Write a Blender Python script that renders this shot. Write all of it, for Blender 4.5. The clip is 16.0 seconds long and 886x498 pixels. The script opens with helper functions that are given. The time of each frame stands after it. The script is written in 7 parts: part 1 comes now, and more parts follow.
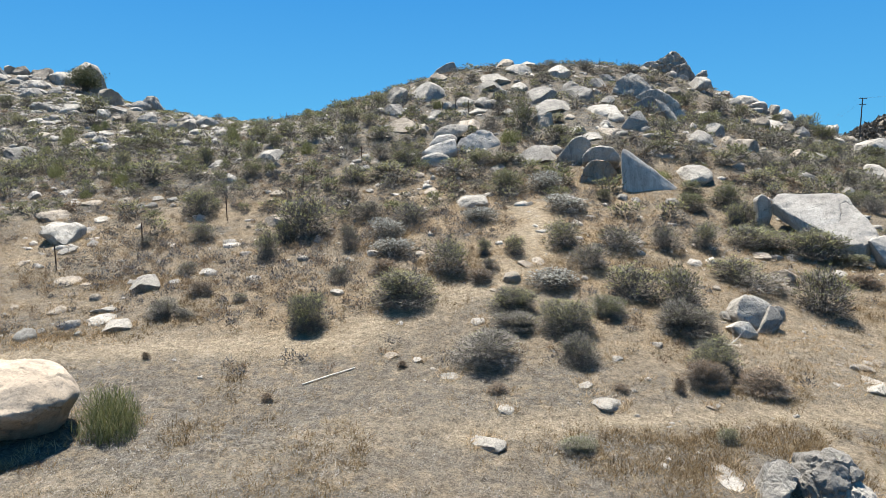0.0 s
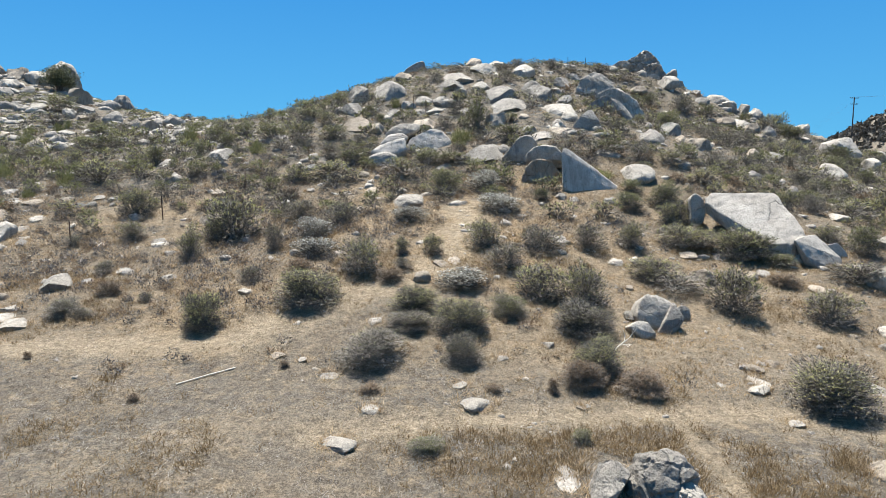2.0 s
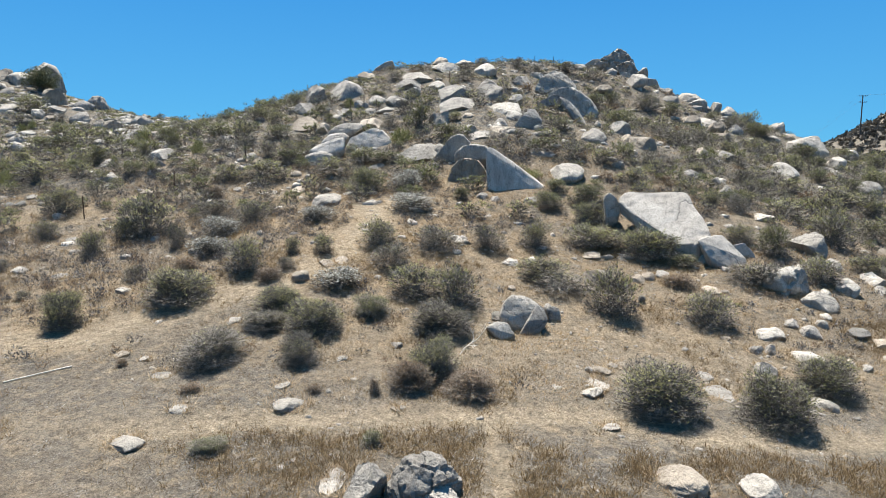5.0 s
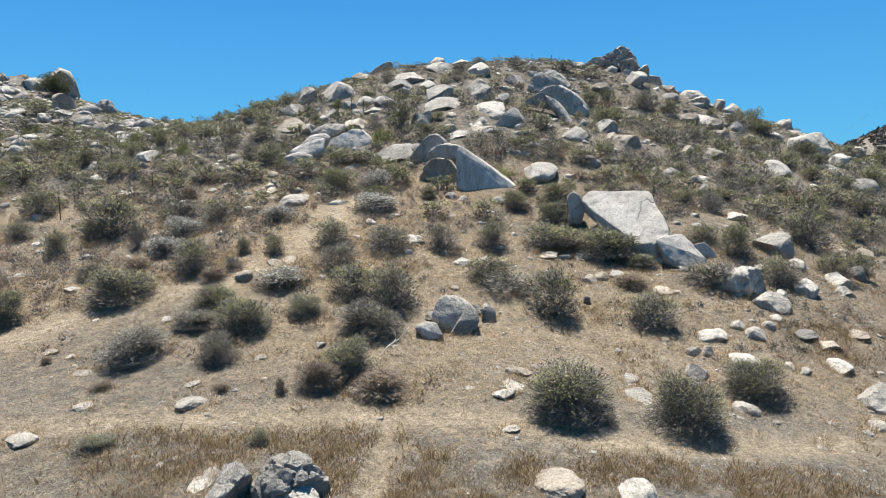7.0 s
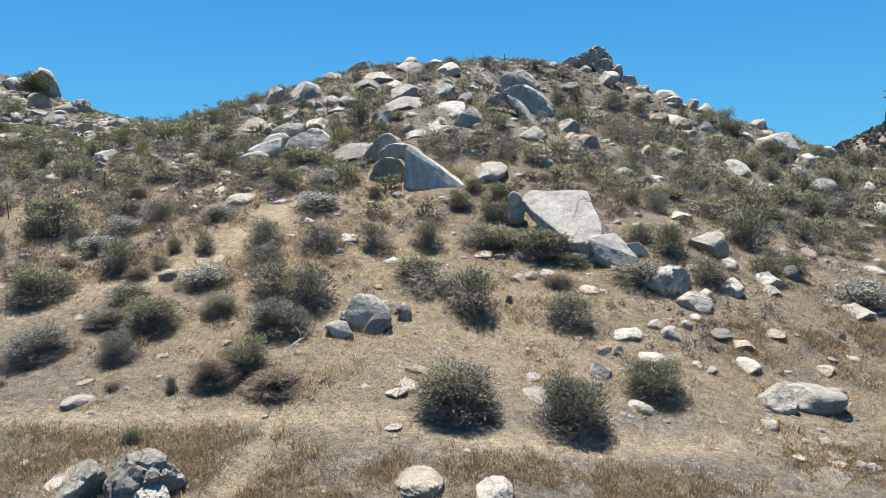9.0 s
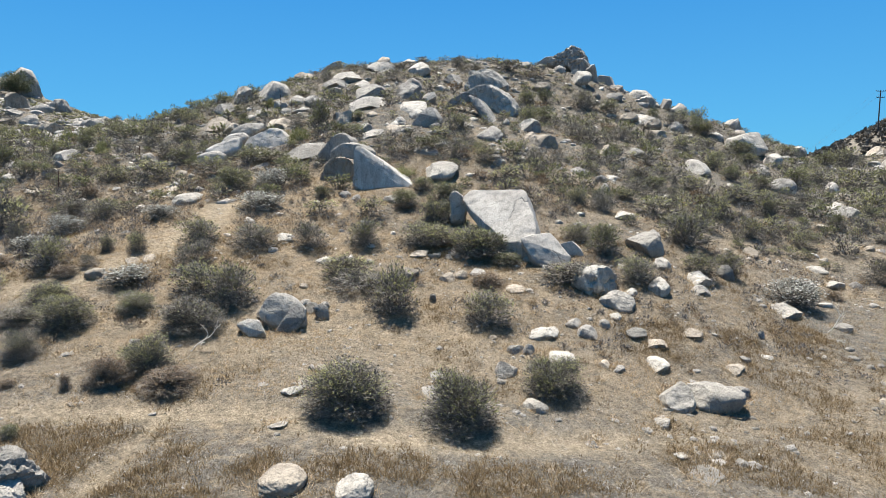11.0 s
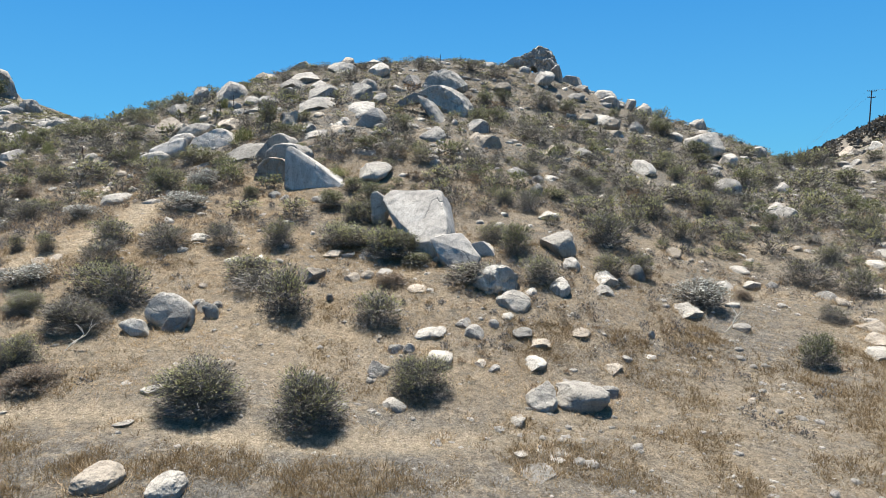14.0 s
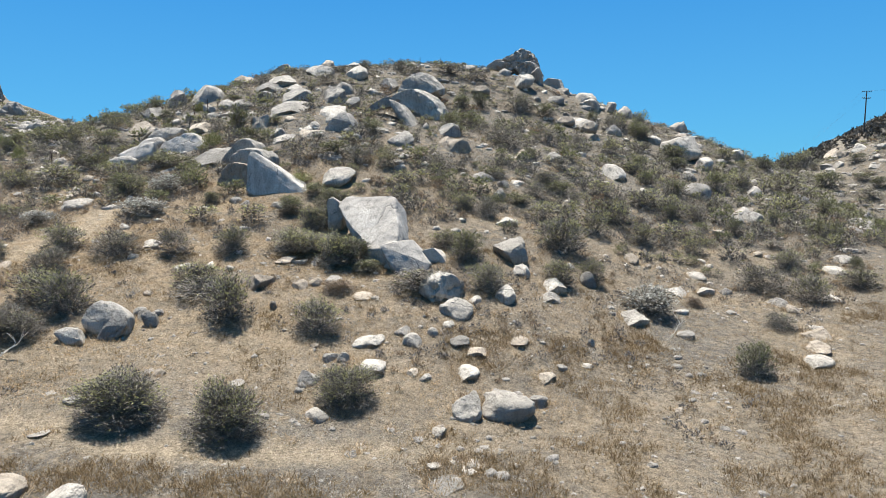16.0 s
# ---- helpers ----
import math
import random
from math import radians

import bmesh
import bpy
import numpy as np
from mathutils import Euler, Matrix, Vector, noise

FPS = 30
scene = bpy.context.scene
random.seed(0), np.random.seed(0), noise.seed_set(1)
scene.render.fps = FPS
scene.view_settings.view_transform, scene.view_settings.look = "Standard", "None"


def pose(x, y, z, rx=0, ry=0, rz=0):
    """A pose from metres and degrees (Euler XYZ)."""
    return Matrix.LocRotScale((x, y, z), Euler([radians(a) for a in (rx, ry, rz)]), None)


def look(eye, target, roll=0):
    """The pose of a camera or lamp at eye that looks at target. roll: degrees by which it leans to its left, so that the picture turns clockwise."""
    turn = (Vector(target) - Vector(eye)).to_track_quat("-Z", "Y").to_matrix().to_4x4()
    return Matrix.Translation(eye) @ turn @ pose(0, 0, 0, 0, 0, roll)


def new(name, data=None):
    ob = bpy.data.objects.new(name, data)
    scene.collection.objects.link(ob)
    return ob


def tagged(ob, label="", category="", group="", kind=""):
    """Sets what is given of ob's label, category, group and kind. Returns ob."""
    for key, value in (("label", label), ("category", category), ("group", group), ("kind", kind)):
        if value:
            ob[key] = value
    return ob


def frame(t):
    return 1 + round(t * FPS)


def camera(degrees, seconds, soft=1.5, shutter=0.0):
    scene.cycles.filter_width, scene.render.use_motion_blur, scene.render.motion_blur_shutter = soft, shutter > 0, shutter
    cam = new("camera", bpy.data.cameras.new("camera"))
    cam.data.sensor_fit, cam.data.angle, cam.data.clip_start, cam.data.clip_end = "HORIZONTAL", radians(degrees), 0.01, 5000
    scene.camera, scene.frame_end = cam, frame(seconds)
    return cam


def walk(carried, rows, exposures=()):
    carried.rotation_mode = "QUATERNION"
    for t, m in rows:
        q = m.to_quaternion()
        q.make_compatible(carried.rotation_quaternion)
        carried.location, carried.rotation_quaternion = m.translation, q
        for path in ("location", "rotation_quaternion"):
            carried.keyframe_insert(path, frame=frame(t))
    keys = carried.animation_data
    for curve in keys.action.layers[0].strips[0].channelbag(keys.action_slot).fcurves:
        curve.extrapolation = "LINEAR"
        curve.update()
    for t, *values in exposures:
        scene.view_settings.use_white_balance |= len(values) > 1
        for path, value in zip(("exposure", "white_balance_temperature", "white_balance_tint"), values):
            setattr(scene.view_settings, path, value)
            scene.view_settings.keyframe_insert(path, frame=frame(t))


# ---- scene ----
cam = camera(68.4, 16.0, soft=0.6)
METRES, EYE, TILT, LEAN, TURN = 26.0, 7.0, -7.0, 0.0, 0.0
ROWS = [
    (0.0, 0.0, 0.0, 0.0, 0.0, 0.0, -0.0),
    (0.5, 0.0347, 0.0004, 0.0003, 0.02, -0.02, 0.0),
    (1.0, 0.0706, 0.0017, 0.0003, 0.03, -0.02, 0.01),
    (1.5, 0.1066, 0.0028, 0.0002, 0.05, -0.04, -0.01),
    (2.0, 0.143, 0.0038, -0.0002, 0.06, -0.04, -0.02),
    (2.5, 0.1797, 0.0049, 0.0, 0.08, -0.07, -0.03),
    (3.0, 0.2155, 0.0057, 0.0002, 0.1, -0.08, -0.05),
    (3.5, 0.2513, 0.0068, 0.0001, 0.12, -0.07, -0.06),
    (4.0, 0.2875, 0.0081, 0.0002, 0.14, -0.08, -0.08),
    (6.5, 0.4622, 0.0195, -0.0004, 3.91, -0.06, -0.06),
    (7.0, 0.4948, 0.0223, -0.0006, 3.95, -0.06, -0.05),
    (7.5, 0.5262, 0.0247, -0.0009, 3.96, -0.06, -0.08),
    (8.0, 0.5551, 0.0266, -0.0011, 3.98, -0.07, -0.09),
    (8.5, 0.5866, 0.0281, -0.0014, 4.02, -0.07, -0.09),
    (9.0, 0.6177, 0.0296, -0.0017, 4.04, -0.07, -0.1),
    (11.5, 0.7684, 0.0355, -0.0028, 4.15, -0.07, -0.13),
    (12.0, 0.7971, 0.0367, -0.0028, 4.18, -0.07, -0.12),
    (12.5, 0.8251, 0.0384, -0.0027, 4.21, -0.07, -0.13),
    (13.0, 0.8524, 0.0393, -0.0028, 4.24, -0.07, -0.14),
    (13.5, 0.8791, 0.0404, -0.0026, 4.27, -0.08, -0.16),
    (14.0, 0.9052, 0.0412, -0.0023, 4.29, -0.07, -0.15),
    (14.5, 0.9309, 0.0422, -0.0023, 4.33, -0.06, -0.15),
    (15.0, 0.9553, 0.0434, -0.0007, 4.34, -0.08, -0.15),
    (15.5, 0.9775, 0.0442, 0.0042, 4.36, -0.08, -0.16),
    (16.0, 0.9971, 0.0454, 0.0109, 4.38, -0.09, -0.18),
]
walk(cam, [(t, pose(0, 0, EYE, TILT, LEAN, TURN) @ pose(METRES * x, METRES * y, METRES * z, 90 + pitch, roll, yaw)) for t, x, y, z, yaw, pitch, roll in ROWS], exposures=((0.0, 1.5), (16.0, 1.5)))

# ---------------------------------------------------------------- world and sun
SUN_UP, SUN_SIDE = 68.0, -22.0          # degrees above the horizon; from straight ahead, to the left
world = bpy.data.worlds.new("sky")
scene.world = world
world.use_nodes = True
wn = world.node_tree
sky = wn.nodes.new("ShaderNodeTexSky")
sky.sky_type, sky.sun_disc = "NISHITA", False
sky.sun_elevation, sky.sun_rotation = radians(SUN_UP), radians(SUN_SIDE)
sky.altitude, sky.air_density, sky.dust_density, sky.ozone_density = 800, 1.0, 0.1, 3.0
tint = wn.nodes.new("ShaderNodeMix")
tint.data_type, tint.blend_type = "RGBA", "MULTIPLY"
tint.inputs[0].default_value = 1.0
tint.inputs[7].default_value = (0.235, 0.84, 1.18, 1)
wn.links.new(sky.outputs[0], tint.inputs[6])
# paler towards the horizon, deeper blue above
way = wn.nodes.new("ShaderNodeTexCoord")
split = wn.nodes.new("ShaderNodeSeparateXYZ")
wn.links.new(way.outputs["Generated"], split.inputs[0])
height = wn.nodes.new("ShaderNodeMapRange")
height.inputs["From Max"].default_value = 0.30
wn.links.new(split.outputs["Z"], height.inputs["Value"])
blue = wn.nodes.new("ShaderNodeMix")
blue.data_type = "RGBA"
blue.inputs[6].default_value, blue.inputs[7].default_value = (1.4, 5.3, 9.2, 1), (0.48, 3.25, 8.2, 1)
wn.links.new(height.outputs[0], blue.inputs[0])
haze = wn.nodes.new("ShaderNodeMix")
haze.data_type = "RGBA"
haze.inputs[0].default_value = 0.8
wn.links.new(tint.outputs[2], haze.inputs[6])
wn.links.new(blue.outputs[2], haze.inputs[7])
wn.links.new(haze.outputs[2], wn.nodes["Background"].inputs[0])
wn.nodes["Background"].inputs[1].default_value = 0.0345
sun = new("sun", bpy.data.lights.new("sun", "SUN"))
sun.data.energy, sun.data.angle, sun.data.color = 5.0, radians(0.53), (0.985, 0.96, 0.90)
sd = Vector((math.sin(radians(SUN_SIDE)) * math.cos(radians(SUN_UP)), math.cos(radians(SUN_SIDE)) * math.cos(radians(SUN_UP)), math.sin(radians(SUN_UP))))
sun.matrix_world = look(sd * 200, (0, 0, 0))


# ---------------------------------------------------------------- materials
def material(name):
    m = bpy.data.materials.new(name)
    m.use_nodes = True
    nt = m.node_tree
    return m, nt, nt.nodes["Principled BSDF"]


def node(nt, kind, **kw):
    n = nt.nodes.new(kind)
    for k, v in kw.items():
        n.inputs[k.replace("_", " ")].default_value = v
    return n


def noise_tex(nt, vec, scale, detail=5.0, rough=0.6, warp=0.0):
    n = node(nt, "ShaderNodeTexNoise", Scale=scale, Detail=detail, Roughness=rough, Distortion=warp)
    nt.links.new(vec, n.inputs["Vector"])
    return n.outputs["Fac"]


def ramp(nt, fac, stops, ease="LINEAR"):
    r = nt.nodes.new("ShaderNodeValToRGB")
    r.color_ramp.interpolation = ease
    els = r.color_ramp.elements
    while len(els) < len(stops):
        els.new(0.5)
    for e, (p, c) in zip(els, stops):
        e.position = p
        e.color = (*c, 1) if isinstance(c, tuple) else (c, c, c, 1)
    nt.links.new(fac, r.inputs[0])
    return r.outputs[0]


def mix(nt, fac, a, b, how="MIX"):
    n = nt.nodes.new("ShaderNodeMix")
    n.data_type, n.blend_type = "RGBA", how
    for sock, v in ((0, fac), (6, a), (7, b)):
        if isinstance(v, (int, float)):
            n.inputs[sock].default_value = v
        elif isinstance(v, tuple):
            n.inputs[sock].default_value = (*v, 1)
        else:
            nt.links.new(v, n.inputs[sock])
    return n.outputs[2]


def math_node(nt, op, a, b=0.0, clamp=False):
    n = nt.nodes.new("ShaderNodeMath")
    n.operation, n.use_clamp = op, clamp
    for i, v in enumerate((a, b)):
        if isinstance(v, (int, float)):
            n.inputs[i].default_value = v
        else:
            nt.links.new(v, n.inputs[i])
    return n.outputs[0]


def bump(nt, bsdf, height, strength, dist, under=None):
    b = node(nt, "ShaderNodeBump", Strength=strength, Distance=dist)
    nt.links.new(height, b.inputs["Height"])
    if under is not None:
        nt.links.new(under, b.inputs["Normal"])
    nt.links.new(b.outputs[0], bsdf.inputs["Normal"])
    return b.outputs[0]


def place_vector(nt, shift=True):
    """World place, moved by each object's own random number, so that no two rocks share their marks."""
    g = nt.nodes.new("ShaderNodeNewGeometry")
    if not shift:
        return g.outputs["Position"], None
    o = nt.nodes.new("ShaderNodeObjectInfo")
    m = nt.nodes.new("ShaderNodeVectorMath")
    m.operation = "MULTIPLY_ADD"
    nt.links.new(o.outputs["Random"], m.inputs[0])
    m.inputs[1].default_value = (37.0, 53.0, 71.0)
    nt.links.new(g.outputs["Position"], m.inputs[2])
    return m.outputs[0], o.outputs["Random"]


def rock_material(name, light, dark, stain, lichen=0.5, relief=1.0):
    m, nt, bs = material(name)
    v, rnd = place_vector(nt)
    big = noise_tex(nt, v, 0.55, 4, 0.55)
    col = mix(nt, ramp(nt, big, [(0.38, 0.0), (0.60, 1.0)]), light, dark)
    # streaks that run down the faces
    st = node(nt, "ShaderNodeMapping")
    nt.links.new(v, st.inputs["Vector"])
    st.inputs["Scale"].default_value = (2.6, 2.6, 0.35)
    streak = noise_tex(nt, st.outputs[0], 1.3, 5, 0.65, 0.4)
    col = mix(nt, math_node(nt, "MULTIPLY", ramp(nt, streak, [(0.48, 0.0), (0.66, 1.0)]), 0.7), col, stain)
    # crystals of the granite and lichen
    grain = noise_tex(nt, v, 34, 3, 0.7)
    col = mix(nt, 0.55, col, ramp(nt, grain, [(0.25, 0.45), (0.5, 1.0), (0.75, 1.25)]), "MULTIPLY")
    blot = noise_tex(nt, v, 5.5, 6, 0.72)
    col = mix(nt, math_node(nt, "MULTIPLY", ramp(nt, blot, [(0.60, 0.0), (0.68, 1.0)]), lichen), col, (0.13, 0.13, 0.115))
    col = mix(nt, math_node(nt, "MULTIPLY", ramp(nt, noise_tex(nt, v, 2.1, 5, 0.7), [(0.62, 0.0), (0.72, 1.0)]), lichen * 0.7), col, (0.30, 0.31, 0.22))
    tone = math_node(nt, "ADD", math_node(nt, "MULTIPLY", rnd, 0.34), 0.80)
    col = mix(nt, 1.0, col, tone, "MULTIPLY")
    bs.inputs["Roughness"].default_value = 0.93
    bs.inputs["Specular IOR Level"].default_value = 0.25
    vor = nt.nodes.new("ShaderNodeTexVoronoi")
    vor.feature = "DISTANCE_TO_EDGE"
    warp = nt.nodes.new("ShaderNodeVectorMath")
    warp.operation = "MULTIPLY_ADD"
    wv = node(nt, "ShaderNodeTexNoise", Scale=1.4, Detail=4.0)
    nt.links.new(v, wv.inputs["Vector"])
    nt.links.new(wv.outputs["Color"], warp.inputs[0])
    warp.inputs[1].default_value = (0.9, 0.9, 0.9)
    nt.links.new(v, warp.inputs[2])
    nt.links.new(warp.outputs[0], vor.inputs["Vector"])
    vor.inputs["Scale"].default_value = 0.42
    some = ramp(nt, noise_tex(nt, v, 0.8, 3, 0.5), [(0.50, 0.0), (0.58, 1.0)])
    edge = math_node(nt, "MULTIPLY", ramp(nt, vor.outputs["Distance"], [(0.0, 1.0), (0.018, 0.0)]), some)
    crack = math_node(nt, "SUBTRACT", 1.0, edge)
    col = mix(nt, math_node(nt, "MULTIPLY", edge, 0.6), col, (0.10, 0.09, 0.08))
    pit = noise_tex(nt, v, 11, 6, 0.75)
    col = mix(nt, 0.8, col, ramp(nt, pit, [(0.30, 0.42), (0.46, 1.0), (0.7, 1.12)]), "MULTIPLY")
    nt.links.new(col, bs.inputs["Base Color"])
    b0 = bump(nt, bs, crack, 0.7, 0.05)
    b1 = bump(nt, bs, noise_tex(nt, v, 3.0, 6, 0.65), 0.8 * relief, 0.25, b0)
    bump(nt, bs, noise_tex(nt, v, 20, 5, 0.75), 0.8 * relief, 0.035, b1)
    return m


ROCK_GREY = rock_material("granite_grey", (0.348, 0.312, 0.265), (0.218, 0.196, 0.166), (0.138, 0.123, 0.106))
ROCK_PALE = rock_material("granite_pale", (0.404, 0.363, 0.305), (0.283, 0.253, 0.212), (0.176, 0.158, 0.133), 0.35)
ROCK_WARM = rock_material("granite_warm", (0.371, 0.311, 0.241), (0.250, 0.206, 0.156), (0.158, 0.129, 0.097), 0.3)
ROCK_SMOOTH = rock_material("granite_smooth", (0.406, 0.368, 0.318), (0.317, 0.284, 0.243), (0.209, 0.186, 0.158), 0.35, 0.4)
ROCK_CREAM = rock_material("granite_cream", (0.344, 0.279, 0.210), (0.275, 0.219, 0.160), (0.172, 0.138, 0.104), 0.15, 0.5)
ROCK_DARK = rock_material("granite_dark", (0.233, 0.214, 0.179), (0.165, 0.150, 0.128), (0.096, 0.086, 0.077), 0.6)


def soil_material():
    m, nt, bs = material("dry_soil")
    v, _ = place_vector(nt, False)
    att = nt.nodes.new("ShaderNodeAttribute")
    att.attribute_name = "soil"
    sep = nt.nodes.new("ShaderNodeSeparateColor")
    nt.links.new(att.outputs["Color"], sep.inputs[0])
    sand, litter, rust = sep.outputs[0], sep.outputs[1], sep.outputs[2]
    big = noise_tex(nt, v, 0.22, 5, 0.6)
    col = mix(nt, ramp(nt, big, [(0.36, 0.0), (0.64, 1.0)]), (0.251, 0.194, 0.129), (0.216, 0.175, 0.128))
    med = noise_tex(nt, v, 1.7, 6, 0.7)
    col = mix(nt, ramp(nt, med, [(0.42, 0.0), (0.62, 0.9)]), col, (0.149, 0.125, 0.094))
    col = mix(nt, math_node(nt, "MULTIPLY", litter, ramp(nt, noise_tex(nt, v, 1.9, 7, 0.78), [(0.40, 0.0), (0.53, 1.0)])), col, (0.127, 0.114, 0.096))
    col = mix(nt, math_node(nt, "MULTIPLY", rust, ramp(nt, noise_tex(nt, v, 0.9, 6, 0.7), [(0.34, 0.0), (0.58, 0.9)])), col, (0.279, 0.200, 0.118))
    col = mix(nt, math_node(nt, "MULTIPLY", sand, ramp(nt, noise_tex(nt, v, 1.1, 5, 0.7), [(0.30, 0.25), (0.62, 1.0)])), col, (0.319, 0.255, 0.176))
    clod = noise_tex(nt, v, 4.5, 7, 0.8)
    col = mix(nt, 0.9, col, ramp(nt, clod, [(0.35, 0.48), (0.5, 1.0), (0.62, 1.3)]), "MULTIPLY")
    fine = noise_tex(nt, v, 15, 6, 0.8)
    col = mix(nt, 0.9, col, ramp(nt, fine, [(0.36, 0.5), (0.5, 1.0), (0.63, 1.3)]), "MULTIPLY")
    grit = noise_tex(nt, v, 42, 3, 0.7)
    col = mix(nt, 0.9, col, ramp(nt, grit, [(0.34, 0.6), (0.5, 1.0), (0.64, 1.25)]), "MULTIPLY")
    crumbs = nt.nodes.new("ShaderNodeTexVoronoi")
    nt.links.new(v, crumbs.inputs["Vector"])
    crumbs.inputs["Scale"].default_value = 9.0
    col = mix(nt, math_node(nt, "MULTIPLY", ramp(nt, crumbs.outputs["Distance"], [(0.10, 1.0), (0.22, 0.0)]), 0.35), col, (0.233, 0.217, 0.180))
    nt.links.new(col, bs.inputs["Base Color"])
    bs.inputs["Roughness"].default_value = 1.0
    bs.inputs["Specular IOR Level"].default_value = 0.1
    b0 = bump(nt, bs, noise_tex(nt, v, 2.2, 6, 0.7), 0.9, 0.30)
    bump(nt, bs, noise_tex(nt, v, 11, 6, 0.8), 1.0, 0.10, b0)
    return m


SOIL = soil_material()


def leaf_material(name, a, b, c, glow=0.22):
    """Dull leaf or straw: three tones dealt out leaf by leaf, and a little light that comes through."""
    m, nt, bs = material(name)
    g = nt.nodes.new("ShaderNodeNewGeometry")
    o = nt.nodes.new("ShaderNodeObjectInfo")
    col = ramp(nt, g.outputs["Random Per Island"], [(0.0, a), (0.5, b), (1.0, c)])
    tone = math_node(nt, "ADD", math_node(nt, "MULTIPLY", o.outputs["Random"], 0.5), 0.75)
    col = mix(nt, 1.0, col, tone, "MULTIPLY")
    nt.links.new(col, bs.inputs["Base Color"])
    bs.inputs["Roughness"].default_value = 0.85
    bs.inputs["Specular IOR Level"].default_value = 0.2
    tr = nt.nodes.new("ShaderNodeBsdfTranslucent")
    nt.links.new(col, tr.inputs["Color"])
    mx = nt.nodes.new("ShaderNodeMixShader")
    mx.inputs[0].default_value = glow
    nt.links.new(bs.outputs[0], mx.inputs[1])
    nt.links.new(tr.outputs[0], mx.inputs[2])
    nt.links.new(mx.outputs[0], nt.nodes["Material Output"].inputs["Surface"])
    return m


TWIG = leaf_material("grey_twig", (0.081, 0.070, 0.058), (0.161, 0.141, 0.118), (0.289, 0.258, 0.217), 0.0)
# dry grey-brown leaf, its tones lowered to deepen the shade inside shrubs
SHADED_DRY_LEAF = leaf_material("dry_leaf", (0.059, 0.052, 0.041), (0.123, 0.107, 0.087), (0.214, 0.189, 0.154), 0.1)
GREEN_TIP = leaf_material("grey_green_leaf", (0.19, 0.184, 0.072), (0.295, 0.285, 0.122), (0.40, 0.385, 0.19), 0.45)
OLIVE = leaf_material("olive_leaf", (0.093, 0.093, 0.039), (0.153, 0.152, 0.072), (0.228, 0.221, 0.115), 0.35)
BRUSH_GREY = leaf_material("grey_brush_twig", (0.088, 0.078, 0.070), (0.152, 0.136, 0.124), (0.256, 0.236, 0.216), 0.1)
# grey dry stem, toned darker to stand for the shade under brush domes
BRUSH_SHADED_STEM = leaf_material("brush_stem", (0.072, 0.064, 0.056), (0.120, 0.107, 0.094), (0.192, 0.172, 0.152), 0.08)
WHITE_TIP = leaf_material("pale_woolly_leaf", (0.230, 0.218, 0.179), (0.333, 0.320, 0.269), (0.448, 0.435, 0.384))
BROWN_LEAF = leaf_material("brown_seed_heads", (0.122, 0.080, 0.048), (0.179, 0.122, 0.077), (0.243, 0.179, 0.112))
BLADE = leaf_material("broom_stem", (0.105, 0.108, 0.040), (0.17, 0.170, 0.070), (0.26, 0.250, 0.125), 0.25)
STRAW = leaf_material("straw", (0.232, 0.158, 0.087), (0.326, 0.236, 0.140), (0.422, 0.328, 0.214), 0.3)
BROWN_GRASS = leaf_material("brown_grass", (0.156, 0.104, 0.050), (0.236, 0.158, 0.081), (0.312, 0.231, 0.128), 0.3)
LITTER = leaf_material("grey_litter", (0.160, 0.144, 0.124), (0.232, 0.212, 0.188), (0.304, 0.284, 0.256), 0.0)


def plain_material(name, a, b, rough, metal=0.0, scale=20):
    m, nt, bs = material(name)
    v, _ = place_vector(nt)
    nt.links.new(mix(nt, ramp(nt, noise_tex(nt, v, scale, 5, 0.7), [(0.35, 0.0), (0.65, 1.0)]), a, b), bs.inputs["Base Color"])
    bs.inputs["Roughness"].default_value, bs.inputs["Metallic"].default_value = rough, metal
    return m


RUST = plain_material("rusted_steel", (0.055, 0.035, 0.026), (0.10, 0.055, 0.035), 0.8, 0.3)
POLE_WOOD = plain_material("tarred_wood", (0.05, 0.042, 0.036), (0.09, 0.078, 0.066), 0.9, 0.0, 3)
WIRE = plain_material("wire", (0.16, 0.165, 0.17), (0.22, 0.22, 0.22), 0.6, 0.5)
DEAD_WOOD = plain_material("bleached_wood", (0.50, 0.44, 0.35), (0.62, 0.56, 0.47), 0.9, 0.0, 8)
CHINA = plain_material("insulator", (0.10, 0.06, 0.045), (0.14, 0.09, 0.06), 0.3)


# ---------------------------------------------------------------- shape of the land
def lattice(ix, iy, seed):
    h = np.sin(ix * 127.1 + iy * 311.7 + seed * 74.7) * 43758.5453
    return h - np.floor(h)


def wave(x, y, size, seed):
    """Smooth random relief of that size, from -1 to 1."""
    u, v = np.asarray(x) / size, np.asarray(y) / size
    iu, iv = np.floor(u), np.floor(v)
    fu, fv = u - iu, v - iv
    fu, fv = fu * fu * (3 - 2 * fu), fv * fv * (3 - 2 * fv)
    a = lattice(iu, iv, seed) * (1 - fu) + lattice(iu + 1, iv, seed) * fu
    b = lattice(iu, iv + 1, seed) * (1 - fu) + lattice(iu + 1, iv + 1, seed) * fu
    return (a * (1 - fv) + b * fv) * 2 - 1


def swell(x, y, cx, cy, rx, ry, h):
    return h * np.exp(-0.5 * ((x - cx) / rx) ** 2 - 0.5 * ((y - cy) / ry) ** 2)


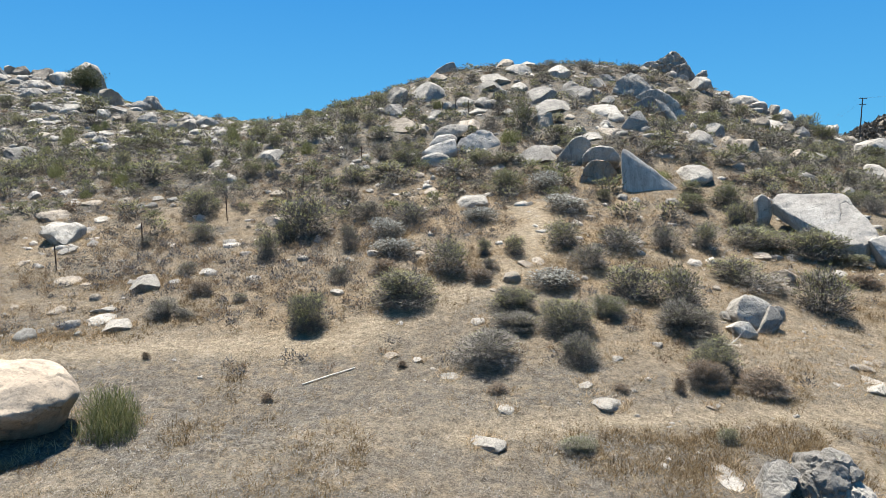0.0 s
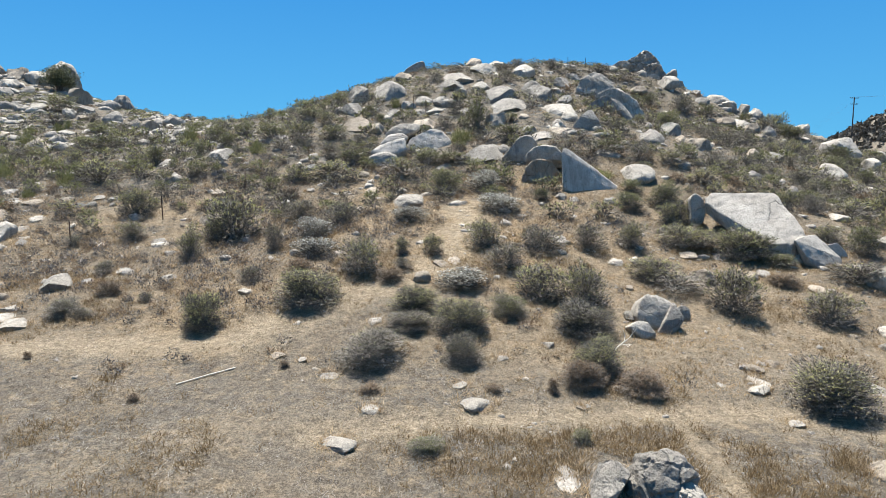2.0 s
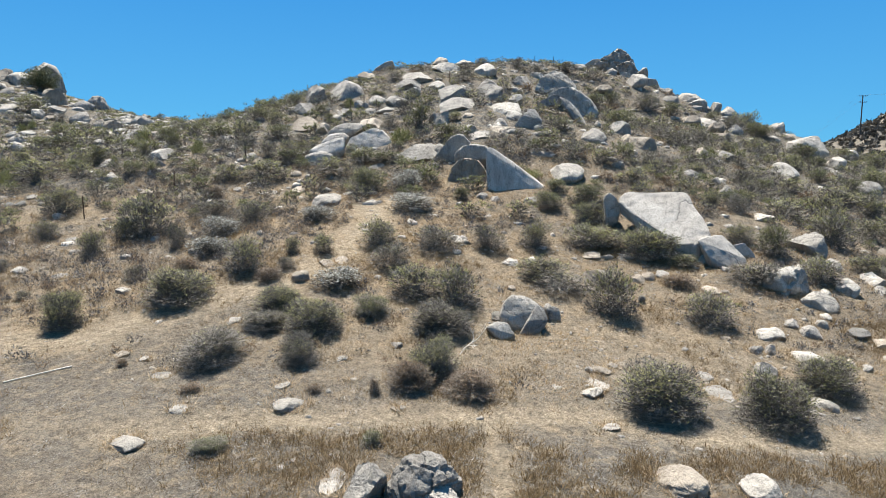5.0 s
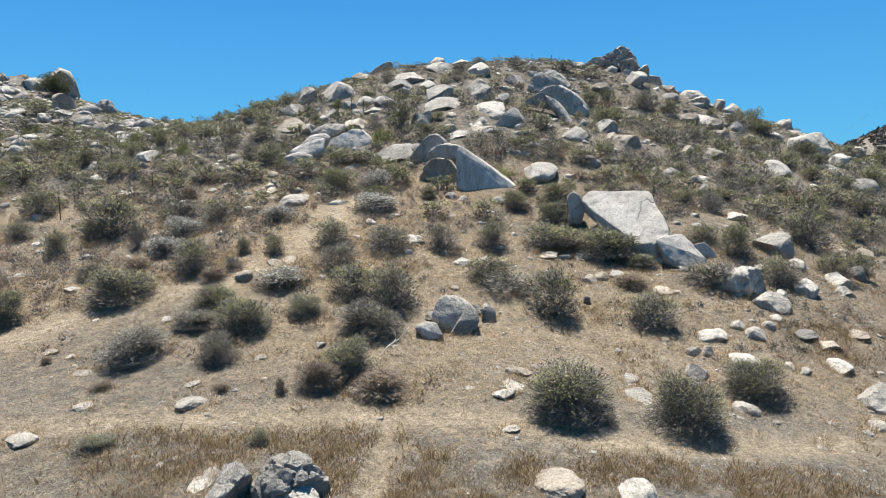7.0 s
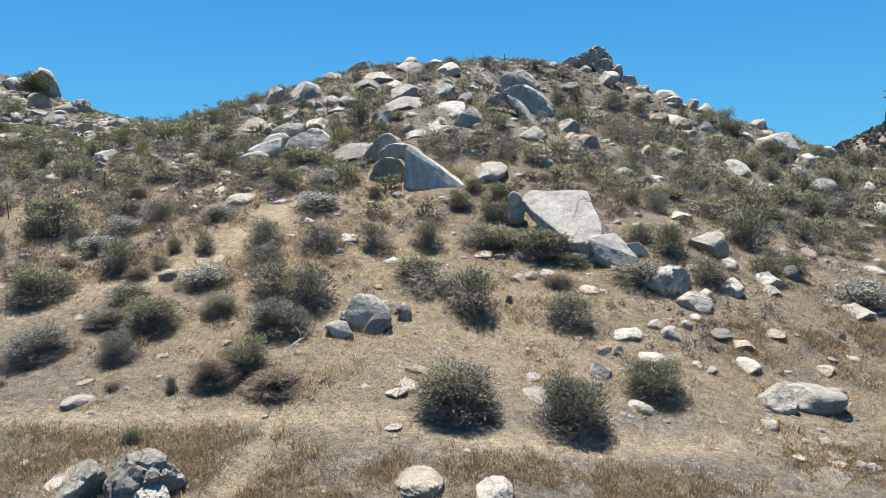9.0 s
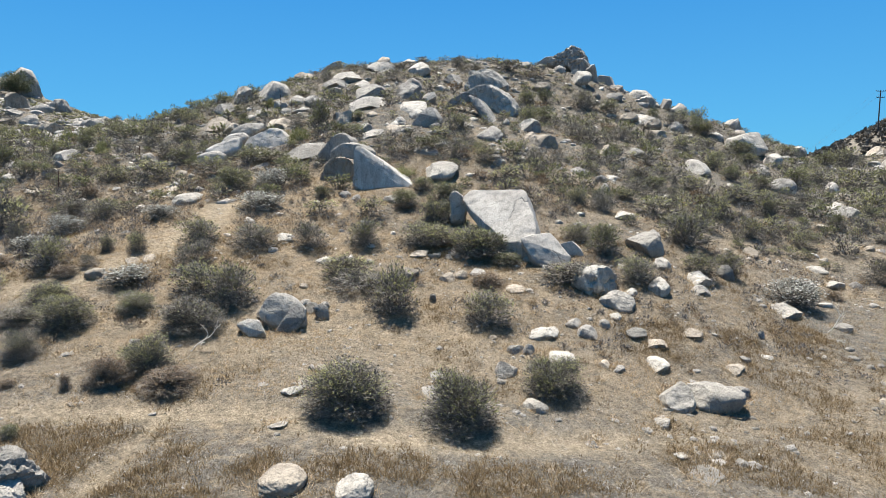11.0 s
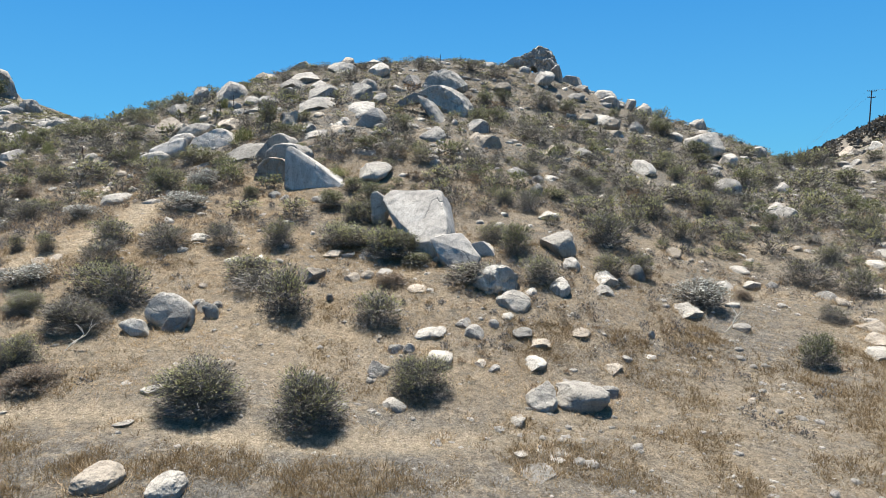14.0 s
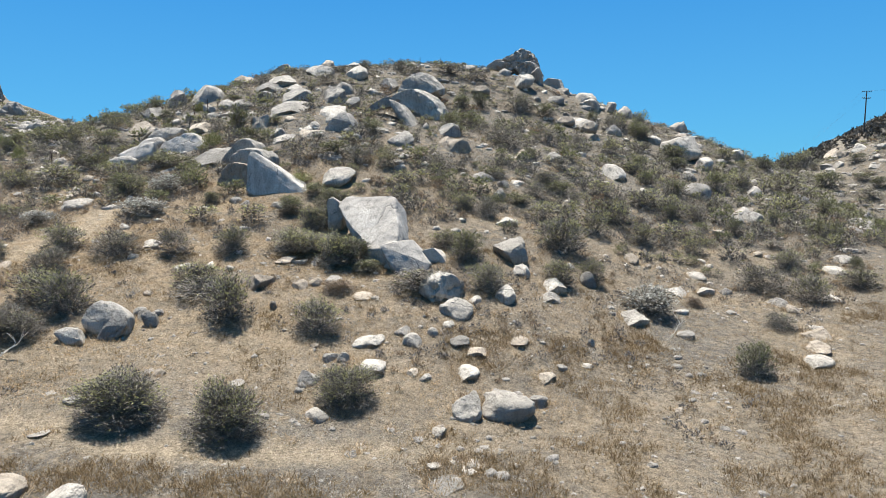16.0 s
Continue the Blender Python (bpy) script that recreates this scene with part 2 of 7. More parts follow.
def ground(x, y):
    """Height of the land: a gentle plain, the rocky hill with its saddle, the hill beside it, a far hill."""
    x, y = np.asarray(x, float), np.asarray(y, float)
    z = -1.110 + -0.0151 * np.clip(x, -60, 80) + 0.0914 * np.clip(y, -20, 45)
    z = z + swell(x, y, 47.4, 95.3, 33.2, 18.5, 20.48)
    z = z + swell(x, y, 24.5, 78.3, 9.2, 7.0, 2.49)
    z = z + swell(x, y, 6.6, 62.4, 12.7, 21.5, 7.85)
    z = z + swell(x, y, 5.0, 49.8, 15.2, 8.9, 4.05)
    z = z + swell(x, y, -69.4, 102.7, 25.9, 18.9, 17.73)
    z = z + swell(x, y, -25.2, 74.4, 21.9, 12.0, 10.21)
    z = z + swell(x, y, 47.6, 94.9, 11.6, 12.9, -9.71)
    z = z + swell(x, y, 26.5, 34.1, 7.0, 9.2, 6.48)
    z = z + swell(x, y, 3.2, 41.2, 8.2, 13.5, -7.69)
    z = z + swell(x, y, 3.3, 33.9, 7.0, 8.5, 5.20)
    z = z + swell(x, y, 27.2, 33.9, 8.7, 12.3, -6.51)
    z = z + swell(x, y, -23.0, 74.6, 11.8, 8.3, -4.68)
    z = z + swell(x, y, 30.8, 55.6, 8.5, 9.0, 2.71)
    z = z + swell(x, y, 66.2, 99.7, 9.1, 30.1, -10.63)
    z = z + swell(x, y, -50.2, 48.5, 18.0, 10.5, 3.40)
    z = z + swell(x, y, 213, 265, 38, 42, 36)
    z = z - 0.16 * np.exp(-(near_line(x, y, GULLY) / 0.16) ** 2) - 0.07 * np.exp(-(near_line(x, y, TRAIL) / 0.55) ** 2)
    near = np.clip((220 - y) / 60, 0, 1)
    z = z + near * (0.16 * wave(x, y, 5.3, 1) + 0.07 * wave(x, y, 1.9, 2) + 0.03 * wave(x, y, 0.7, 3))
    return z


def near_line(x, y, line):
    """Distance to a bent line on the plan."""
    best = np.full(np.shape(x), 1e9)
    for (ax, ay), (bx, by) in zip(line, line[1:]):
        dx, dy = bx - ax, by - ay
        t = np.clip(((x - ax) * dx + (y - ay) * dy) / (dx * dx + dy * dy), 0, 1)
        best = np.minimum(best, np.hypot(x - ax - t * dx, y - ay - t * dy))
    return best


TRAIL = [(0.3, 16.0), (4.4, 16.8), (8.2, 17.3), (10.3, 17.7), (12.7, 18.2), (14.3, 17.6), (16.4, 17.2), (19.4, 17.6), (23.8, 18.8), (26.4, 19.9), (32.4, 23.8), (39.8, 27.2)]
TRACK = [(-18.0, 18.5), (-13.7, 19.8), (-9.1, 21.2), (-3.6, 21.9), (-1.8, 23.6), (0.4, 25.3), (2.2, 26.4), (4.3, 29.7), (4.9, 32.9), (4.8, 36.3)]
GULLY = [(10.2, 17.2), (10.3, 15.5), (10.3, 13.6)]
LOWER = [(-9.0, 13.1), (-5.8, 13.1), (-3.2, 15.8), (0.3, 16.4)]


def bare(x, y):
    """How bare and sandy the soil is: along the footpaths and on the flat to their left."""
    a = np.exp(-(near_line(x, y, TRAIL) / 0.65) ** 2) * np.clip((30 - x) / 8, 0.3, 1)
    b = np.exp(-(near_line(x, y, TRACK) / 1.1) ** 2)
    c = 0.4 * np.exp(-(near_line(x, y, LOWER) / 1.0) ** 2)
    d = 0.08 * np.clip((3 - x) / 4, 0, 1) * np.clip((22 - y) / 3, 0, 1)
    e = 0.25 * np.clip((x - 26) / 5, 0, 1) * np.clip((27 - y) / 4, 0, 1)
    f = 0.42 * np.exp(-((x - 14) / 10) ** 2 - ((y - 23) / 5) ** 2)
    g = 0.9 * np.exp(-(near_line(x, y, GULLY) / 0.32) ** 2)
    return np.clip(np.maximum.reduce([a, b, c, d, e, f, g]), 0, 1)


def rusty(x, y):
    """Orange dead grass on the middle slope."""
    return np.clip(0.9 * np.exp(-((y - 33) / 12) ** 2) * np.clip(1.1 - np.abs(x - 4) / 30, 0, 1) + 0.25 * wave(x, y, 6, 11), 0, 1)


def littered(x, y):
    """Grey twig litter, in drifts on the flat, none where feet have worn the path."""
    flat = np.clip((21.5 - y) / 2, 0, 1) + np.clip((y - 38) / 8, 0, 1)
    return np.clip((0.42 + 0.5 * np.clip((y - 40) / 8, 0, 1) + 0.45 * flat + 0.55 * wave(x, y, 5, 21) + 0.35 * wave(x, y, 2.1, 22)) * (1 - 0.8 * bare(x, y)), 0, 1)


def spaced(stops):
    """Grid lines: (from, to, step) end to end."""
    out = []
    for a, b, s in stops:
        n = max(1, round(abs(b - a) / s))
        out += [a + (b - a) * i / n for i in range(n)]
    return np.array(out + [stops[-1][1]])


def mesh_from(name, verts, quads, mat, smooth=False):
    """A mesh from arrays of places and of equally sized faces."""
    me = bpy.data.meshes.new(name)
    verts, quads = np.asarray(verts, np.float32).reshape(-1, 3), np.asarray(quads, np.int32)
    n, k = quads.shape
    me.vertices.add(len(verts))
    me.vertices.foreach_set("co", verts.ravel())
    me.loops.add(n * k)
    me.loops.foreach_set("vertex_index", quads.ravel())
    me.polygons.add(n)
    me.polygons.foreach_set("loop_start", np.arange(0, n * k, k, dtype=np.int32))
    if smooth:
        me.polygons.foreach_set("use_smooth", np.ones(n, bool))
    me.materials.append(mat)
    me.update(calc_edges=True)
    return me


def part(name, me, parent, label=""):
    ob = new(name, me)
    ob.parent = parent
    return tagged(ob, label)


gx = spaced([(-2500, -400, 300), (-400, -120, 28), (-120, -32, 1.1), (-32, -16, 0.4), (-16, 44, 0.32), (44, 100, 0.7), (100, 300, 5), (300, 2500, 220)])
gy = spaced([(-2500, -200, 300), (-200, -10, 10), (-10, 10, 1.0), (10, 30, 0.30), (30, 60, 0.5), (60, 105, 0.8), (105, 150, 2.5), (150, 340, 5), (340, 2500, 200)])
GX, GY = np.meshgrid(gx, gy)
GZ = ground(GX, GY)
nx, ny = len(gx), len(gy)
idx = np.arange(nx * ny).reshape(ny, nx)
quads = np.stack([idx[:-1, :-1], idx[:-1, 1:], idx[1:, 1:], idx[1:, :-1]], -1).reshape(-1, 4)
me = mesh_from("ground", np.stack([GX, GY, GZ], -1), quads, SOIL, True)
ca = me.color_attributes.new("soil", "FLOAT_COLOR", "POINT")
ca.data.foreach_set("color", np.stack([bare(GX, GY), littered(GX, GY), rusty(GX, GY), np.ones_like(GX)], -1).astype(np.float32).ravel())
tagged(new("ground", me), "dry sandy hillside with a worn footpath and leaf litter", "ground", kind="structure")


# ---------------------------------------------------------------- rocks
def finish(bm, sharp=0.5):
    """Round shading on worn faces, a crisp edge where the rock has split."""
    bm.normal_update()
    for f in bm.faces:
        f.smooth = True
    for e in bm.edges:
        if e.calc_face_angle(0.0) > sharp:
            e.smooth = False


def rock_mesh(name, seed, mat, cuts=9, detail=4, lump=0.16, flat=2.6, box=True, rough=0.02, crack=0.0):
    """A weathered boulder: a rounded block, sheared by some planes and worn. Fits x, y in -0.5..0.5 and z in -0.3..1."""
    rnd = random.Random(seed)
    bm = bmesh.new()
    bmesh.ops.create_icosphere(bm, subdivisions=detail, radius=1.0)
    planes = []
    for _ in range(cuts):
        n = Vector((rnd.gauss(0, 1), rnd.gauss(0, 1), rnd.gauss(0.2, 0.8))).normalized()
        planes.append((n, rnd.uniform(0.46, 0.84)))
    off = Vector((seed * 3.7, seed * 1.3, seed * 2.1))
    for v in bm.verts:
        p = v.co.copy()
        k = (abs(p.x) ** flat + abs(p.y) ** flat + abs(p.z) ** flat) ** (-1 / flat)
        p *= k
        for n, d in planes:
            over = p.dot(n) - d
            if over > 0:
                p -= n * over * 0.96
        q = p * 1.1 + off
        ridge = 1 - abs(noise.noise(q * 1.7 + Vector((9, 2, 5)))) * 2
        near_two = noise.voronoi(q * 1.15 + Vector((3, 8, 1)))[0]
        seam = max(0.0, 0.13 - (near_two[1] - near_two[0])) / 0.13
        p *= 1 - seam * (0.02 + crack + rough * 0.8) * (0.6 + 0.4 * noise.noise(q * 1.3))
        p *= 1 + lump * noise.noise(q) + lump * 0.45 * noise.noise(q * 2.3) - rough * 2.0 * max(0, ridge - 0.72) + rough * noise.noise(q * 4) + rough * 0.8 * noise.noise(q * 9) + rough * 0.4 * noise.noise(q * 19)
        v.co = p
    lo = Vector([min(v.co[i] for v in bm.verts) for i in range(3)])
    hi = Vector([max(v.co[i] for v in bm.verts) for i in range(3)])
    if box:
        for v in bm.verts:
            v.co = Vector(((v.co.x - lo.x) / (hi.x - lo.x) - 0.5, (v.co.y - lo.y) / (hi.y - lo.y) - 0.5, (v.co.z - lo.z) / (hi.z - lo.z) * 1.3 - 0.3))
    finish(bm)
    me = bpy.data.meshes.new(name)
    bm.to_mesh(me)
    bm.free()
    me.materials.append(mat)
    return me


ROCK_MATS = (ROCK_GREY, ROCK_PALE, ROCK_WARM, ROCK_DARK)
LARGE = {}
for k, mat in enumerate(ROCK_MATS):
    LARGE[k] = [rock_mesh("boulder", 10 + 7 * i + 91 * k, mat, 4 + i % 6, 4, 0.14 + 0.04 * (i % 3), 2.0 + 0.25 * (i % 3), True, 0.03) for i in range(10)]
FAR = {}
for k, mat in enumerate(ROCK_MATS):
    FAR[k] = [rock_mesh("boulder", 210 + 7 * i + 91 * k, mat, 4 + i % 6, 4, 0.14 + 0.04 * (i % 3), 2.0 + 0.3 * (i % 3), True, 0.03) for i in range(12)]
SMALL = {}
for k, mat in enumerate(ROCK_MATS):
    SMALL[k] = [rock_mesh("stone", 500 + 7 * i + 91 * k, mat, 3 + i % 5, 3, 0.16, 2.0 + 0.2 * (i % 3), True, 0.03) for i in range(9)]
ROCK_WORDS = ("weathered grey granite", "pale sun-bleached granite", "warm cream-coloured granite", "dark shadowed granite")


def on_ground(x, y):
    return float(ground(x, y))


rock_count = [0]
ROCK_PLACES = []


def rock(x, y, w, d, h, tone=0):
    """One boulder or stone that sits in the slope: its place, width, depth and height."""
    i = rock_count[0] = rock_count[0] + 1
    if x > 60:
        w, d, h = w * 0.82, d * 0.9, h * 0.8
    ROCK_PLACES.append((x, y, w))
    big = w > 0.8
    if y < 42 and w < 1.5:
        d, h = d * 1.5, h * (0.5 if y < 20.5 else 0.95)
    else:
        d, h = d * 1.45, h * (1.4 if w < 1.6 else 1.3)
    pool = SMALL if not big else LARGE if y < 36 and w > 1.3 else FAR
    ob = new("boulder" if big else "stone", pool[tone][i * 7 % len(pool[tone])])
    low = min(on_ground(x, y - 0.35 * d), on_ground(x, y))
    base = on_ground(x, y)
    side = -1 if i % 2 else 1
    ob.matrix_world = pose(x, y, base - 0.5 * (base - low) - (0.34 if w < 1.6 else 0.22) * h, (24 if y > 42 else 12 if y > 27 else 4) + ((i * 37 % 9) - 4 if big else (i * 37 % 17) - 8), (i * 53 % 13) - 6 if big else (i * 53 % 31) - 15, 0) @ Matrix.Diagonal((side * w * (1.16 if y > 42 else 1.06), d, h * (1.03 if big else 1.08), 1))
    size = "large" if w > 1.8 else "rounded" if big else "small"
    form = "flat-lying" if h < 0.35 * w else "upright" if h > 0.8 * w else "squat"
    where = "half buried in soil" if y < 30 else "among slope shrubs" if y < 62 else "near the crest"
    return tagged(ob, f"{form} {ROCK_WORDS[tone]} {'boulder' if big else 'stone'} {where}", "boulder" if big else "stone", "rocks on the hillside")


def hull_rock(name, points, at, mat, label, seed=1, lump=0.06, soft=0.1, rounds=2, crack=0.0):
    """A sheared block of rock: the convex form round some corners, its edges worn, its faces uneven, seamed where crack is set."""
    bm = bmesh.new()
    for p in points:
        bm.verts.new(p)
    res = bmesh.ops.convex_hull(bm, input=bm.verts)
    junk = [e for e in res["geom_interior"] + res["geom_unused"] if isinstance(e, bmesh.types.BMVert)]
    bmesh.ops.delete(bm, geom=list(set(junk)), context="VERTS")
    bmesh.ops.dissolve_limit(bm, angle_limit=radians(6), verts=bm.verts, edges=bm.edges)
    bmesh.ops.bevel(bm, geom=list(bm.edges), offset=soft, segments=2, profile=0.6, affect="EDGES", clamp_overlap=True)
    bmesh.ops.triangulate(bm, faces=bm.faces)
    limit = 0.085 if at[1] < 30 else 0.15 if at[1] < 45 else 0.24
    for _ in range(6):
        long_edges = [e for e in bm.edges if e.calc_length() > limit]
        if not long_edges or len(bm.verts) > 2600:
            break
        bmesh.ops.subdivide_edges(bm, edges=long_edges, cuts=1, use_grid_fill=False)
        bmesh.ops.triangulate(bm, faces=[f for f in bm.faces if len(f.verts) > 3])
    for _ in range(rounds):
        bmesh.ops.smooth_vert(bm, verts=bm.verts, factor=0.5, use_axis_x=True, use_axis_y=True, use_axis_z=True)
    bm.normal_update()
    off = Vector((seed * 5.1, seed * 2.7, seed))
    for v in bm.verts:
        q = v.co + off
        move = lump * noise.noise(q * 0.9) + lump * 0.6 * noise.noise(q * 2.2) + lump * 0.3 * noise.noise(q * 5) + lump * 0.15 * noise.noise(q * 11)
        if crack:
            two = noise.voronoi(Vector((q.x * 0.9, q.y * 0.9, q.z * 0.6)) + 0.3 * Vector((noise.noise(q * 1.5), noise.noise(q * 1.5 + off), 0)))[0]
            move -= crack * max(0.0, 0.12 - (two[1] - two[0])) / 0.12
        v.co += v.normal * move
    finish(bm)
    me = bpy.data.meshes.new(name)
    bm.to_mesh(me)
    bm.free()
    me.materials.append(mat)
    ob = new(name, me)
    ob.matrix_world = pose(at[0], at[1], on_ground(*at))
    span = [p[0] for p in points]
    ROCK_PLACES.append((at[0], at[1], 0.85 * (max(span) - min(span))))
    return tagged(ob, label, "boulder", "rocks on the hillside")


def big_rock(x, y, w, d, h, mat, label, seed, cuts=6, lump=0.14, flat=2.4, sink=0.0, turn=0, rough=0.03, crack=0.0):
    """A landmark boulder with a mesh of its own."""
    ROCK_PLACES.append((x, y, w))
    ob = new("boulder", rock_mesh("boulder", seed, mat, cuts, 5 if y < 16 else 4, lump, flat, True, rough, crack))
    ob.matrix_world = pose(x, y, on_ground(x, y) - sink - 0.3 * h, 0, 0, turn) @ Matrix.Diagonal((w, d * 1.1, h * 1.35, 1))
    return tagged(ob, label, "boulder", "rocks on the hillside")


# landmark rocks, from the great slab up to the summit, then those near the path
hull_rock("boulder", [(-2.21, 1.74, 2.20), (-1.75, 1.95, 2.63), (1.05, 0.57, 2.72), (1.16, -0.09, 2.13), (1.50, -1.44, 0.99), (1.51, -1.75, 0.70), (0.82, -1.87, 0.23), (0.06, -1.47, 0.24), (-0.40, -0.92, 0.53), (-0.62, -0.11, 1.21), (-1.18, 0.55, 1.56), (-1.78, 1.01, 1.71), (1.51, -1.65, -0.25), (0.82, -1.77, -0.72), (0.06, -1.37, -0.71), (-0.40, -0.82, -0.42), (-1.96, 1.99, 1.50), (-1.53, 1.26, 1.01), (-0.93, 0.80, 0.86), (-0.37, 0.14, 0.51), (-1.27, 2.87, 1.69), (1.53, 1.49, 1.78), (1.98, -0.53, 0.05), (1.99, -0.84, -0.25), (0.53, -0.55, -0.71), (-0.14, 0.81, 0.27)],
          (19.91, 33.53), ROCK_SMOOTH, "huge tilted pale granite slab with a sunlit smooth face", 3, 0.05, 0.08, 2, 0.04)
hull_rock("boulder", [(-1.49, -0.63, 1.00), (-0.84, 0.13, 1.08), (0.04, 0.30, 1.15), (0.42, -0.13, 0.68), (0.92, -0.58, 0.07), (0.87, -0.73, -0.30), (0.16, -1.00, -0.45), (-0.36, -1.04, -0.47), (-0.67, -0.93, -0.28), (-1.03, -0.89, 0.24), (-0.95, 0.58, 0.68), (-0.55, 0.62, 0.80), (0.13, 0.68, 0.86), (0.51, 0.65, 0.46), (1.00, 0.62, -0.07), (0.98, 0.58, -0.39), (0.45, 0.53, -0.53), (0.02, 0.50, -0.55), (-0.25, 0.50, -0.38), (-0.55, 0.53, 0.04), (0.87, -0.40, -0.80), (0.98, 0.58, -0.89), (0.16, -0.67, -0.95), (0.45, 0.53, -1.03), (-0.36, -0.71, -0.97), (0.02, 0.50, -1.05), (-0.67, -0.61, -0.78), (-0.25, 0.50, -0.88)],
          (22.06, 31.89), ROCK_SMOOTH, "grey granite block broken off beside the great slab", 8, 0.05, 0.06, 1, 0.00)
hull_rock("boulder", [(-0.93, -0.57, 0.42), (-0.29, -0.51, 0.55), (0.11, -0.53, 0.15), (0.33, -0.56, -0.20), (0.33, -0.60, -0.52), (-0.28, -0.65, -0.59), (-0.68, -0.63, -0.19), (-0.47, 0.54, 0.15), (0.04, 0.59, 0.26), (0.37, 0.57, -0.07), (0.54, 0.55, -0.35), (0.54, 0.52, -0.60), (0.04, 0.48, -0.66), (-0.28, 0.49, -0.34), (0.33, -0.32, -1.02), (0.54, 0.52, -1.10), (-0.28, -0.37, -1.09), (0.04, 0.48, -1.16)],
          (23.40, 32.51), ROCK_SMOOTH, "pale shard leaning on the broken block", 9, 0.05, 0.06, 1, 0.00)
hull_rock("boulder", [(-0.52, -0.49, 1.52), (-0.22, -0.44, 1.76), (0.20, -0.45, 1.49), (0.50, -0.51, 0.80), (0.26, -0.58, 0.39), (-0.42, -0.62, 0.40), (-0.33, 0.51, 1.34), (-0.09, 0.55, 1.53), (0.24, 0.55, 1.31), (0.48, 0.50, 0.77), (0.29, 0.44, 0.44), (-0.26, 0.40, 0.44), (0.26, -0.33, -0.11), (0.29, 0.44, -0.06), (-0.42, -0.37, -0.10), (-0.26, 0.40, -0.06)],
          (17.55, 35.90), ROCK_GREY, "upright grey boulder behind the great slab", 10, 0.06, 0.12, 2, 0.00)
hull_rock("boulder", [(-1.43, -0.91, -0.34), (-1.14, -0.81, 0.44), (-0.68, -0.75, 0.97), (-0.15, -0.73, 1.11), (0.49, -0.75, 0.97), (0.92, -0.81, 0.44), (1.28, -0.91, -0.41), (0.39, -0.95, -0.69), (-1.21, -0.95, -0.65), (-0.81, 0.71, -0.28), (-0.58, 0.79, 0.35), (-0.20, 0.84, 0.78), (0.23, 0.86, 0.89), (0.75, 0.84, 0.78), (1.10, 0.79, 0.35), (1.38, 0.71, -0.34), (0.66, 0.68, -0.57), (-0.63, 0.68, -0.54), (-1.43, -0.51, -0.84), (-0.81, 0.71, -0.78), (1.28, -0.51, -0.91), (1.38, 0.71, -0.84), (0.39, -0.55, -1.19), (0.66, 0.68, -1.07), (-1.21, -0.55, -1.15), (-0.63, 0.68, -1.04)],
          (9.96, 42.14), ROCK_WARM, "split granite boulder with a dark cleft and a pinkish face", 41, 0.06, 0.10, 1, 0.10)
hull_rock("boulder", [(-1.49, -1.08, 0.68), (-1.09, -1.02, 1.19), (-0.37, -0.99, 1.44), (0.54, -1.01, 1.30), (0.98, -1.06, 0.86), (1.01, -1.12, 0.43), (0.18, -1.12, 0.36), (-0.73, -1.11, 0.47), (-1.31, -1.12, 0.36), (-0.78, 0.93, 0.71), (-0.46, 0.98, 1.12), (0.14, 1.01, 1.33), (0.88, 1.00, 1.21), (1.24, 0.95, 0.86), (1.27, 0.91, 0.50), (0.58, 0.90, 0.44), (-0.16, 0.91, 0.53), (-0.63, 0.90, 0.44), (1.01, -0.62, -0.07), (1.27, 0.91, 0.00), (0.18, -0.62, -0.14), (0.58, 0.90, -0.06), (-0.73, -0.61, -0.03), (-0.16, 0.91, 0.03), (-1.31, -0.62, -0.14), (-0.63, 0.90, -0.06)],
          (10.40, 43.42), ROCK_PALE, "flat-topped pale boulder resting above the split rock", 43, 0.07, 0.15, 3, 0.03)
hull_rock("boulder", [(-1.49, -1.14, -0.36), (-0.88, -1.03, 0.55), (-0.43, -0.96, 1.11), (0.26, -0.93, 1.34), (0.75, -0.97, 1.00), (1.01, -1.06, 0.32), (0.64, -1.16, -0.51), (-0.69, -1.17, -0.58), (-0.82, 0.89, -0.21), (-0.33, 0.98, 0.53), (0.04, 1.04, 0.99), (0.60, 1.06, 1.17), (1.00, 1.03, 0.90), (1.22, 0.96, 0.34), (0.91, 0.88, -0.33), (-0.17, 0.87, -0.39), (-1.49, -0.64, -0.86), (-0.82, 0.89, -0.71), (0.64, -0.66, -1.01), (0.91, 0.88, -0.83), (-0.69, -0.67, -1.08), (-0.17, 0.87, -0.89)],
          (9.07, 45.26), ROCK_PALE, "rounded pale boulder behind the split rock", 42, 0.09, 0.15, 3, 0.03)
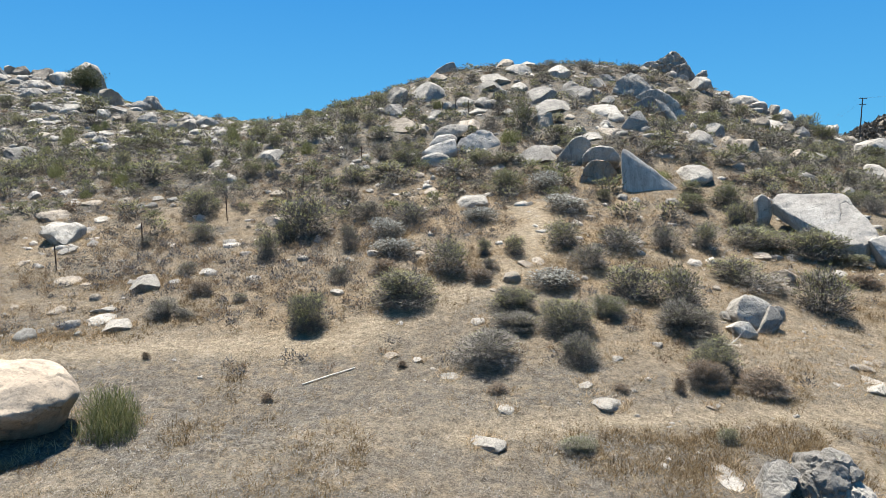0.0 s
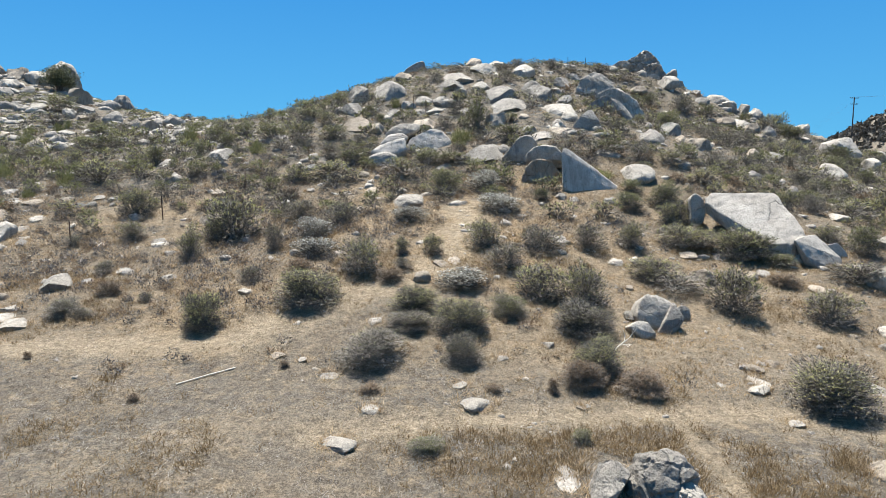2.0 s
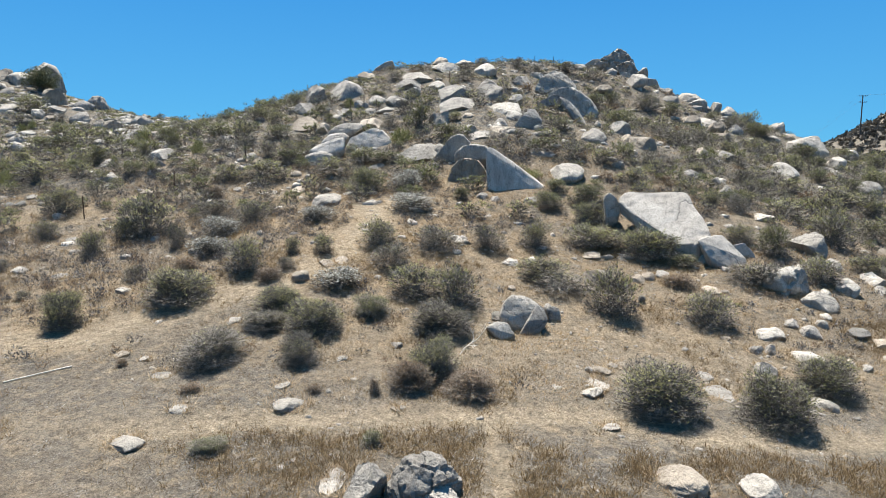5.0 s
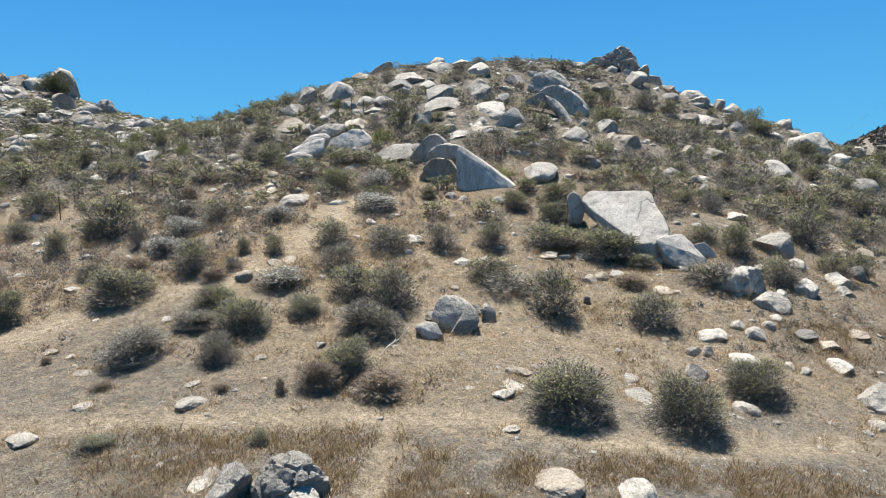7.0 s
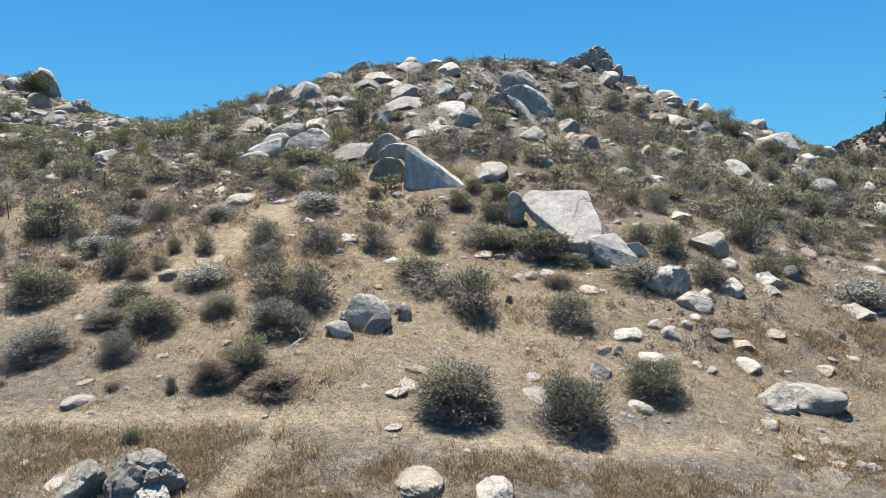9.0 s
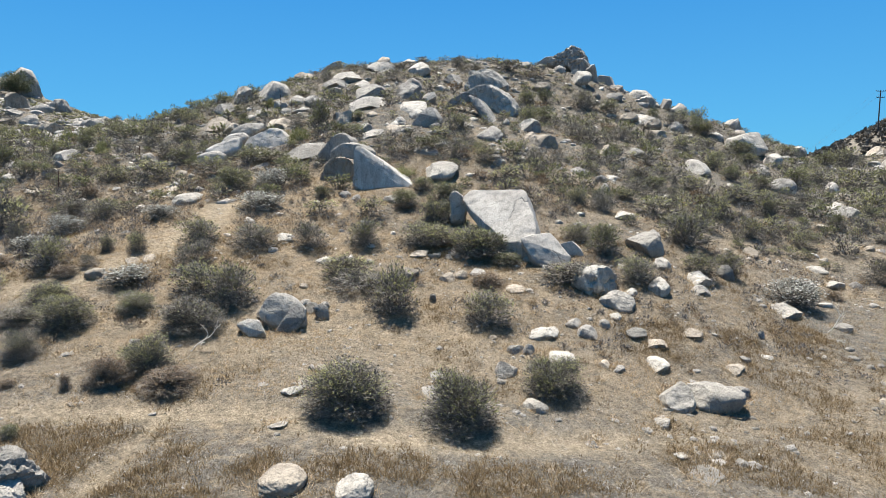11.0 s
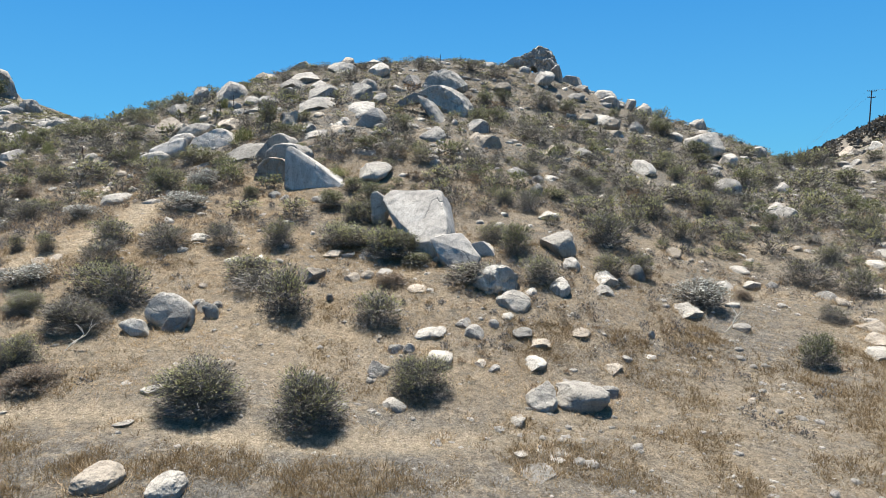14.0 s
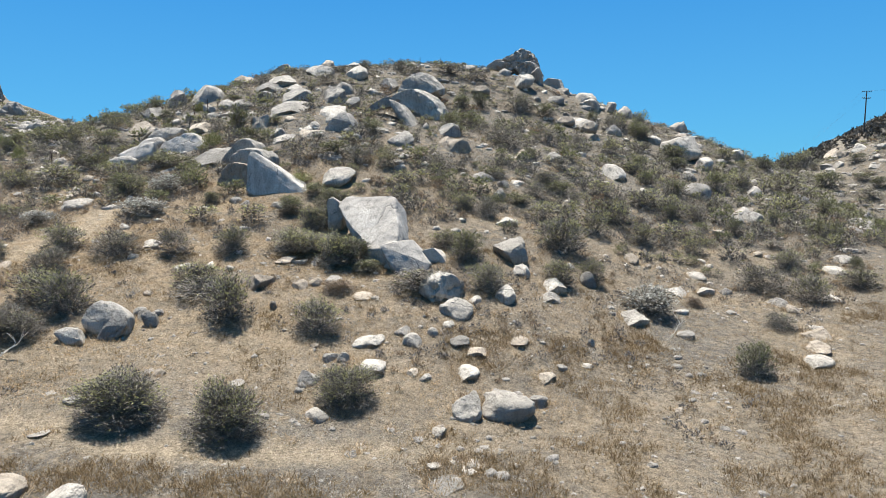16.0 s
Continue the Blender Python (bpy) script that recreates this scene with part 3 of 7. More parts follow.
hull_rock("boulder", [(-1.79, -0.41, 2.08), (-1.56, -0.19, 2.30), (-1.11, -0.11, 2.09), (0.04, -0.33, 1.12), (1.72, -0.48, -0.09), (1.58, -0.74, -0.60), (0.26, -0.96, -0.70), (-1.15, -1.03, -0.49), (-1.77, -0.99, -0.11), (-1.24, 0.45, 1.74), (-1.10, 0.47, 1.91), (-0.77, 0.45, 1.74), (0.18, 0.36, 0.97), (1.50, 0.24, 0.01), (1.45, 0.19, -0.40), (0.45, 0.18, -0.48), (-0.66, 0.20, -0.32), (-1.15, 0.23, -0.02), (0.74, 1.77, 0.18), (2.55, 1.09, -0.46), (-0.42, 1.67, 0.98), (1.72, -0.26, -0.59), (1.50, 0.24, -0.49), (1.58, -0.52, -1.10), (1.45, 0.19, -0.90), (0.26, -0.73, -1.20), (0.45, 0.18, -0.98), (-1.15, -0.81, -0.99), (-0.66, 0.20, -0.82), (-1.77, -0.76, -0.61), (-1.15, 0.23, -0.52)],
          (12.72, 40.89), ROCK_SMOOTH, "grey wedge-shaped slab leaning by the split rock", 12, 0.04, 0.05, 1, 0.00)
hull_rock("boulder", [(-1.89, -1.40, -0.79), (-1.63, -0.96, 0.34), (-0.87, -0.72, 0.73), (0.21, -0.26, 1.13), (0.92, -0.40, 0.83), (1.49, -0.69, 0.15), (1.59, -1.06, -0.45), (0.77, -1.43, -0.99), (-0.89, -1.44, -1.07), (-1.43, 0.83, -0.60), (-1.22, 0.95, 0.31), (-0.61, 0.98, 0.61), (0.24, 1.02, 0.91), (0.81, 0.99, 0.68), (1.29, 0.92, 0.14), (1.39, 0.87, -0.33), (0.75, 0.81, -0.77), (-0.61, 0.80, -0.84), (-1.89, -0.85, -1.29), (-1.43, 0.83, -1.10), (1.59, -0.51, -0.95), (1.39, 0.87, -0.83), (0.77, -0.88, -1.49), (0.75, 0.81, -1.27), (-0.89, -0.89, -1.57), (-0.61, 0.80, -1.34)],
          (2.80, 49.90), ROCK_SMOOTH, "smooth dome-shaped granite boulder among shrubs", 51, 0.10, 0.20, 4, 0.03)
hull_rock("boulder", [(-1.33, -1.10, 0.25), (-0.73, -0.74, 0.70), (0.50, -0.38, 1.12), (1.20, -0.37, 1.20), (1.27, -0.88, 0.33), (0.49, -1.12, 0.04), (-0.93, -1.13, 0.00), (-1.07, 0.73, 0.32), (-0.58, 0.77, 0.67), (0.41, 0.81, 1.00), (0.96, 0.82, 1.07), (1.03, 0.73, 0.38), (0.41, 0.71, 0.15), (-0.74, 0.70, 0.12), (-1.33, -0.65, -0.25), (-1.07, 0.73, -0.18), (1.27, -0.43, -0.17), (1.03, 0.73, -0.12), (0.49, -0.67, -0.46), (0.41, 0.71, -0.35), (-0.93, -0.68, -0.50), (-0.74, 0.70, -0.38)],
          (-0.25, 48.42), ROCK_SMOOTH, "smooth grey granite dome beside a larger one", 52, 0.06, 0.20, 4, 0.00)
hull_rock("boulder", [(-1.05, -0.93, 0.25), (-0.33, -0.55, 0.89), (0.72, -0.43, 1.02), (1.22, -0.88, 0.67), (0.72, -0.94, 0.12), (-0.54, -0.96, -0.00), (-0.82, 0.69, 0.33), (-0.24, 0.75, 0.83), (0.60, 0.77, 0.93), (1.01, 0.73, 0.66), (0.60, 0.68, 0.22), (-0.41, 0.67, 0.12), (-1.05, -0.53, -0.25), (-0.82, 0.69, -0.17), (0.72, -0.54, -0.38), (0.60, 0.68, -0.28), (-0.54, -0.56, -0.50), (-0.41, 0.67, -0.38)],
          (-0.05, 49.95), ROCK_SMOOTH, "middle dome of smooth stacked granite", 55, 0.06, 0.20, 4, 0.00)
hull_rock("boulder", [(-1.33, -1.08, 0.34), (-0.77, -0.79, 1.03), (-0.04, -0.56, 1.30), (1.43, -0.56, 1.26), (1.46, -1.03, 0.77), (0.17, -1.08, 0.34), (-1.02, 0.76, 0.50), (-0.57, 0.82, 1.05), (0.02, 0.85, 1.26), (1.20, 0.84, 1.22), (1.23, 0.80, 0.85), (0.19, 0.76, 0.50), (-1.33, -0.63, -0.16), (-1.02, 0.76, 0.00), (0.17, -0.63, -0.16), (0.19, 0.76, 0.00)],
          (0.51, 51.18), ROCK_PALE, "flat granite boulder resting behind smooth domes", 53, 0.06, 0.15, 3, 0.00)
hull_rock("boulder", [(-1.06, -0.73, 0.45), (-0.43, -0.39, 0.69), (0.36, -0.28, 0.81), (1.00, -0.51, 0.57), (0.92, -0.80, -0.18), (-0.82, -0.80, -0.18), (-0.86, 0.58, 0.41), (-0.36, 0.60, 0.60), (0.28, 0.62, 0.69), (0.78, 0.59, 0.50), (0.72, 0.52, -0.09), (-0.67, 0.52, -0.09), (0.92, -0.48, -0.68), (0.72, 0.52, -0.59), (-0.82, -0.48, -0.68), (-0.67, 0.52, -0.59)],
          (-0.52, 46.79), ROCK_GREY, "low grey boulder at the foot of smooth domes", 54, 0.06, 0.15, 3, 0.00)
hull_rock("boulder", [(-2.32, -1.75, 0.24), (-1.85, -1.32, 1.27), (-0.99, -0.93, 1.98), (-0.09, -0.49, 2.31), (0.59, -0.51, 2.14), (1.31, -1.02, 1.31), (1.85, -1.52, 0.48), (0.29, -1.81, -0.20), (-1.65, -1.79, -0.09), (-1.16, 1.12, 0.68), (-0.84, 1.22, 1.48), (-0.21, 1.29, 2.02), (0.42, 1.32, 2.24), (0.96, 1.30, 2.11), (1.64, 1.22, 1.48), (2.18, 1.14, 0.86), (0.96, 1.08, 0.32), (-0.62, 1.09, 0.41), (-2.32, -1.05, -0.26), (-1.16, 1.12, 0.18), (1.85, -0.82, -0.02), (2.18, 1.14, 0.36), (0.29, -1.11, -0.70), (0.96, 1.08, -0.18), (-1.65, -1.09, -0.59), (-0.62, 1.09, -0.09)],
          (18.90, 67.11), ROCK_PALE, "large bright boulder crowning an outcrop on the slope", 61, 0.12, 0.15, 2, 0.06)
hull_rock("boulder", [(-3.21, -1.39, 1.55), (-1.81, -1.31, 2.15), (-1.01, -1.30, 2.24), (-0.06, -1.38, 1.65), (0.68, -1.45, 1.06), (1.38, -1.59, -0.13), (0.87, -2.00, -0.94), (-0.04, -0.83, -0.47), (-2.06, -0.77, -0.02), (-1.85, 1.24, 1.61), (-0.71, 1.30, 2.09), (-0.06, 1.31, 2.17), (0.71, 1.25, 1.69), (1.32, 1.19, 1.20), (1.89, 1.07, 0.23), (1.56, 0.99, -0.41), (0.51, 1.03, -0.09), (-1.12, 1.08, 0.27), (1.38, -0.94, -0.63), (1.89, 1.07, -0.27), (0.87, -1.35, -1.44), (1.56, 0.99, -0.91), (-0.04, -0.18, -0.97), (0.51, 1.03, -0.59), (-2.06, -0.12, -0.52), (-1.12, 1.08, -0.23)],
          (20.06, 60.13), ROCK_PALE, "long grey slab lying across the outcrop", 62, 0.12, 0.10, 1, 0.08)
hull_rock("boulder", [(-1.36, -0.91, 0.16), (-0.84, -0.83, 0.81), (0.35, -0.56, 1.39), (1.23, -0.48, 1.22), (0.82, -0.66, 0.60), (-0.37, -0.89, 0.35), (-0.64, 0.63, 0.38), (-0.22, 0.69, 0.90), (0.68, 0.75, 1.35), (1.36, 0.73, 1.20), (1.06, 0.67, 0.71), (0.15, 0.64, 0.53), (-1.36, -0.54, 0.11), (-0.64, 0.63, 0.33), (-0.37, -0.51, 0.30), (0.15, 0.64, 0.48)],
          (16.80, 56.05), ROCK_GREY, "hollowed grey slab arching over dark shade", 63, 0.05, 0.07, 1, 0.00)
hull_rock("boulder", [(-1.45, -0.33, 1.87), (-0.61, -0.37, 1.50), (0.14, -0.48, 0.67), (0.61, -1.22, -0.48), (0.11, -1.23, -0.57), (-0.42, -0.52, 0.34), (-1.21, -0.41, 1.22), (-0.81, 0.86, 1.68), (-0.14, 0.82, 1.38), (0.45, 0.74, 0.72), (1.01, 0.63, -0.16), (0.60, 0.62, -0.24), (0.01, 0.71, 0.46), (-0.62, 0.79, 1.16), (0.61, -0.92, -0.78), (1.01, 0.63, -0.46), (0.11, -0.93, -0.87), (0.60, 0.62, -0.54)],
          (18.84, 55.10), ROCK_GREY, "curved leg of a hollowed grey slab", 64, 0.05, 0.07, 1, 0.00)
hull_rock("boulder", [(-1.43, -0.81, -0.12), (-0.88, -0.71, 0.64), (-0.24, -0.34, 1.17), (0.14, -0.35, 1.13), (0.56, -0.75, 0.35), (0.82, -0.86, -0.58), (-0.75, -0.88, -0.71), (-0.79, 0.62, 0.01), (-0.35, 0.70, 0.62), (0.10, 0.75, 1.03), (0.40, 0.74, 0.99), (0.81, 0.67, 0.39), (1.02, 0.58, -0.36), (-0.24, 0.56, -0.46), (0.82, -0.51, -1.08), (1.02, 0.58, -0.86), (-0.75, -0.53, -1.21), (-0.24, 0.56, -0.96)],
          (14.81, 50.55), ROCK_GREY, "triangular grey slab set upright in the slope", 65, 0.05, 0.08, 1, 0.00)
hull_rock("boulder", [(-3.29, -2.02, 1.59), (-2.43, -1.94, 2.23), (-1.29, -1.65, 2.98), (-0.04, -1.26, 3.67), (0.83, -1.31, 3.24), (1.48, -1.61, 2.42), (1.79, -2.06, 1.24), (0.43, -2.11, 0.81), (-2.08, -2.10, 0.95), (-1.56, 1.58, 2.18), (-0.87, 1.65, 2.70), (0.01, 1.72, 3.28), (0.94, 1.78, 3.80), (1.64, 1.74, 3.45), (2.22, 1.66, 2.81), (2.57, 1.55, 1.89), (1.46, 1.50, 1.54), (-0.57, 1.52, 1.66), (-3.29, -1.14, 1.09), (-1.56, 1.58, 1.68), (1.79, -1.19, 0.74), (2.57, 1.55, 1.39), (0.43, -1.24, 0.31), (1.46, 1.50, 1.04), (-2.08, -1.22, 0.45), (-0.57, 1.52, 1.16)],
          (29.38, 86.88), ROCK_PALE, "cracked granite summit block on the hill top", 71, 0.24, 0.12, 2, 0.30)
hull_rock("boulder", [(-2.23, -1.21, 1.63), (-1.10, -1.13, 2.26), (-0.11, -1.16, 2.05), (0.80, -1.35, 0.51), (0.73, -1.43, -0.19), (-0.89, -1.42, -0.05), (-2.02, -1.30, 0.86), (-1.04, 1.23, 1.78), (-0.13, 1.29, 2.29), (0.66, 1.27, 2.12), (1.40, 1.12, 0.88), (1.34, 1.05, 0.32), (0.04, 1.06, 0.43), (-0.87, 1.15, 1.16), (0.80, -0.75, 0.01), (1.40, 1.12, 0.38), (0.73, -0.83, -0.69), (1.34, 1.05, -0.18), (-0.89, -0.82, -0.55), (0.04, 1.06, -0.07)],
          (30.83, 84.80), ROCK_GREY, "angular granite block below the summit", 72, 0.12, 0.12, 1, 0.20)
hull_rock("boulder", [(-1.04, -0.82, 0.22), (-0.41, -0.77, 0.64), (0.35, -0.82, 0.29), (0.42, -0.93, -0.61), (-0.90, -0.93, -0.61), (-0.30, 0.80, 0.32), (0.20, 0.84, 0.65), (0.81, 0.81, 0.37), (0.86, 0.72, -0.34), (-0.19, 0.72, -0.34), (0.42, -0.53, -1.11), (0.86, 0.72, -0.84), (-0.90, -0.53, -1.11), (-0.19, 0.72, -0.84)],
          (29.84, 83.04), ROCK_PALE, "round block at the foot of the summit rocks", 73, 0.08, 0.15, 3, 0.00)
hull_rock("boulder", [(-1.49, -1.13, 0.91), (-0.41, -1.03, 1.70), (0.68, -1.02, 1.78), (0.82, -1.15, 0.70), (-0.77, -1.17, 0.55), (-0.61, 0.92, 1.20), (0.26, 1.00, 1.83), (1.13, 1.01, 1.88), (1.24, 0.90, 1.02), (-0.03, 0.89, 0.91), (-1.49, -0.63, 0.41), (-0.61, 0.92, 0.70), (0.82, -0.65, 0.20), (1.24, 0.90, 0.52), (-0.77, -0.67, 0.05), (-0.03, 0.89, 0.41)],
          (26.52, 86.79), ROCK_PALE, "low pale block beside the summit rock", 75, 0.08, 0.12, 2, 0.00)
hull_rock("boulder", [(-1.70, -1.05, 0.72), (-0.98, -0.98, 1.29), (0.31, -1.00, 1.15), (0.81, -1.14, 0.02), (-0.98, -1.17, -0.20), (-0.65, 0.98, 0.88), (-0.08, 1.04, 1.33), (0.94, 1.02, 1.22), (1.34, 0.91, 0.31), (-0.08, 0.89, 0.14), (0.81, -0.64, -0.48), (1.34, 0.91, -0.19), (-0.98, -0.67, -0.70), (-0.08, 0.89, -0.36)],
          (33.55, 85.36), ROCK_PALE, "pale broken block on the summit shoulder", 76, 0.08, 0.10, 1, 0.00)
hull_rock("boulder", [(-1.97, -1.08, 0.05), (-0.95, -0.94, 1.19), (0.26, -0.84, 1.99), (1.14, -0.82, 2.19), (1.47, -0.90, 1.52), (1.34, -1.04, 0.39), (-0.42, -1.09, -0.02), (-1.54, 0.78, 0.45), (-0.73, 0.90, 1.36), (0.24, 0.97, 2.00), (0.94, 0.99, 2.16), (1.21, 0.93, 1.63), (1.10, 0.82, 0.72), (-0.30, 0.78, 0.40), (-1.97, -0.63, -0.45), (-1.54, 0.78, -0.05), (1.34, -0.59, -0.11), (1.10, 0.82, 0.22), (-0.42, -0.64, -0.52), (-0.30, 0.78, -0.10)],
          (0.15, 80.72), ROCK_GREY, "pointed leaning boulder on the skyline", 74, 0.06, 0.10, 2, 0.00)
hull_rock("boulder", [(-0.85, -0.78, 0.37), (-0.66, -0.50, 0.87), (-0.34, -0.25, 1.11), (0.13, -0.12, 1.03), (0.51, -0.22, 0.84), (0.88, -0.44, 0.51), (0.81, -0.61, 0.01), (0.29, -0.76, -0.17), (-0.54, -0.70, 0.02), (-0.83, 0.40, 0.12), (-0.65, 0.47, 0.56), (-0.37, 0.52, 0.79), (0.02, 0.54, 0.74), (0.32, 0.54, 0.57), (0.60, 0.52, 0.27), (0.54, 0.47, -0.16), (0.10, 0.42, -0.32), (-0.56, 0.39, -0.15), (0.81, -0.31, -0.49), (0.54, 0.47, -0.66), (0.29, -0.46, -0.67), (0.10, 0.42, -0.82), (-0.54, -0.40, -0.48), (-0.56, 0.39, -0.65)],
          (11.63, 24.28), ROCK_PALE, "split rounded boulder with a shaded underside", 81, 0.04, 0.10, 2, 0.02)
hull_rock("boulder", [(-0.50, -0.38, -0.04), (-0.19, -0.30, 0.44), (0.14, 0.09, 0.96), (0.45, 0.09, 0.75), (0.56, -0.16, 0.37), (0.07, -0.35, -0.08), (-0.42, 0.12, -0.08), (-0.18, 0.19, 0.30), (0.10, 0.27, 0.76), (0.35, 0.26, 0.60), (0.43, 0.23, 0.26), (0.03, 0.15, -0.12), (-0.50, -0.26, -0.24), (-0.42, 0.12, -0.28), (0.07, -0.22, -0.28), (0.03, 0.15, -0.32)],
          (12.02, 23.69), ROCK_GREY, "blue-grey shard split from the boulder", 83, 0.03, 0.04, 1, 0.00)
hull_rock("boulder", [(-0.55, -0.42, 0.36), (-0.17, -0.16, 0.55), (0.23, -0.14, 0.48), (0.48, -0.38, 0.08), (-0.04, -0.44, -0.09), (-0.55, 0.27, 0.16), (-0.22, 0.31, 0.34), (0.10, 0.33, 0.29), (0.27, 0.30, -0.07), (-0.14, 0.25, -0.21), (0.48, -0.20, -0.12), (0.27, 0.30, -0.27), (-0.04, -0.26, -0.29), (-0.14, 0.25, -0.41)],
          (10.84, 23.14), ROCK_PALE, "low pale stone before the split boulder", 82, 0.03, 0.06, 2, 0.00)
hull_rock("boulder", [(-0.38, -0.28, 0.43), (-0.05, -0.14, 0.55), (0.23, -0.13, 0.42), (0.28, -0.27, 0.07), (-0.12, -0.32, -0.07), (-0.33, 0.21, 0.27), (-0.06, 0.25, 0.38), (0.15, 0.25, 0.28), (0.19, 0.21, -0.02), (-0.13, 0.18, -0.13), (0.28, -0.15, -0.13), (0.19, 0.21, -0.22), (-0.12, -0.20, -0.27), (-0.13, 0.18, -0.33)],
          (12.91, 24.75), ROCK_PALE, "rounded white stone beside the split boulder", 84, 0.03, 0.06, 2, 0.00)
big_rock(23.7, 29.0, 2.0, 1.7, 0.95, ROCK_PALE, "deeply cracked grey boulder on the slope", 85, 2, 0.12, 2.1, 0, 0, 0.05, 0.20)
rock(12.35, 25.2, 0.55, 0.5, 0.42, 3)
rock(12.75, 25.5, 0.45, 0.4, 0.36, 0)
rock(10.85, 24.3, 0.5, 0.45, 0.5, 3)
rock(11.95, 25.6, 0.45, 0.4, 0.4, 1)
big_rock(14.45, 14.7, 1.2, 1.25, 0.34, ROCK_WARM, "cream-coloured flat-topped stone in brown grass", 491, 2, 0.12, 2.2)
big_rock(16.2, 14.5, 0.85, 0.85, 0.36, ROCK_PALE, "white rounded stone in brown grass", 92, 3)
big_rock(7.3, 13.5, 1.0, 0.9, 0.7, ROCK_PALE, "pale cracked boulder in dry grass", 93, 7, 0.10, 2.3, 0, 0, 0.04, 0.06)
big_rock(8.55, 13.9, 1.75, 1.4, 0.9, ROCK_GREY, "rough grey boulder seamed with deep dark cracks", 294, 3, 0.14, 2.2, 0, 0, 0.045, 0.11)
big_rock(8.9, 13.25, 0.95, 0.6, 0.42, ROCK_PALE, "low grey stone before a seamed boulder", 195, 6, 0.12, 2.3, 0, 0, 0.06, 0.08)
hull_rock("boulder", [(math.cos(a) * r, math.sin(a) * r * 0.85 - s, z) for r, s, z in ((0.7, -0.75, -0.5), (1.05, -0.6, 0.1), (1.75, 0.05, 0.80), (1.85, 0.15, 1.0), (1.4, -0.05, 1.5), (0.6, -0.2, 1.75)) for a in [k * math.pi / 6 + z for k in range(12)]],
          (-10.85, 15.5), ROCK_CREAM, "large smooth cream boulder with a shaded overhang", 95, 0.07, 0.1, 2, 0.05)
big_rock(25.1, 21.3, 1.0, 1.2, 0.62, ROCK_PALE, "rounded cream boulder on the dry flat", 396, 3, 0.18)
big_rock(26.45, 21.6, 1.7, 1.5, 0.55, ROCK_PALE, "blocky cream boulder beside a rounded one", 397, 5, 0.18)
big_rock(44.3, 67.9, 4.0, 3.2, 1.9, ROCK_PALE, "broad white boulder on the far shoulder of the hill", 98, 5)


rock(-61.89, 94.17, 1.11, 0.89, 1.57, 0)
rock(-63.03, 97.60, 1.64, 1.31, 1.16, 2)
rock(-61.82, 98.67, 2.49, 1.99, 1.40, 2)
rock(-58.64, 97.74, 2.79, 2.23, 1.42, 2)
rock(-55.04, 96.82, 4.05, 3.24, 1.89, 1)
rock(-59.20, 93.76, 1.58, 1.26, 0.82, 1)
rock(-54.98, 90.32, 2.43, 1.95, 1.20, 1)
rock(-55.50, 88.27, 1.12, 0.90, 0.95, 1)
rock(-52.14, 84.58, 2.00, 1.60, 1.03, 0)
rock(-52.08, 86.73, 1.25, 1.00, 0.88, 0)
rock(-51.26, 88.17, 1.93, 1.55, 0.79, 0)
rock(-52.98, 99.17, 5.30, 4.24, 3.45, 0)
rock(-53.11, 103.17, 1.57, 1.25, 1.15, 2)
rock(-40.27, 80.66, 2.58, 2.07, 1.96, 2)
rock(-46.02, 79.74, 1.35, 1.08, 0.89, 2)
rock(-44.48, 73.61, 1.74, 1.39, 1.02, 1)
rock(-42.86, 72.75, 0.99, 0.79, 0.73, 1)
rock(-40.81, 72.62, 1.96, 1.57, 0.80, 1)
rock(-36.56, 71.49, 1.45, 1.16, 1.11, 1)
rock(-36.39, 80.36, 1.90, 1.52, 1.03, 0)
rock(-36.87, 84.11, 2.13, 1.71, 1.75, 0)
rock(-36.67, 75.36, 1.59, 1.28, 0.80, 0)
rock(-31.42, 70.82, 1.92, 1.53, 1.22, 0)
rock(-34.95, 70.92, 1.20, 0.96, 0.53, 2)
rock(-27.91, 68.35, 1.85, 1.48, 1.14, 2)
rock(-25.47, 66.07, 1.90, 1.52, 1.26, 2)
rock(-28.72, 75.49, 1.03, 0.82, 0.72, 1)
rock(-26.39, 74.22, 2.20, 1.76, 1.18, 1)
rock(-22.21, 65.29, 1.55, 1.24, 0.72, 1)
rock(-24.78, 68.83, 0.88, 0.70, 0.62, 1)
rock(-21.88, 61.18, 1.46, 1.16, 0.49, 0)
rock(-28.81, 64.43, 1.21, 0.96, 0.64, 0)
rock(-41.72, 63.06, 1.07, 0.86, 0.68, 0)
rock(-39.62, 59.88, 1.12, 0.90, 0.64, 0)
rock(-36.42, 60.23, 1.28, 1.02, 0.67, 2)
rock(-36.37, 54.77, 0.94, 0.75, 0.73, 2)
rock(-31.95, 57.98, 1.87, 1.50, 0.75, 2)
rock(-29.44, 57.02, 1.75, 1.40, 0.84, 1)
rock(-34.21, 53.07, 2.56, 2.05, 0.69, 3)
rock(-30.63, 64.28, 1.26, 1.01, 0.41, 1)
rock(-32.19, 62.62, 1.38, 1.11, 0.53, 1)
rock(-39.06, 67.13, 1.14, 0.91, 0.32, 0)
rock(-12.59, 48.20, 1.64, 1.31, 0.68, 0)
rock(-11.56, 46.08, 0.59, 0.47, 0.45, 0)
rock(-16.44, 48.03, 1.15, 0.92, 0.41, 0)
rock(-18.20, 60.10, 1.02, 0.82, 0.46, 2)
rock(-10.55, 41.67, 0.93, 0.74, 0.49, 2)
rock(-9.45, 37.29, 1.44, 1.15, 0.86, 2)
rock(-18.33, 39.94, 0.79, 0.63, 0.40, 3)
rock(-17.96, 40.30, 0.80, 0.64, 0.37, 3)
rock(-18.38, 41.81, 1.01, 0.80, 0.26, 1)
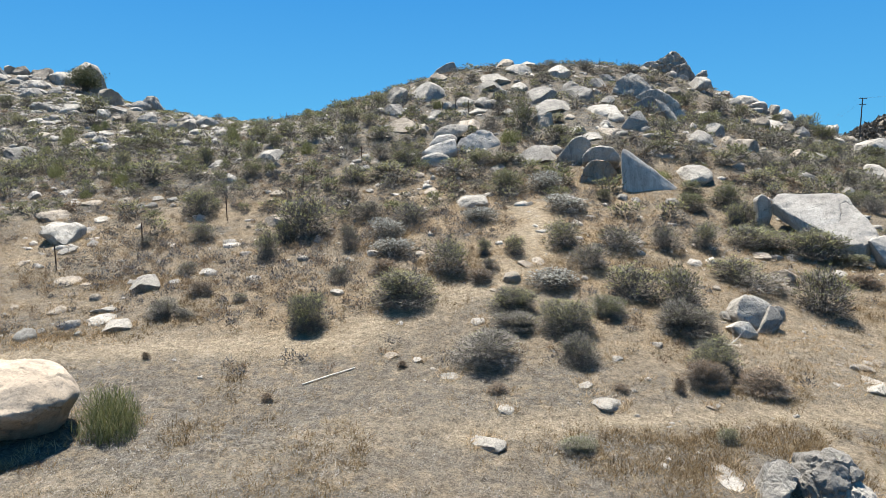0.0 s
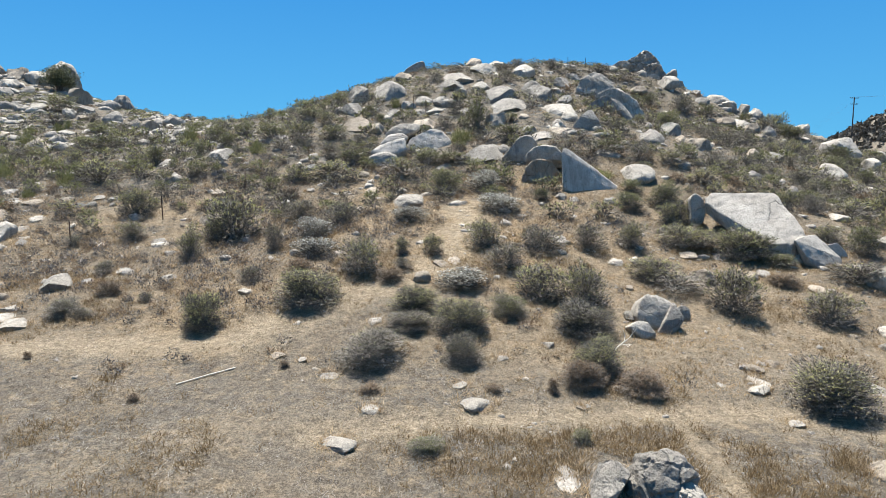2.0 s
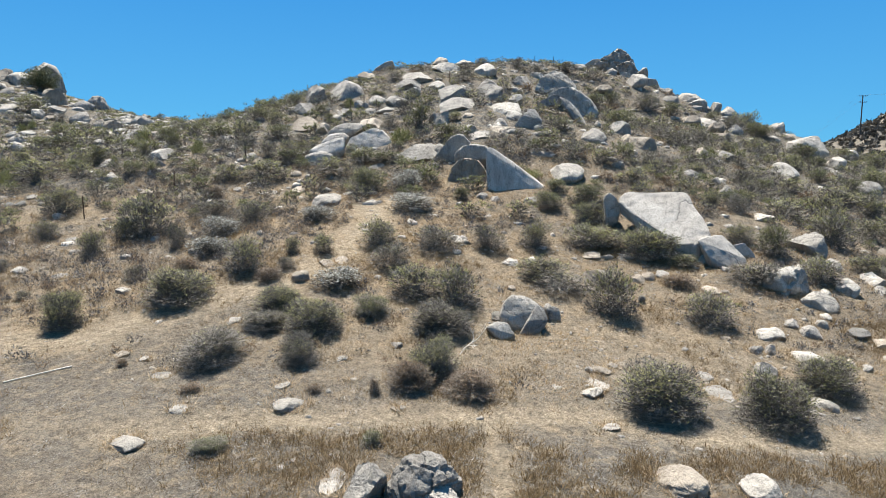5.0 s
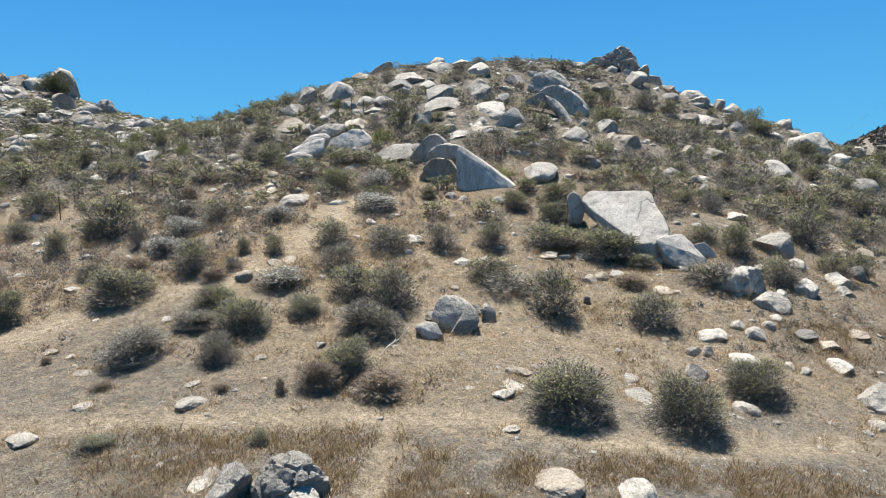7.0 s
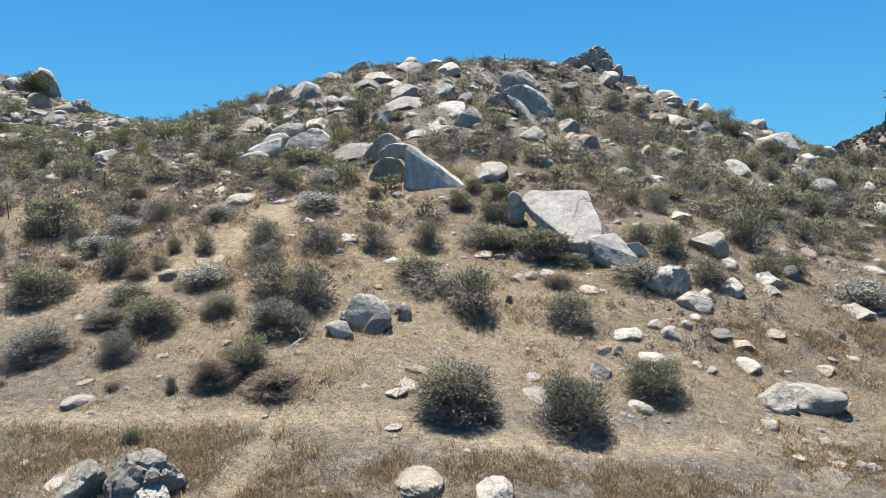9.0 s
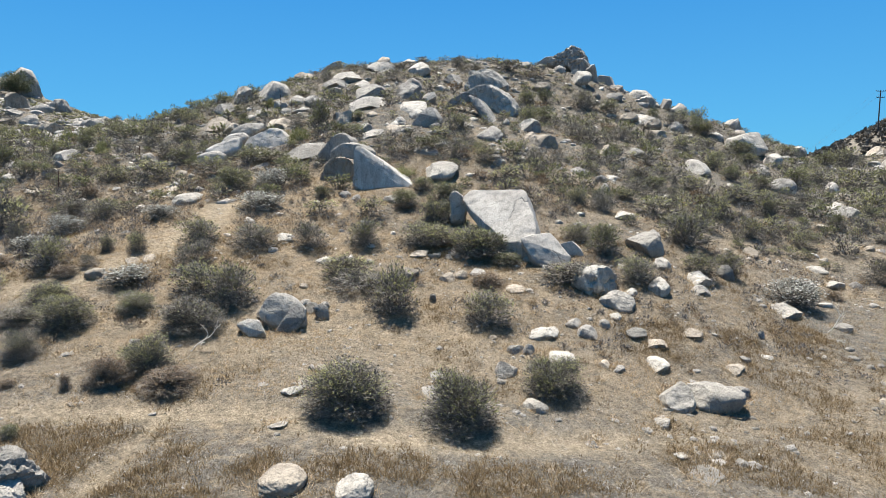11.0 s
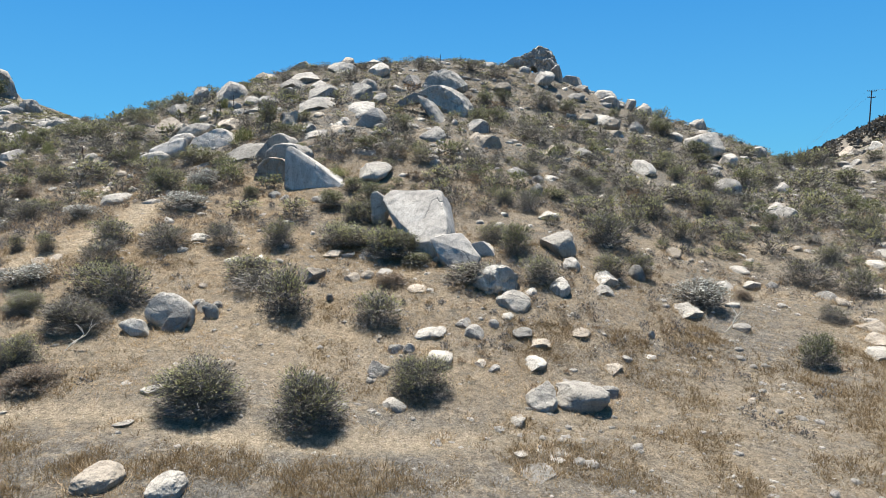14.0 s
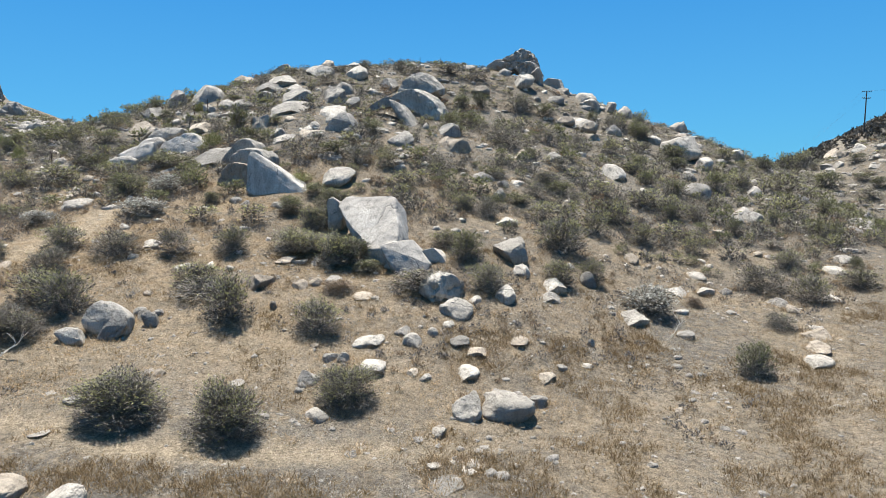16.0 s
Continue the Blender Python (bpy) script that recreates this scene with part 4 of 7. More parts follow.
rock(-17.11, 41.56, 0.72, 0.57, 0.35, 1)
rock(-16.66, 40.36, 0.52, 0.42, 0.25, 0)
rock(-26.55, 42.46, 0.80, 0.64, 0.40, 0)
rock(-24.96, 43.26, 0.86, 0.68, 0.30, 0)
rock(-23.21, 41.19, 0.82, 0.65, 0.24, 0)
rock(-20.12, 41.42, 0.93, 0.74, 0.20, 2)
rock(-22.72, 38.23, 1.64, 1.31, 0.45, 2)
rock(-21.97, 41.07, 1.30, 1.04, 0.30, 2)
rock(-26.96, 40.13, 0.62, 0.50, 0.28, 1)
rock(-26.46, 40.21, 0.76, 0.61, 0.23, 1)
rock(-20.15, 34.55, 1.87, 1.50, 0.97, 1)
rock(-21.35, 33.83, 0.53, 0.42, 0.27, 1)
rock(-19.64, 35.86, 0.93, 0.74, 0.23, 0)
rock(-18.21, 33.79, 0.67, 0.54, 0.35, 0)
rock(-18.84, 32.40, 0.84, 0.67, 0.32, 0)
rock(-18.94, 30.18, 0.63, 0.51, 0.29, 0)
rock(-19.99, 30.52, 0.61, 0.49, 0.18, 2)
rock(-16.59, 28.39, 1.04, 0.83, 0.27, 2)
rock(-15.57, 28.03, 0.49, 0.39, 0.14, 2)
rock(-19.75, 37.62, 0.97, 0.78, 0.24, 1)
rock(-12.55, 27.14, 1.27, 1.02, 0.78, 1)
rock(-13.47, 27.78, 0.37, 0.29, 0.23, 1)
rock(-10.57, 29.01, 0.86, 0.69, 0.44, 1)
rock(-11.24, 34.00, 1.00, 0.80, 0.24, 0)
rock(-9.72, 32.09, 0.70, 0.56, 0.24, 0)
rock(-8.39, 28.34, 0.74, 0.59, 0.17, 0)
rock(-11.54, 27.69, 0.48, 0.39, 0.27, 0)
rock(-13.98, 25.82, 0.45, 0.36, 0.36, 2)
rock(-15.19, 26.36, 0.37, 0.30, 0.24, 2)
rock(-14.68, 24.28, 0.64, 0.51, 0.34, 2)
rock(-12.87, 24.43, 0.86, 0.68, 0.27, 1)
rock(-12.50, 23.35, 1.02, 0.82, 0.26, 1)
rock(-11.54, 22.66, 0.99, 0.79, 0.36, 1)
rock(-13.35, 22.82, 0.64, 0.51, 0.41, 1)
rock(-14.13, 21.60, 0.76, 0.61, 0.41, 3)
rock(-13.91, 22.03, 0.27, 0.22, 0.24, 3)
rock(-12.59, 21.98, 0.27, 0.22, 0.20, 3)
rock(-16.35, 23.87, 0.42, 0.34, 0.18, 0)
rock(-16.52, 24.59, 0.37, 0.29, 0.22, 2)
rock(-0.27, 70.44, 1.83, 1.47, 0.73, 2)
rock(7.13, 76.10, 1.91, 1.53, 0.74, 2)
rock(7.91, 69.58, 2.50, 2.00, 0.88, 1)
rock(9.73, 77.61, 1.63, 1.30, 0.52, 1)
rock(11.93, 69.25, 2.03, 1.63, 1.06, 1)
rock(5.14, 66.00, 2.65, 2.12, 0.76, 1)
rock(4.55, 63.88, 2.14, 1.71, 0.86, 0)
rock(-1.40, 63.18, 2.96, 2.37, 1.47, 0)
rock(-4.31, 62.93, 1.96, 1.57, 1.32, 0)
rock(-4.27, 58.27, 1.77, 1.42, 0.86, 0)
rock(-3.38, 54.25, 2.20, 1.76, 0.69, 2)
rock(-1.63, 53.60, 1.23, 0.98, 0.76, 2)
rock(0.80, 64.78, 1.47, 1.18, 0.35, 2)
rock(2.03, 59.62, 1.41, 1.13, 0.69, 1)
rock(3.65, 58.77, 1.49, 1.19, 0.77, 1)
rock(5.15, 60.92, 1.18, 0.95, 0.95, 1)
rock(7.19, 63.05, 1.43, 1.15, 0.66, 1)
rock(8.70, 58.69, 2.61, 2.08, 1.06, 0)
rock(9.35, 55.44, 2.97, 2.38, 0.74, 0)
rock(11.92, 62.58, 1.74, 1.39, 1.00, 0)
rock(12.04, 58.69, 2.22, 1.77, 1.05, 0)
rock(7.69, 52.06, 1.50, 1.20, 1.08, 2)
rock(10.03, 52.28, 0.80, 0.64, 0.31, 2)
rock(2.16, 53.94, 1.91, 1.53, 0.72, 2)
rock(0.35, 59.21, 0.90, 0.72, 0.64, 1)
rock(0.93, 58.81, 0.75, 0.60, 0.45, 1)
rock(1.70, 57.01, 1.06, 0.85, 0.45, 1)
rock(3.02, 57.12, 1.35, 1.08, 0.37, 1)
rock(5.37, 56.04, 1.09, 0.87, 0.35, 0)
rock(-0.56, 57.12, 1.21, 0.97, 0.49, 0)
rock(6.79, 45.95, 2.79, 2.23, 0.69, 0)
rock(-9.24, 52.27, 1.99, 1.59, 0.41, 0)
rock(-5.28, 47.05, 1.48, 1.18, 0.35, 2)
rock(-1.67, 44.16, 0.76, 0.61, 0.35, 2)
rock(-0.74, 40.82, 0.91, 0.73, 0.47, 2)
rock(-0.64, 43.46, 0.37, 0.30, 0.29, 1)
rock(1.65, 37.60, 1.89, 1.51, 0.54, 1)
rock(-2.30, 40.99, 0.63, 0.51, 0.21, 1)
rock(-4.59, 41.15, 0.50, 0.40, 0.29, 1)
rock(4.77, 36.48, 0.63, 0.50, 0.26, 0)
rock(3.69, 44.68, 1.14, 0.92, 0.19, 0)
rock(10.01, 49.10, 1.04, 0.83, 0.53, 0)
rock(10.98, 48.22, 1.63, 1.31, 0.28, 0)
rock(12.58, 49.12, 1.79, 1.43, 0.33, 2)
rock(24.44, 71.99, 1.94, 1.55, 0.87, 2)
rock(17.31, 66.06, 1.39, 1.11, 0.63, 2)
rock(30.87, 80.76, 1.43, 1.14, 2.02, 1)
rock(29.18, 76.46, 2.06, 1.65, 1.31, 1)
rock(12.93, 53.83, 2.35, 1.88, 0.58, 1)
rock(13.64, 52.01, 1.19, 0.95, 0.63, 1)
rock(12.38, 50.51, 0.94, 0.75, 0.44, 0)
rock(17.39, 51.07, 1.08, 0.87, 0.31, 0)
rock(19.05, 49.55, 1.93, 1.54, 0.65, 0)
rock(22.33, 54.66, 1.67, 1.33, 0.82, 0)
rock(22.29, 51.96, 1.32, 1.06, 0.51, 2)
rock(23.19, 50.46, 1.88, 1.51, 0.88, 2)
rock(33.09, 69.91, 1.95, 1.56, 0.86, 2)
rock(35.00, 70.54, 2.98, 2.38, 0.93, 1)
rock(36.98, 77.85, 1.84, 1.47, 1.19, 1)
rock(39.29, 79.69, 1.22, 0.97, 1.29, 1)
rock(36.54, 80.48, 2.44, 1.95, 1.07, 1)
rock(32.67, 75.17, 1.90, 1.52, 0.68, 0)
rock(38.17, 70.62, 1.68, 1.34, 0.85, 0)
rock(40.99, 72.97, 0.87, 0.70, 0.51, 0)
rock(40.84, 79.74, 2.02, 1.62, 1.09, 0)
rock(46.07, 75.33, 1.73, 1.38, 0.53, 2)
rock(28.12, 52.49, 1.25, 1.00, 0.78, 2)
rock(30.66, 53.99, 1.56, 1.25, 0.62, 3)
rock(35.02, 53.47, 2.19, 1.75, 0.81, 1)
rock(27.59, 46.84, 1.04, 0.83, 0.31, 1)
rock(19.89, 44.32, 0.72, 0.58, 0.44, 1)
rock(16.03, 42.19, 1.97, 1.58, 0.69, 1)
rock(13.42, 38.39, 0.83, 0.66, 0.52, 0)
rock(11.35, 38.69, 0.73, 0.59, 0.30, 0)
rock(10.67, 38.92, 0.74, 0.59, 0.41, 0)
rock(14.93, 45.05, 1.53, 1.23, 0.38, 0)
rock(15.76, 32.27, 0.98, 0.78, 0.33, 2)
rock(15.47, 29.38, 1.17, 0.94, 0.87, 2)
rock(11.51, 27.13, 0.38, 0.30, 0.26, 2)
rock(11.63, 30.09, 0.78, 0.63, 0.25, 1)
rock(9.08, 31.69, 0.96, 0.77, 0.25, 1)
rock(5.95, 26.99, 0.33, 0.26, 0.21, 1)
rock(18.67, 30.29, 0.74, 0.59, 0.32, 1)
rock(5.58, 20.42, 0.43, 0.35, 0.19, 0)
rock(7.19, 21.57, 0.51, 0.41, 0.14, 0)
rock(17.20, 32.12, 0.34, 0.27, 0.24, 0)
rock(13.57, 30.66, 0.48, 0.39, 0.30, 0)
rock(2.83, 26.67, 0.79, 0.63, 0.49, 2)
rock(3.60, 28.19, 0.73, 0.59, 0.22, 2)
rock(4.19, 28.41, 0.62, 0.49, 0.25, 2)
rock(1.24, 22.99, 0.53, 0.42, 0.19, 1)
rock(-2.53, 24.03, 0.30, 0.24, 0.12, 1)
rock(-4.28, 26.02, 0.57, 0.46, 0.23, 1)
rock(-3.33, 30.95, 0.59, 0.47, 0.39, 1)
rock(-6.45, 33.61, 0.47, 0.37, 0.30, 0)
rock(-4.10, 30.20, 0.58, 0.46, 0.20, 0)
rock(0.21, 19.52, 0.55, 0.44, 0.13, 1)
rock(-1.56, 23.18, 0.33, 0.26, 0.10, 0)
rock(2.01, 25.59, 0.31, 0.25, 0.12, 2)
rock(-1.00, 29.84, 0.54, 0.44, 0.27, 2)
rock(-1.70, 20.79, 0.46, 0.37, 0.20, 2)
rock(-0.83, 20.57, 0.33, 0.26, 0.14, 1)
rock(1.72, 17.16, 0.46, 0.37, 0.22, 1)
rock(1.11, 15.54, 0.90, 0.72, 0.44, 1)
rock(4.16, 18.63, 0.50, 0.40, 0.20, 1)
rock(4.62, 17.64, 0.94, 0.75, 0.44, 1)
rock(6.61, 14.42, 0.56, 0.45, 0.20, 0)
rock(6.43, 13.85, 0.66, 0.53, 0.15, 0)
rock(7.85, 13.91, 0.28, 0.22, 0.33, 0)
rock(7.58, 17.70, 0.32, 0.25, 0.12, 2)
rock(13.93, 20.96, 0.65, 0.52, 0.24, 2)
rock(14.80, 21.52, 0.53, 0.43, 0.19, 2)
rock(13.67, 20.00, 0.76, 0.61, 0.21, 1)
rock(12.34, 19.68, 0.30, 0.24, 0.15, 1)
rock(6.18, 19.05, 0.20, 0.16, 0.15, 1)
rock(13.33, 19.44, 0.70, 0.56, 0.44, 1)
rock(20.58, 19.96, 0.75, 0.60, 0.62, 1)
rock(17.41, 20.24, 0.99, 0.79, 0.33, 0)
rock(17.43, 21.47, 0.64, 0.51, 0.13, 0)
rock(16.85, 27.15, 0.28, 0.22, 0.42, 3)
rock(17.31, 29.41, 0.67, 0.54, 0.38, 2)
rock(17.92, 29.88, 0.66, 0.52, 0.41, 2)
rock(20.33, 28.66, 0.84, 0.67, 0.18, 2)
rock(20.88, 28.51, 0.36, 0.29, 0.15, 1)
rock(24.37, 27.71, 1.37, 1.10, 0.82, 1)
rock(25.18, 28.59, 0.57, 0.46, 0.28, 1)
rock(21.25, 25.15, 1.11, 0.89, 0.38, 1)
rock(22.41, 25.89, 0.69, 0.55, 0.34, 0)
rock(22.89, 25.18, 0.74, 0.59, 0.56, 0)
rock(20.12, 23.63, 0.64, 0.51, 0.33, 0)
rock(20.59, 23.55, 0.44, 0.35, 0.44, 0)
rock(19.78, 22.11, 0.74, 0.60, 0.59, 1)
rock(21.65, 23.19, 1.06, 0.85, 0.45, 1)
rock(24.65, 25.20, 0.73, 0.59, 0.46, 3)
rock(23.60, 25.80, 0.43, 0.35, 0.39, 1)
rock(24.18, 26.52, 0.51, 0.41, 0.27, 1)
rock(26.45, 29.22, 0.85, 0.68, 0.89, 1)
rock(28.72, 31.05, 1.02, 0.82, 0.75, 1)
rock(28.47, 29.94, 0.86, 0.69, 0.43, 0)
rock(30.57, 32.71, 0.73, 0.58, 0.98, 3)
rock(24.98, 23.48, 0.97, 0.78, 0.41, 1)
rock(23.61, 22.86, 0.44, 0.35, 0.22, 0)
rock(26.86, 25.92, 0.96, 0.77, 0.21, 2)
rock(25.36, 24.87, 0.82, 0.66, 0.28, 2)
rock(19.29, 24.45, 0.35, 0.28, 0.15, 2)
rock(26.79, 33.45, 1.65, 1.32, 0.97, 1)
rock(27.33, 31.90, 0.79, 0.63, 0.66, 1)
rock(26.66, 38.07, 1.25, 1.00, 0.60, 1)
rock(24.30, 19.79, 0.50, 0.40, 0.53, 1)
rock(13.46, 17.51, 0.53, 0.42, 0.17, 0)
rock(13.52, 20.83, 0.29, 0.23, 0.23, 0)
rock(14.43, 21.59, 0.46, 0.37, 0.11, 0)
rock(22.01, 18.19, 0.34, 0.27, 0.19, 0)
rock(20.25, 18.45, 0.22, 0.18, 0.09, 2)
rock(33.52, 37.73, 0.93, 0.75, 0.56, 2)
rock(34.42, 37.67, 0.47, 0.37, 0.23, 2)
rock(37.00, 37.49, 0.99, 0.79, 0.38, 1)
rock(38.19, 40.12, 0.56, 0.45, 0.29, 1)
rock(35.16, 34.29, 0.99, 0.79, 0.46, 1)
rock(36.78, 35.09, 0.86, 0.69, 0.54, 1)
rock(37.78, 35.22, 0.64, 0.51, 0.43, 0)
rock(32.12, 29.85, 1.20, 0.96, 0.57, 1)
rock(34.11, 29.03, 0.74, 0.59, 0.36, 0)
rock(39.80, 33.51, 0.95, 0.76, 0.48, 0)
rock(40.09, 32.57, 0.74, 0.59, 0.38, 2)
rock(39.68, 29.33, 1.02, 0.82, 0.41, 2)
rock(39.07, 27.96, 0.91, 0.73, 0.48, 2)
rock(38.51, 26.80, 1.08, 0.87, 0.38, 1)
rock(37.03, 31.99, 0.45, 0.36, 0.24, 1)
rock(29.80, 26.63, 0.27, 0.21, 0.40, 1)
rock(29.38, 25.05, 0.48, 0.38, 0.15, 1)
rock(28.45, 24.61, 0.37, 0.30, 0.21, 0)
rock(43.55, 49.06, 1.08, 0.86, 0.56, 0)
rock(43.60, 47.35, 1.46, 1.17, 0.63, 0)
rock(42.34, 46.87, 1.15, 0.92, 0.71, 0)
rock(41.73, 48.36, 0.71, 0.57, 0.45, 2)
rock(40.35, 44.08, 0.65, 0.52, 0.36, 2)
rock(41.54, 40.86, 0.60, 0.48, 0.33, 2)
rock(42.10, 40.47, 0.59, 0.48, 0.30, 1)
rock(45.86, 39.78, 0.96, 0.77, 0.46, 1)
rock(44.48, 37.98, 1.13, 0.91, 0.41, 1)
rock(55.98, 56.56, 1.60, 1.28, 0.48, 1)
rock(61.84, 64.68, 1.20, 0.96, 0.70, 0)
rock(62.19, 67.54, 0.93, 0.75, 0.73, 0)
rock(26.22, 42.60, 0.92, 0.74, 0.68, 0)
rock(26.58, 45.31, 0.75, 0.60, 0.45, 0)
rock(35.37, 50.84, 1.05, 0.84, 0.27, 2)
rock(35.36, 66.37, 1.64, 1.31, 0.57, 2)
rock(35.26, 68.91, 1.70, 1.36, 1.12, 2)
rock(47.89, 82.05, 2.01, 1.60, 1.50, 1)
rock(42.32, 71.01, 1.63, 1.30, 0.73, 1)
rock(45.77, 65.24, 1.49, 1.19, 1.15, 1)
rock(51.31, 72.60, 1.30, 1.04, 1.28, 1)
rock(41.49, 53.03, 2.16, 1.73, 1.14, 0)
rock(42.76, 59.90, 1.47, 1.17, 0.69, 0)
rock(43.84, 62.70, 1.13, 0.90, 0.38, 0)
rock(47.85, 58.47, 1.29, 1.03, 0.73, 0)
rock(44.33, 50.47, 1.11, 0.89, 0.50, 2)
rock(75.56, 101.68, 2.46, 1.97, 1.33, 2)
rock(73.23, 94.27, 1.90, 1.52, 0.94, 2)
rock(74.98, 93.87, 2.27, 1.81, 0.89, 1)
rock(75.81, 90.33, 1.31, 1.05, 1.17, 1)
rock(69.66, 91.25, 1.85, 1.48, 0.91, 1)
rock(70.52, 90.16, 1.10, 0.88, 0.93, 1)
rock(69.24, 89.29, 1.45, 1.16, 0.47, 0)
rock(72.45, 85.39, 1.72, 1.38, 0.40, 0)
rock(59.99, 68.37, 0.56, 0.45, 0.65, 0)
rock(27.49, 22.25, 0.56, 0.45, 0.44, 0)
rock(27.82, 23.81, 0.73, 0.59, 0.31, 2)
rock(24.28, 20.06, 0.34, 0.27, 0.41, 2)
rock(23.15, 23.04, 0.39, 0.31, 0.23, 2)
rock(24.34, 17.96, 0.38, 0.30, 0.25, 1)
rock(24.93, 18.35, 0.39, 0.31, 0.10, 1)
rock(25.40, 18.44, 0.70, 0.56, 0.11, 1)
rock(25.30, 17.97, 0.45, 0.36, 0.19, 1)
rock(24.71, 17.13, 0.93, 0.75, 0.16, 0)
rock(23.75, 19.31, 0.30, 0.24, 0.19, 0)
rock(24.35, 19.17, 0.24, 0.20, 0.17, 0)
rock(22.00, 18.36, 0.24, 0.19, 0.12, 0)
rock(22.24, 18.65, 0.29, 0.23, 0.10, 2)
rock(20.75, 16.46, 0.20, 0.16, 0.11, 2)
rock(32.09, 22.40, 0.32, 0.25, 0.19, 2)
rock(22.90, 19.66, 0.22, 0.17, 0.14, 1)
rock(23.41, 18.82, 0.16, 0.13, 0.14, 1)
rock(34.32, 81.01, 1.09, 0.87, 0.65, 0)
rock(15.49, 67.31, 1.69, 1.35, 0.98, 0)
rock(14.44, 63.78, 1.07, 0.86, 0.58, 1)
rock(13.96, 57.24, 1.11, 0.89, 0.89, 0)
rock(17.41, 72.18, 1.45, 1.16, 0.57, 1)


# ---------------------------------------------------------------- shrubs
def ribbons(a, b, wa, wb, up):
    """Thin four-cornered blades from a to b."""
    d = b - a
    s = np.cross(d, up)
    s /= np.linalg.norm(s, axis=1, keepdims=True) + 1e-9
    v = np.stack([a - s * wa, a + s * wa, b + s * wb, b - s * wb], 1).reshape(-1, 3)
    return v, np.arange(len(v)).reshape(-1, 4)


def bezier(a, c, b, t):
    t = t[..., None]
    return a * (1 - t) ** 2 + c * 2 * t * (1 - t) + b * t ** 2


def join(chunks):
    vs, fs, n = [], [], 0
    for v, f in chunks:
        vs.append(v)
        fs.append(f + n)
        n += len(v)
    return np.concatenate(vs), np.concatenate(fs)


def crown(rng, n, low, lobes, ragged):
    """Stem tips on a lumpy dome one unit wide and one unit high."""
    ph = rng.uniform(0, 2 * np.pi, n)
    ct = rng.uniform(low, 1, n)
    st = np.sqrt(np.clip(1 - ct * ct, 0, 1))
    lob = 1 + 0.13 * np.sin(lobes * ph + 1.3) + 0.10 * np.sin((lobes + 2) * ph + 4 * ct) + ragged * rng.normal(0, 1, n)
    r = np.clip(lob, 0.5, 1.2)
    return np.stack([0.455 * st * np.cos(ph) * r, 0.455 * st * np.sin(ph) * r, (0.15 + 0.76 * np.clip(ct, -0.15, 1)) * r], 1)


def triangles(a, b, wide, rng, face=None):
    """Thin three-cornered slivers from a to b, turned at random or, loosely, so that their flat side looks along face."""
    d = b - a
    s = np.cross(d, rng.normal(0, 1, d.shape) if face is None else face + rng.normal(0, 0.38, d.shape))
    s *= wide / (np.linalg.norm(s, axis=1, keepdims=True) + 1e-9)
    v = np.stack([a - s, a + s, b], 1).reshape(-1, 3)
    return v, np.arange(len(v)).reshape(-1, 3)


def as_triangles(v, f):
    return v, np.concatenate([f[:, [0, 1, 2]], f[:, [0, 2, 3]]])


DETAIL = ((150, 6500, 9500, 1.0), (80, 2000, 3000, 1.55), (36, 800, 1250, 2.3), (8, 190, 560, 3.1), (5, 90, 290, 4.0))
GREENNESS = {"m": (0.0, 0.8), "g": (0.0, 0.22), "o": (0.75, 1.0), "w": (0.7, 1.0), "d": (0.0, 0.0)}


def clumps(rng, n, squat=1.0):
    """Centres and radii of the rounded tufts that make up a shrub one unit wide and high."""
    ph = rng.uniform(0, 2 * np.pi, n) + np.arange(n) * 2.4
    rr = 0.30 * np.sqrt(rng.uniform(0.05, 1, n))
    rad = rng.uniform(0.15, 0.26, n)
    cz = (0.20 + (0.60 - 0.75 * rr) * rng.uniform(0.15, 1, n) ** 0.6) * squat
    c = np.stack([rr * np.cos(ph), rr * np.sin(ph), cz], 1)
    c[0], rad[0] = (0.03, -0.02, 0.44 * squat), 0.33
    c[1], rad[1] = (0.10, 0.06, 0.26 * squat), 0.36
    c[2], rad[2] = (-0.12, 0.03, 0.25 * squat), 0.34
    return c, rad


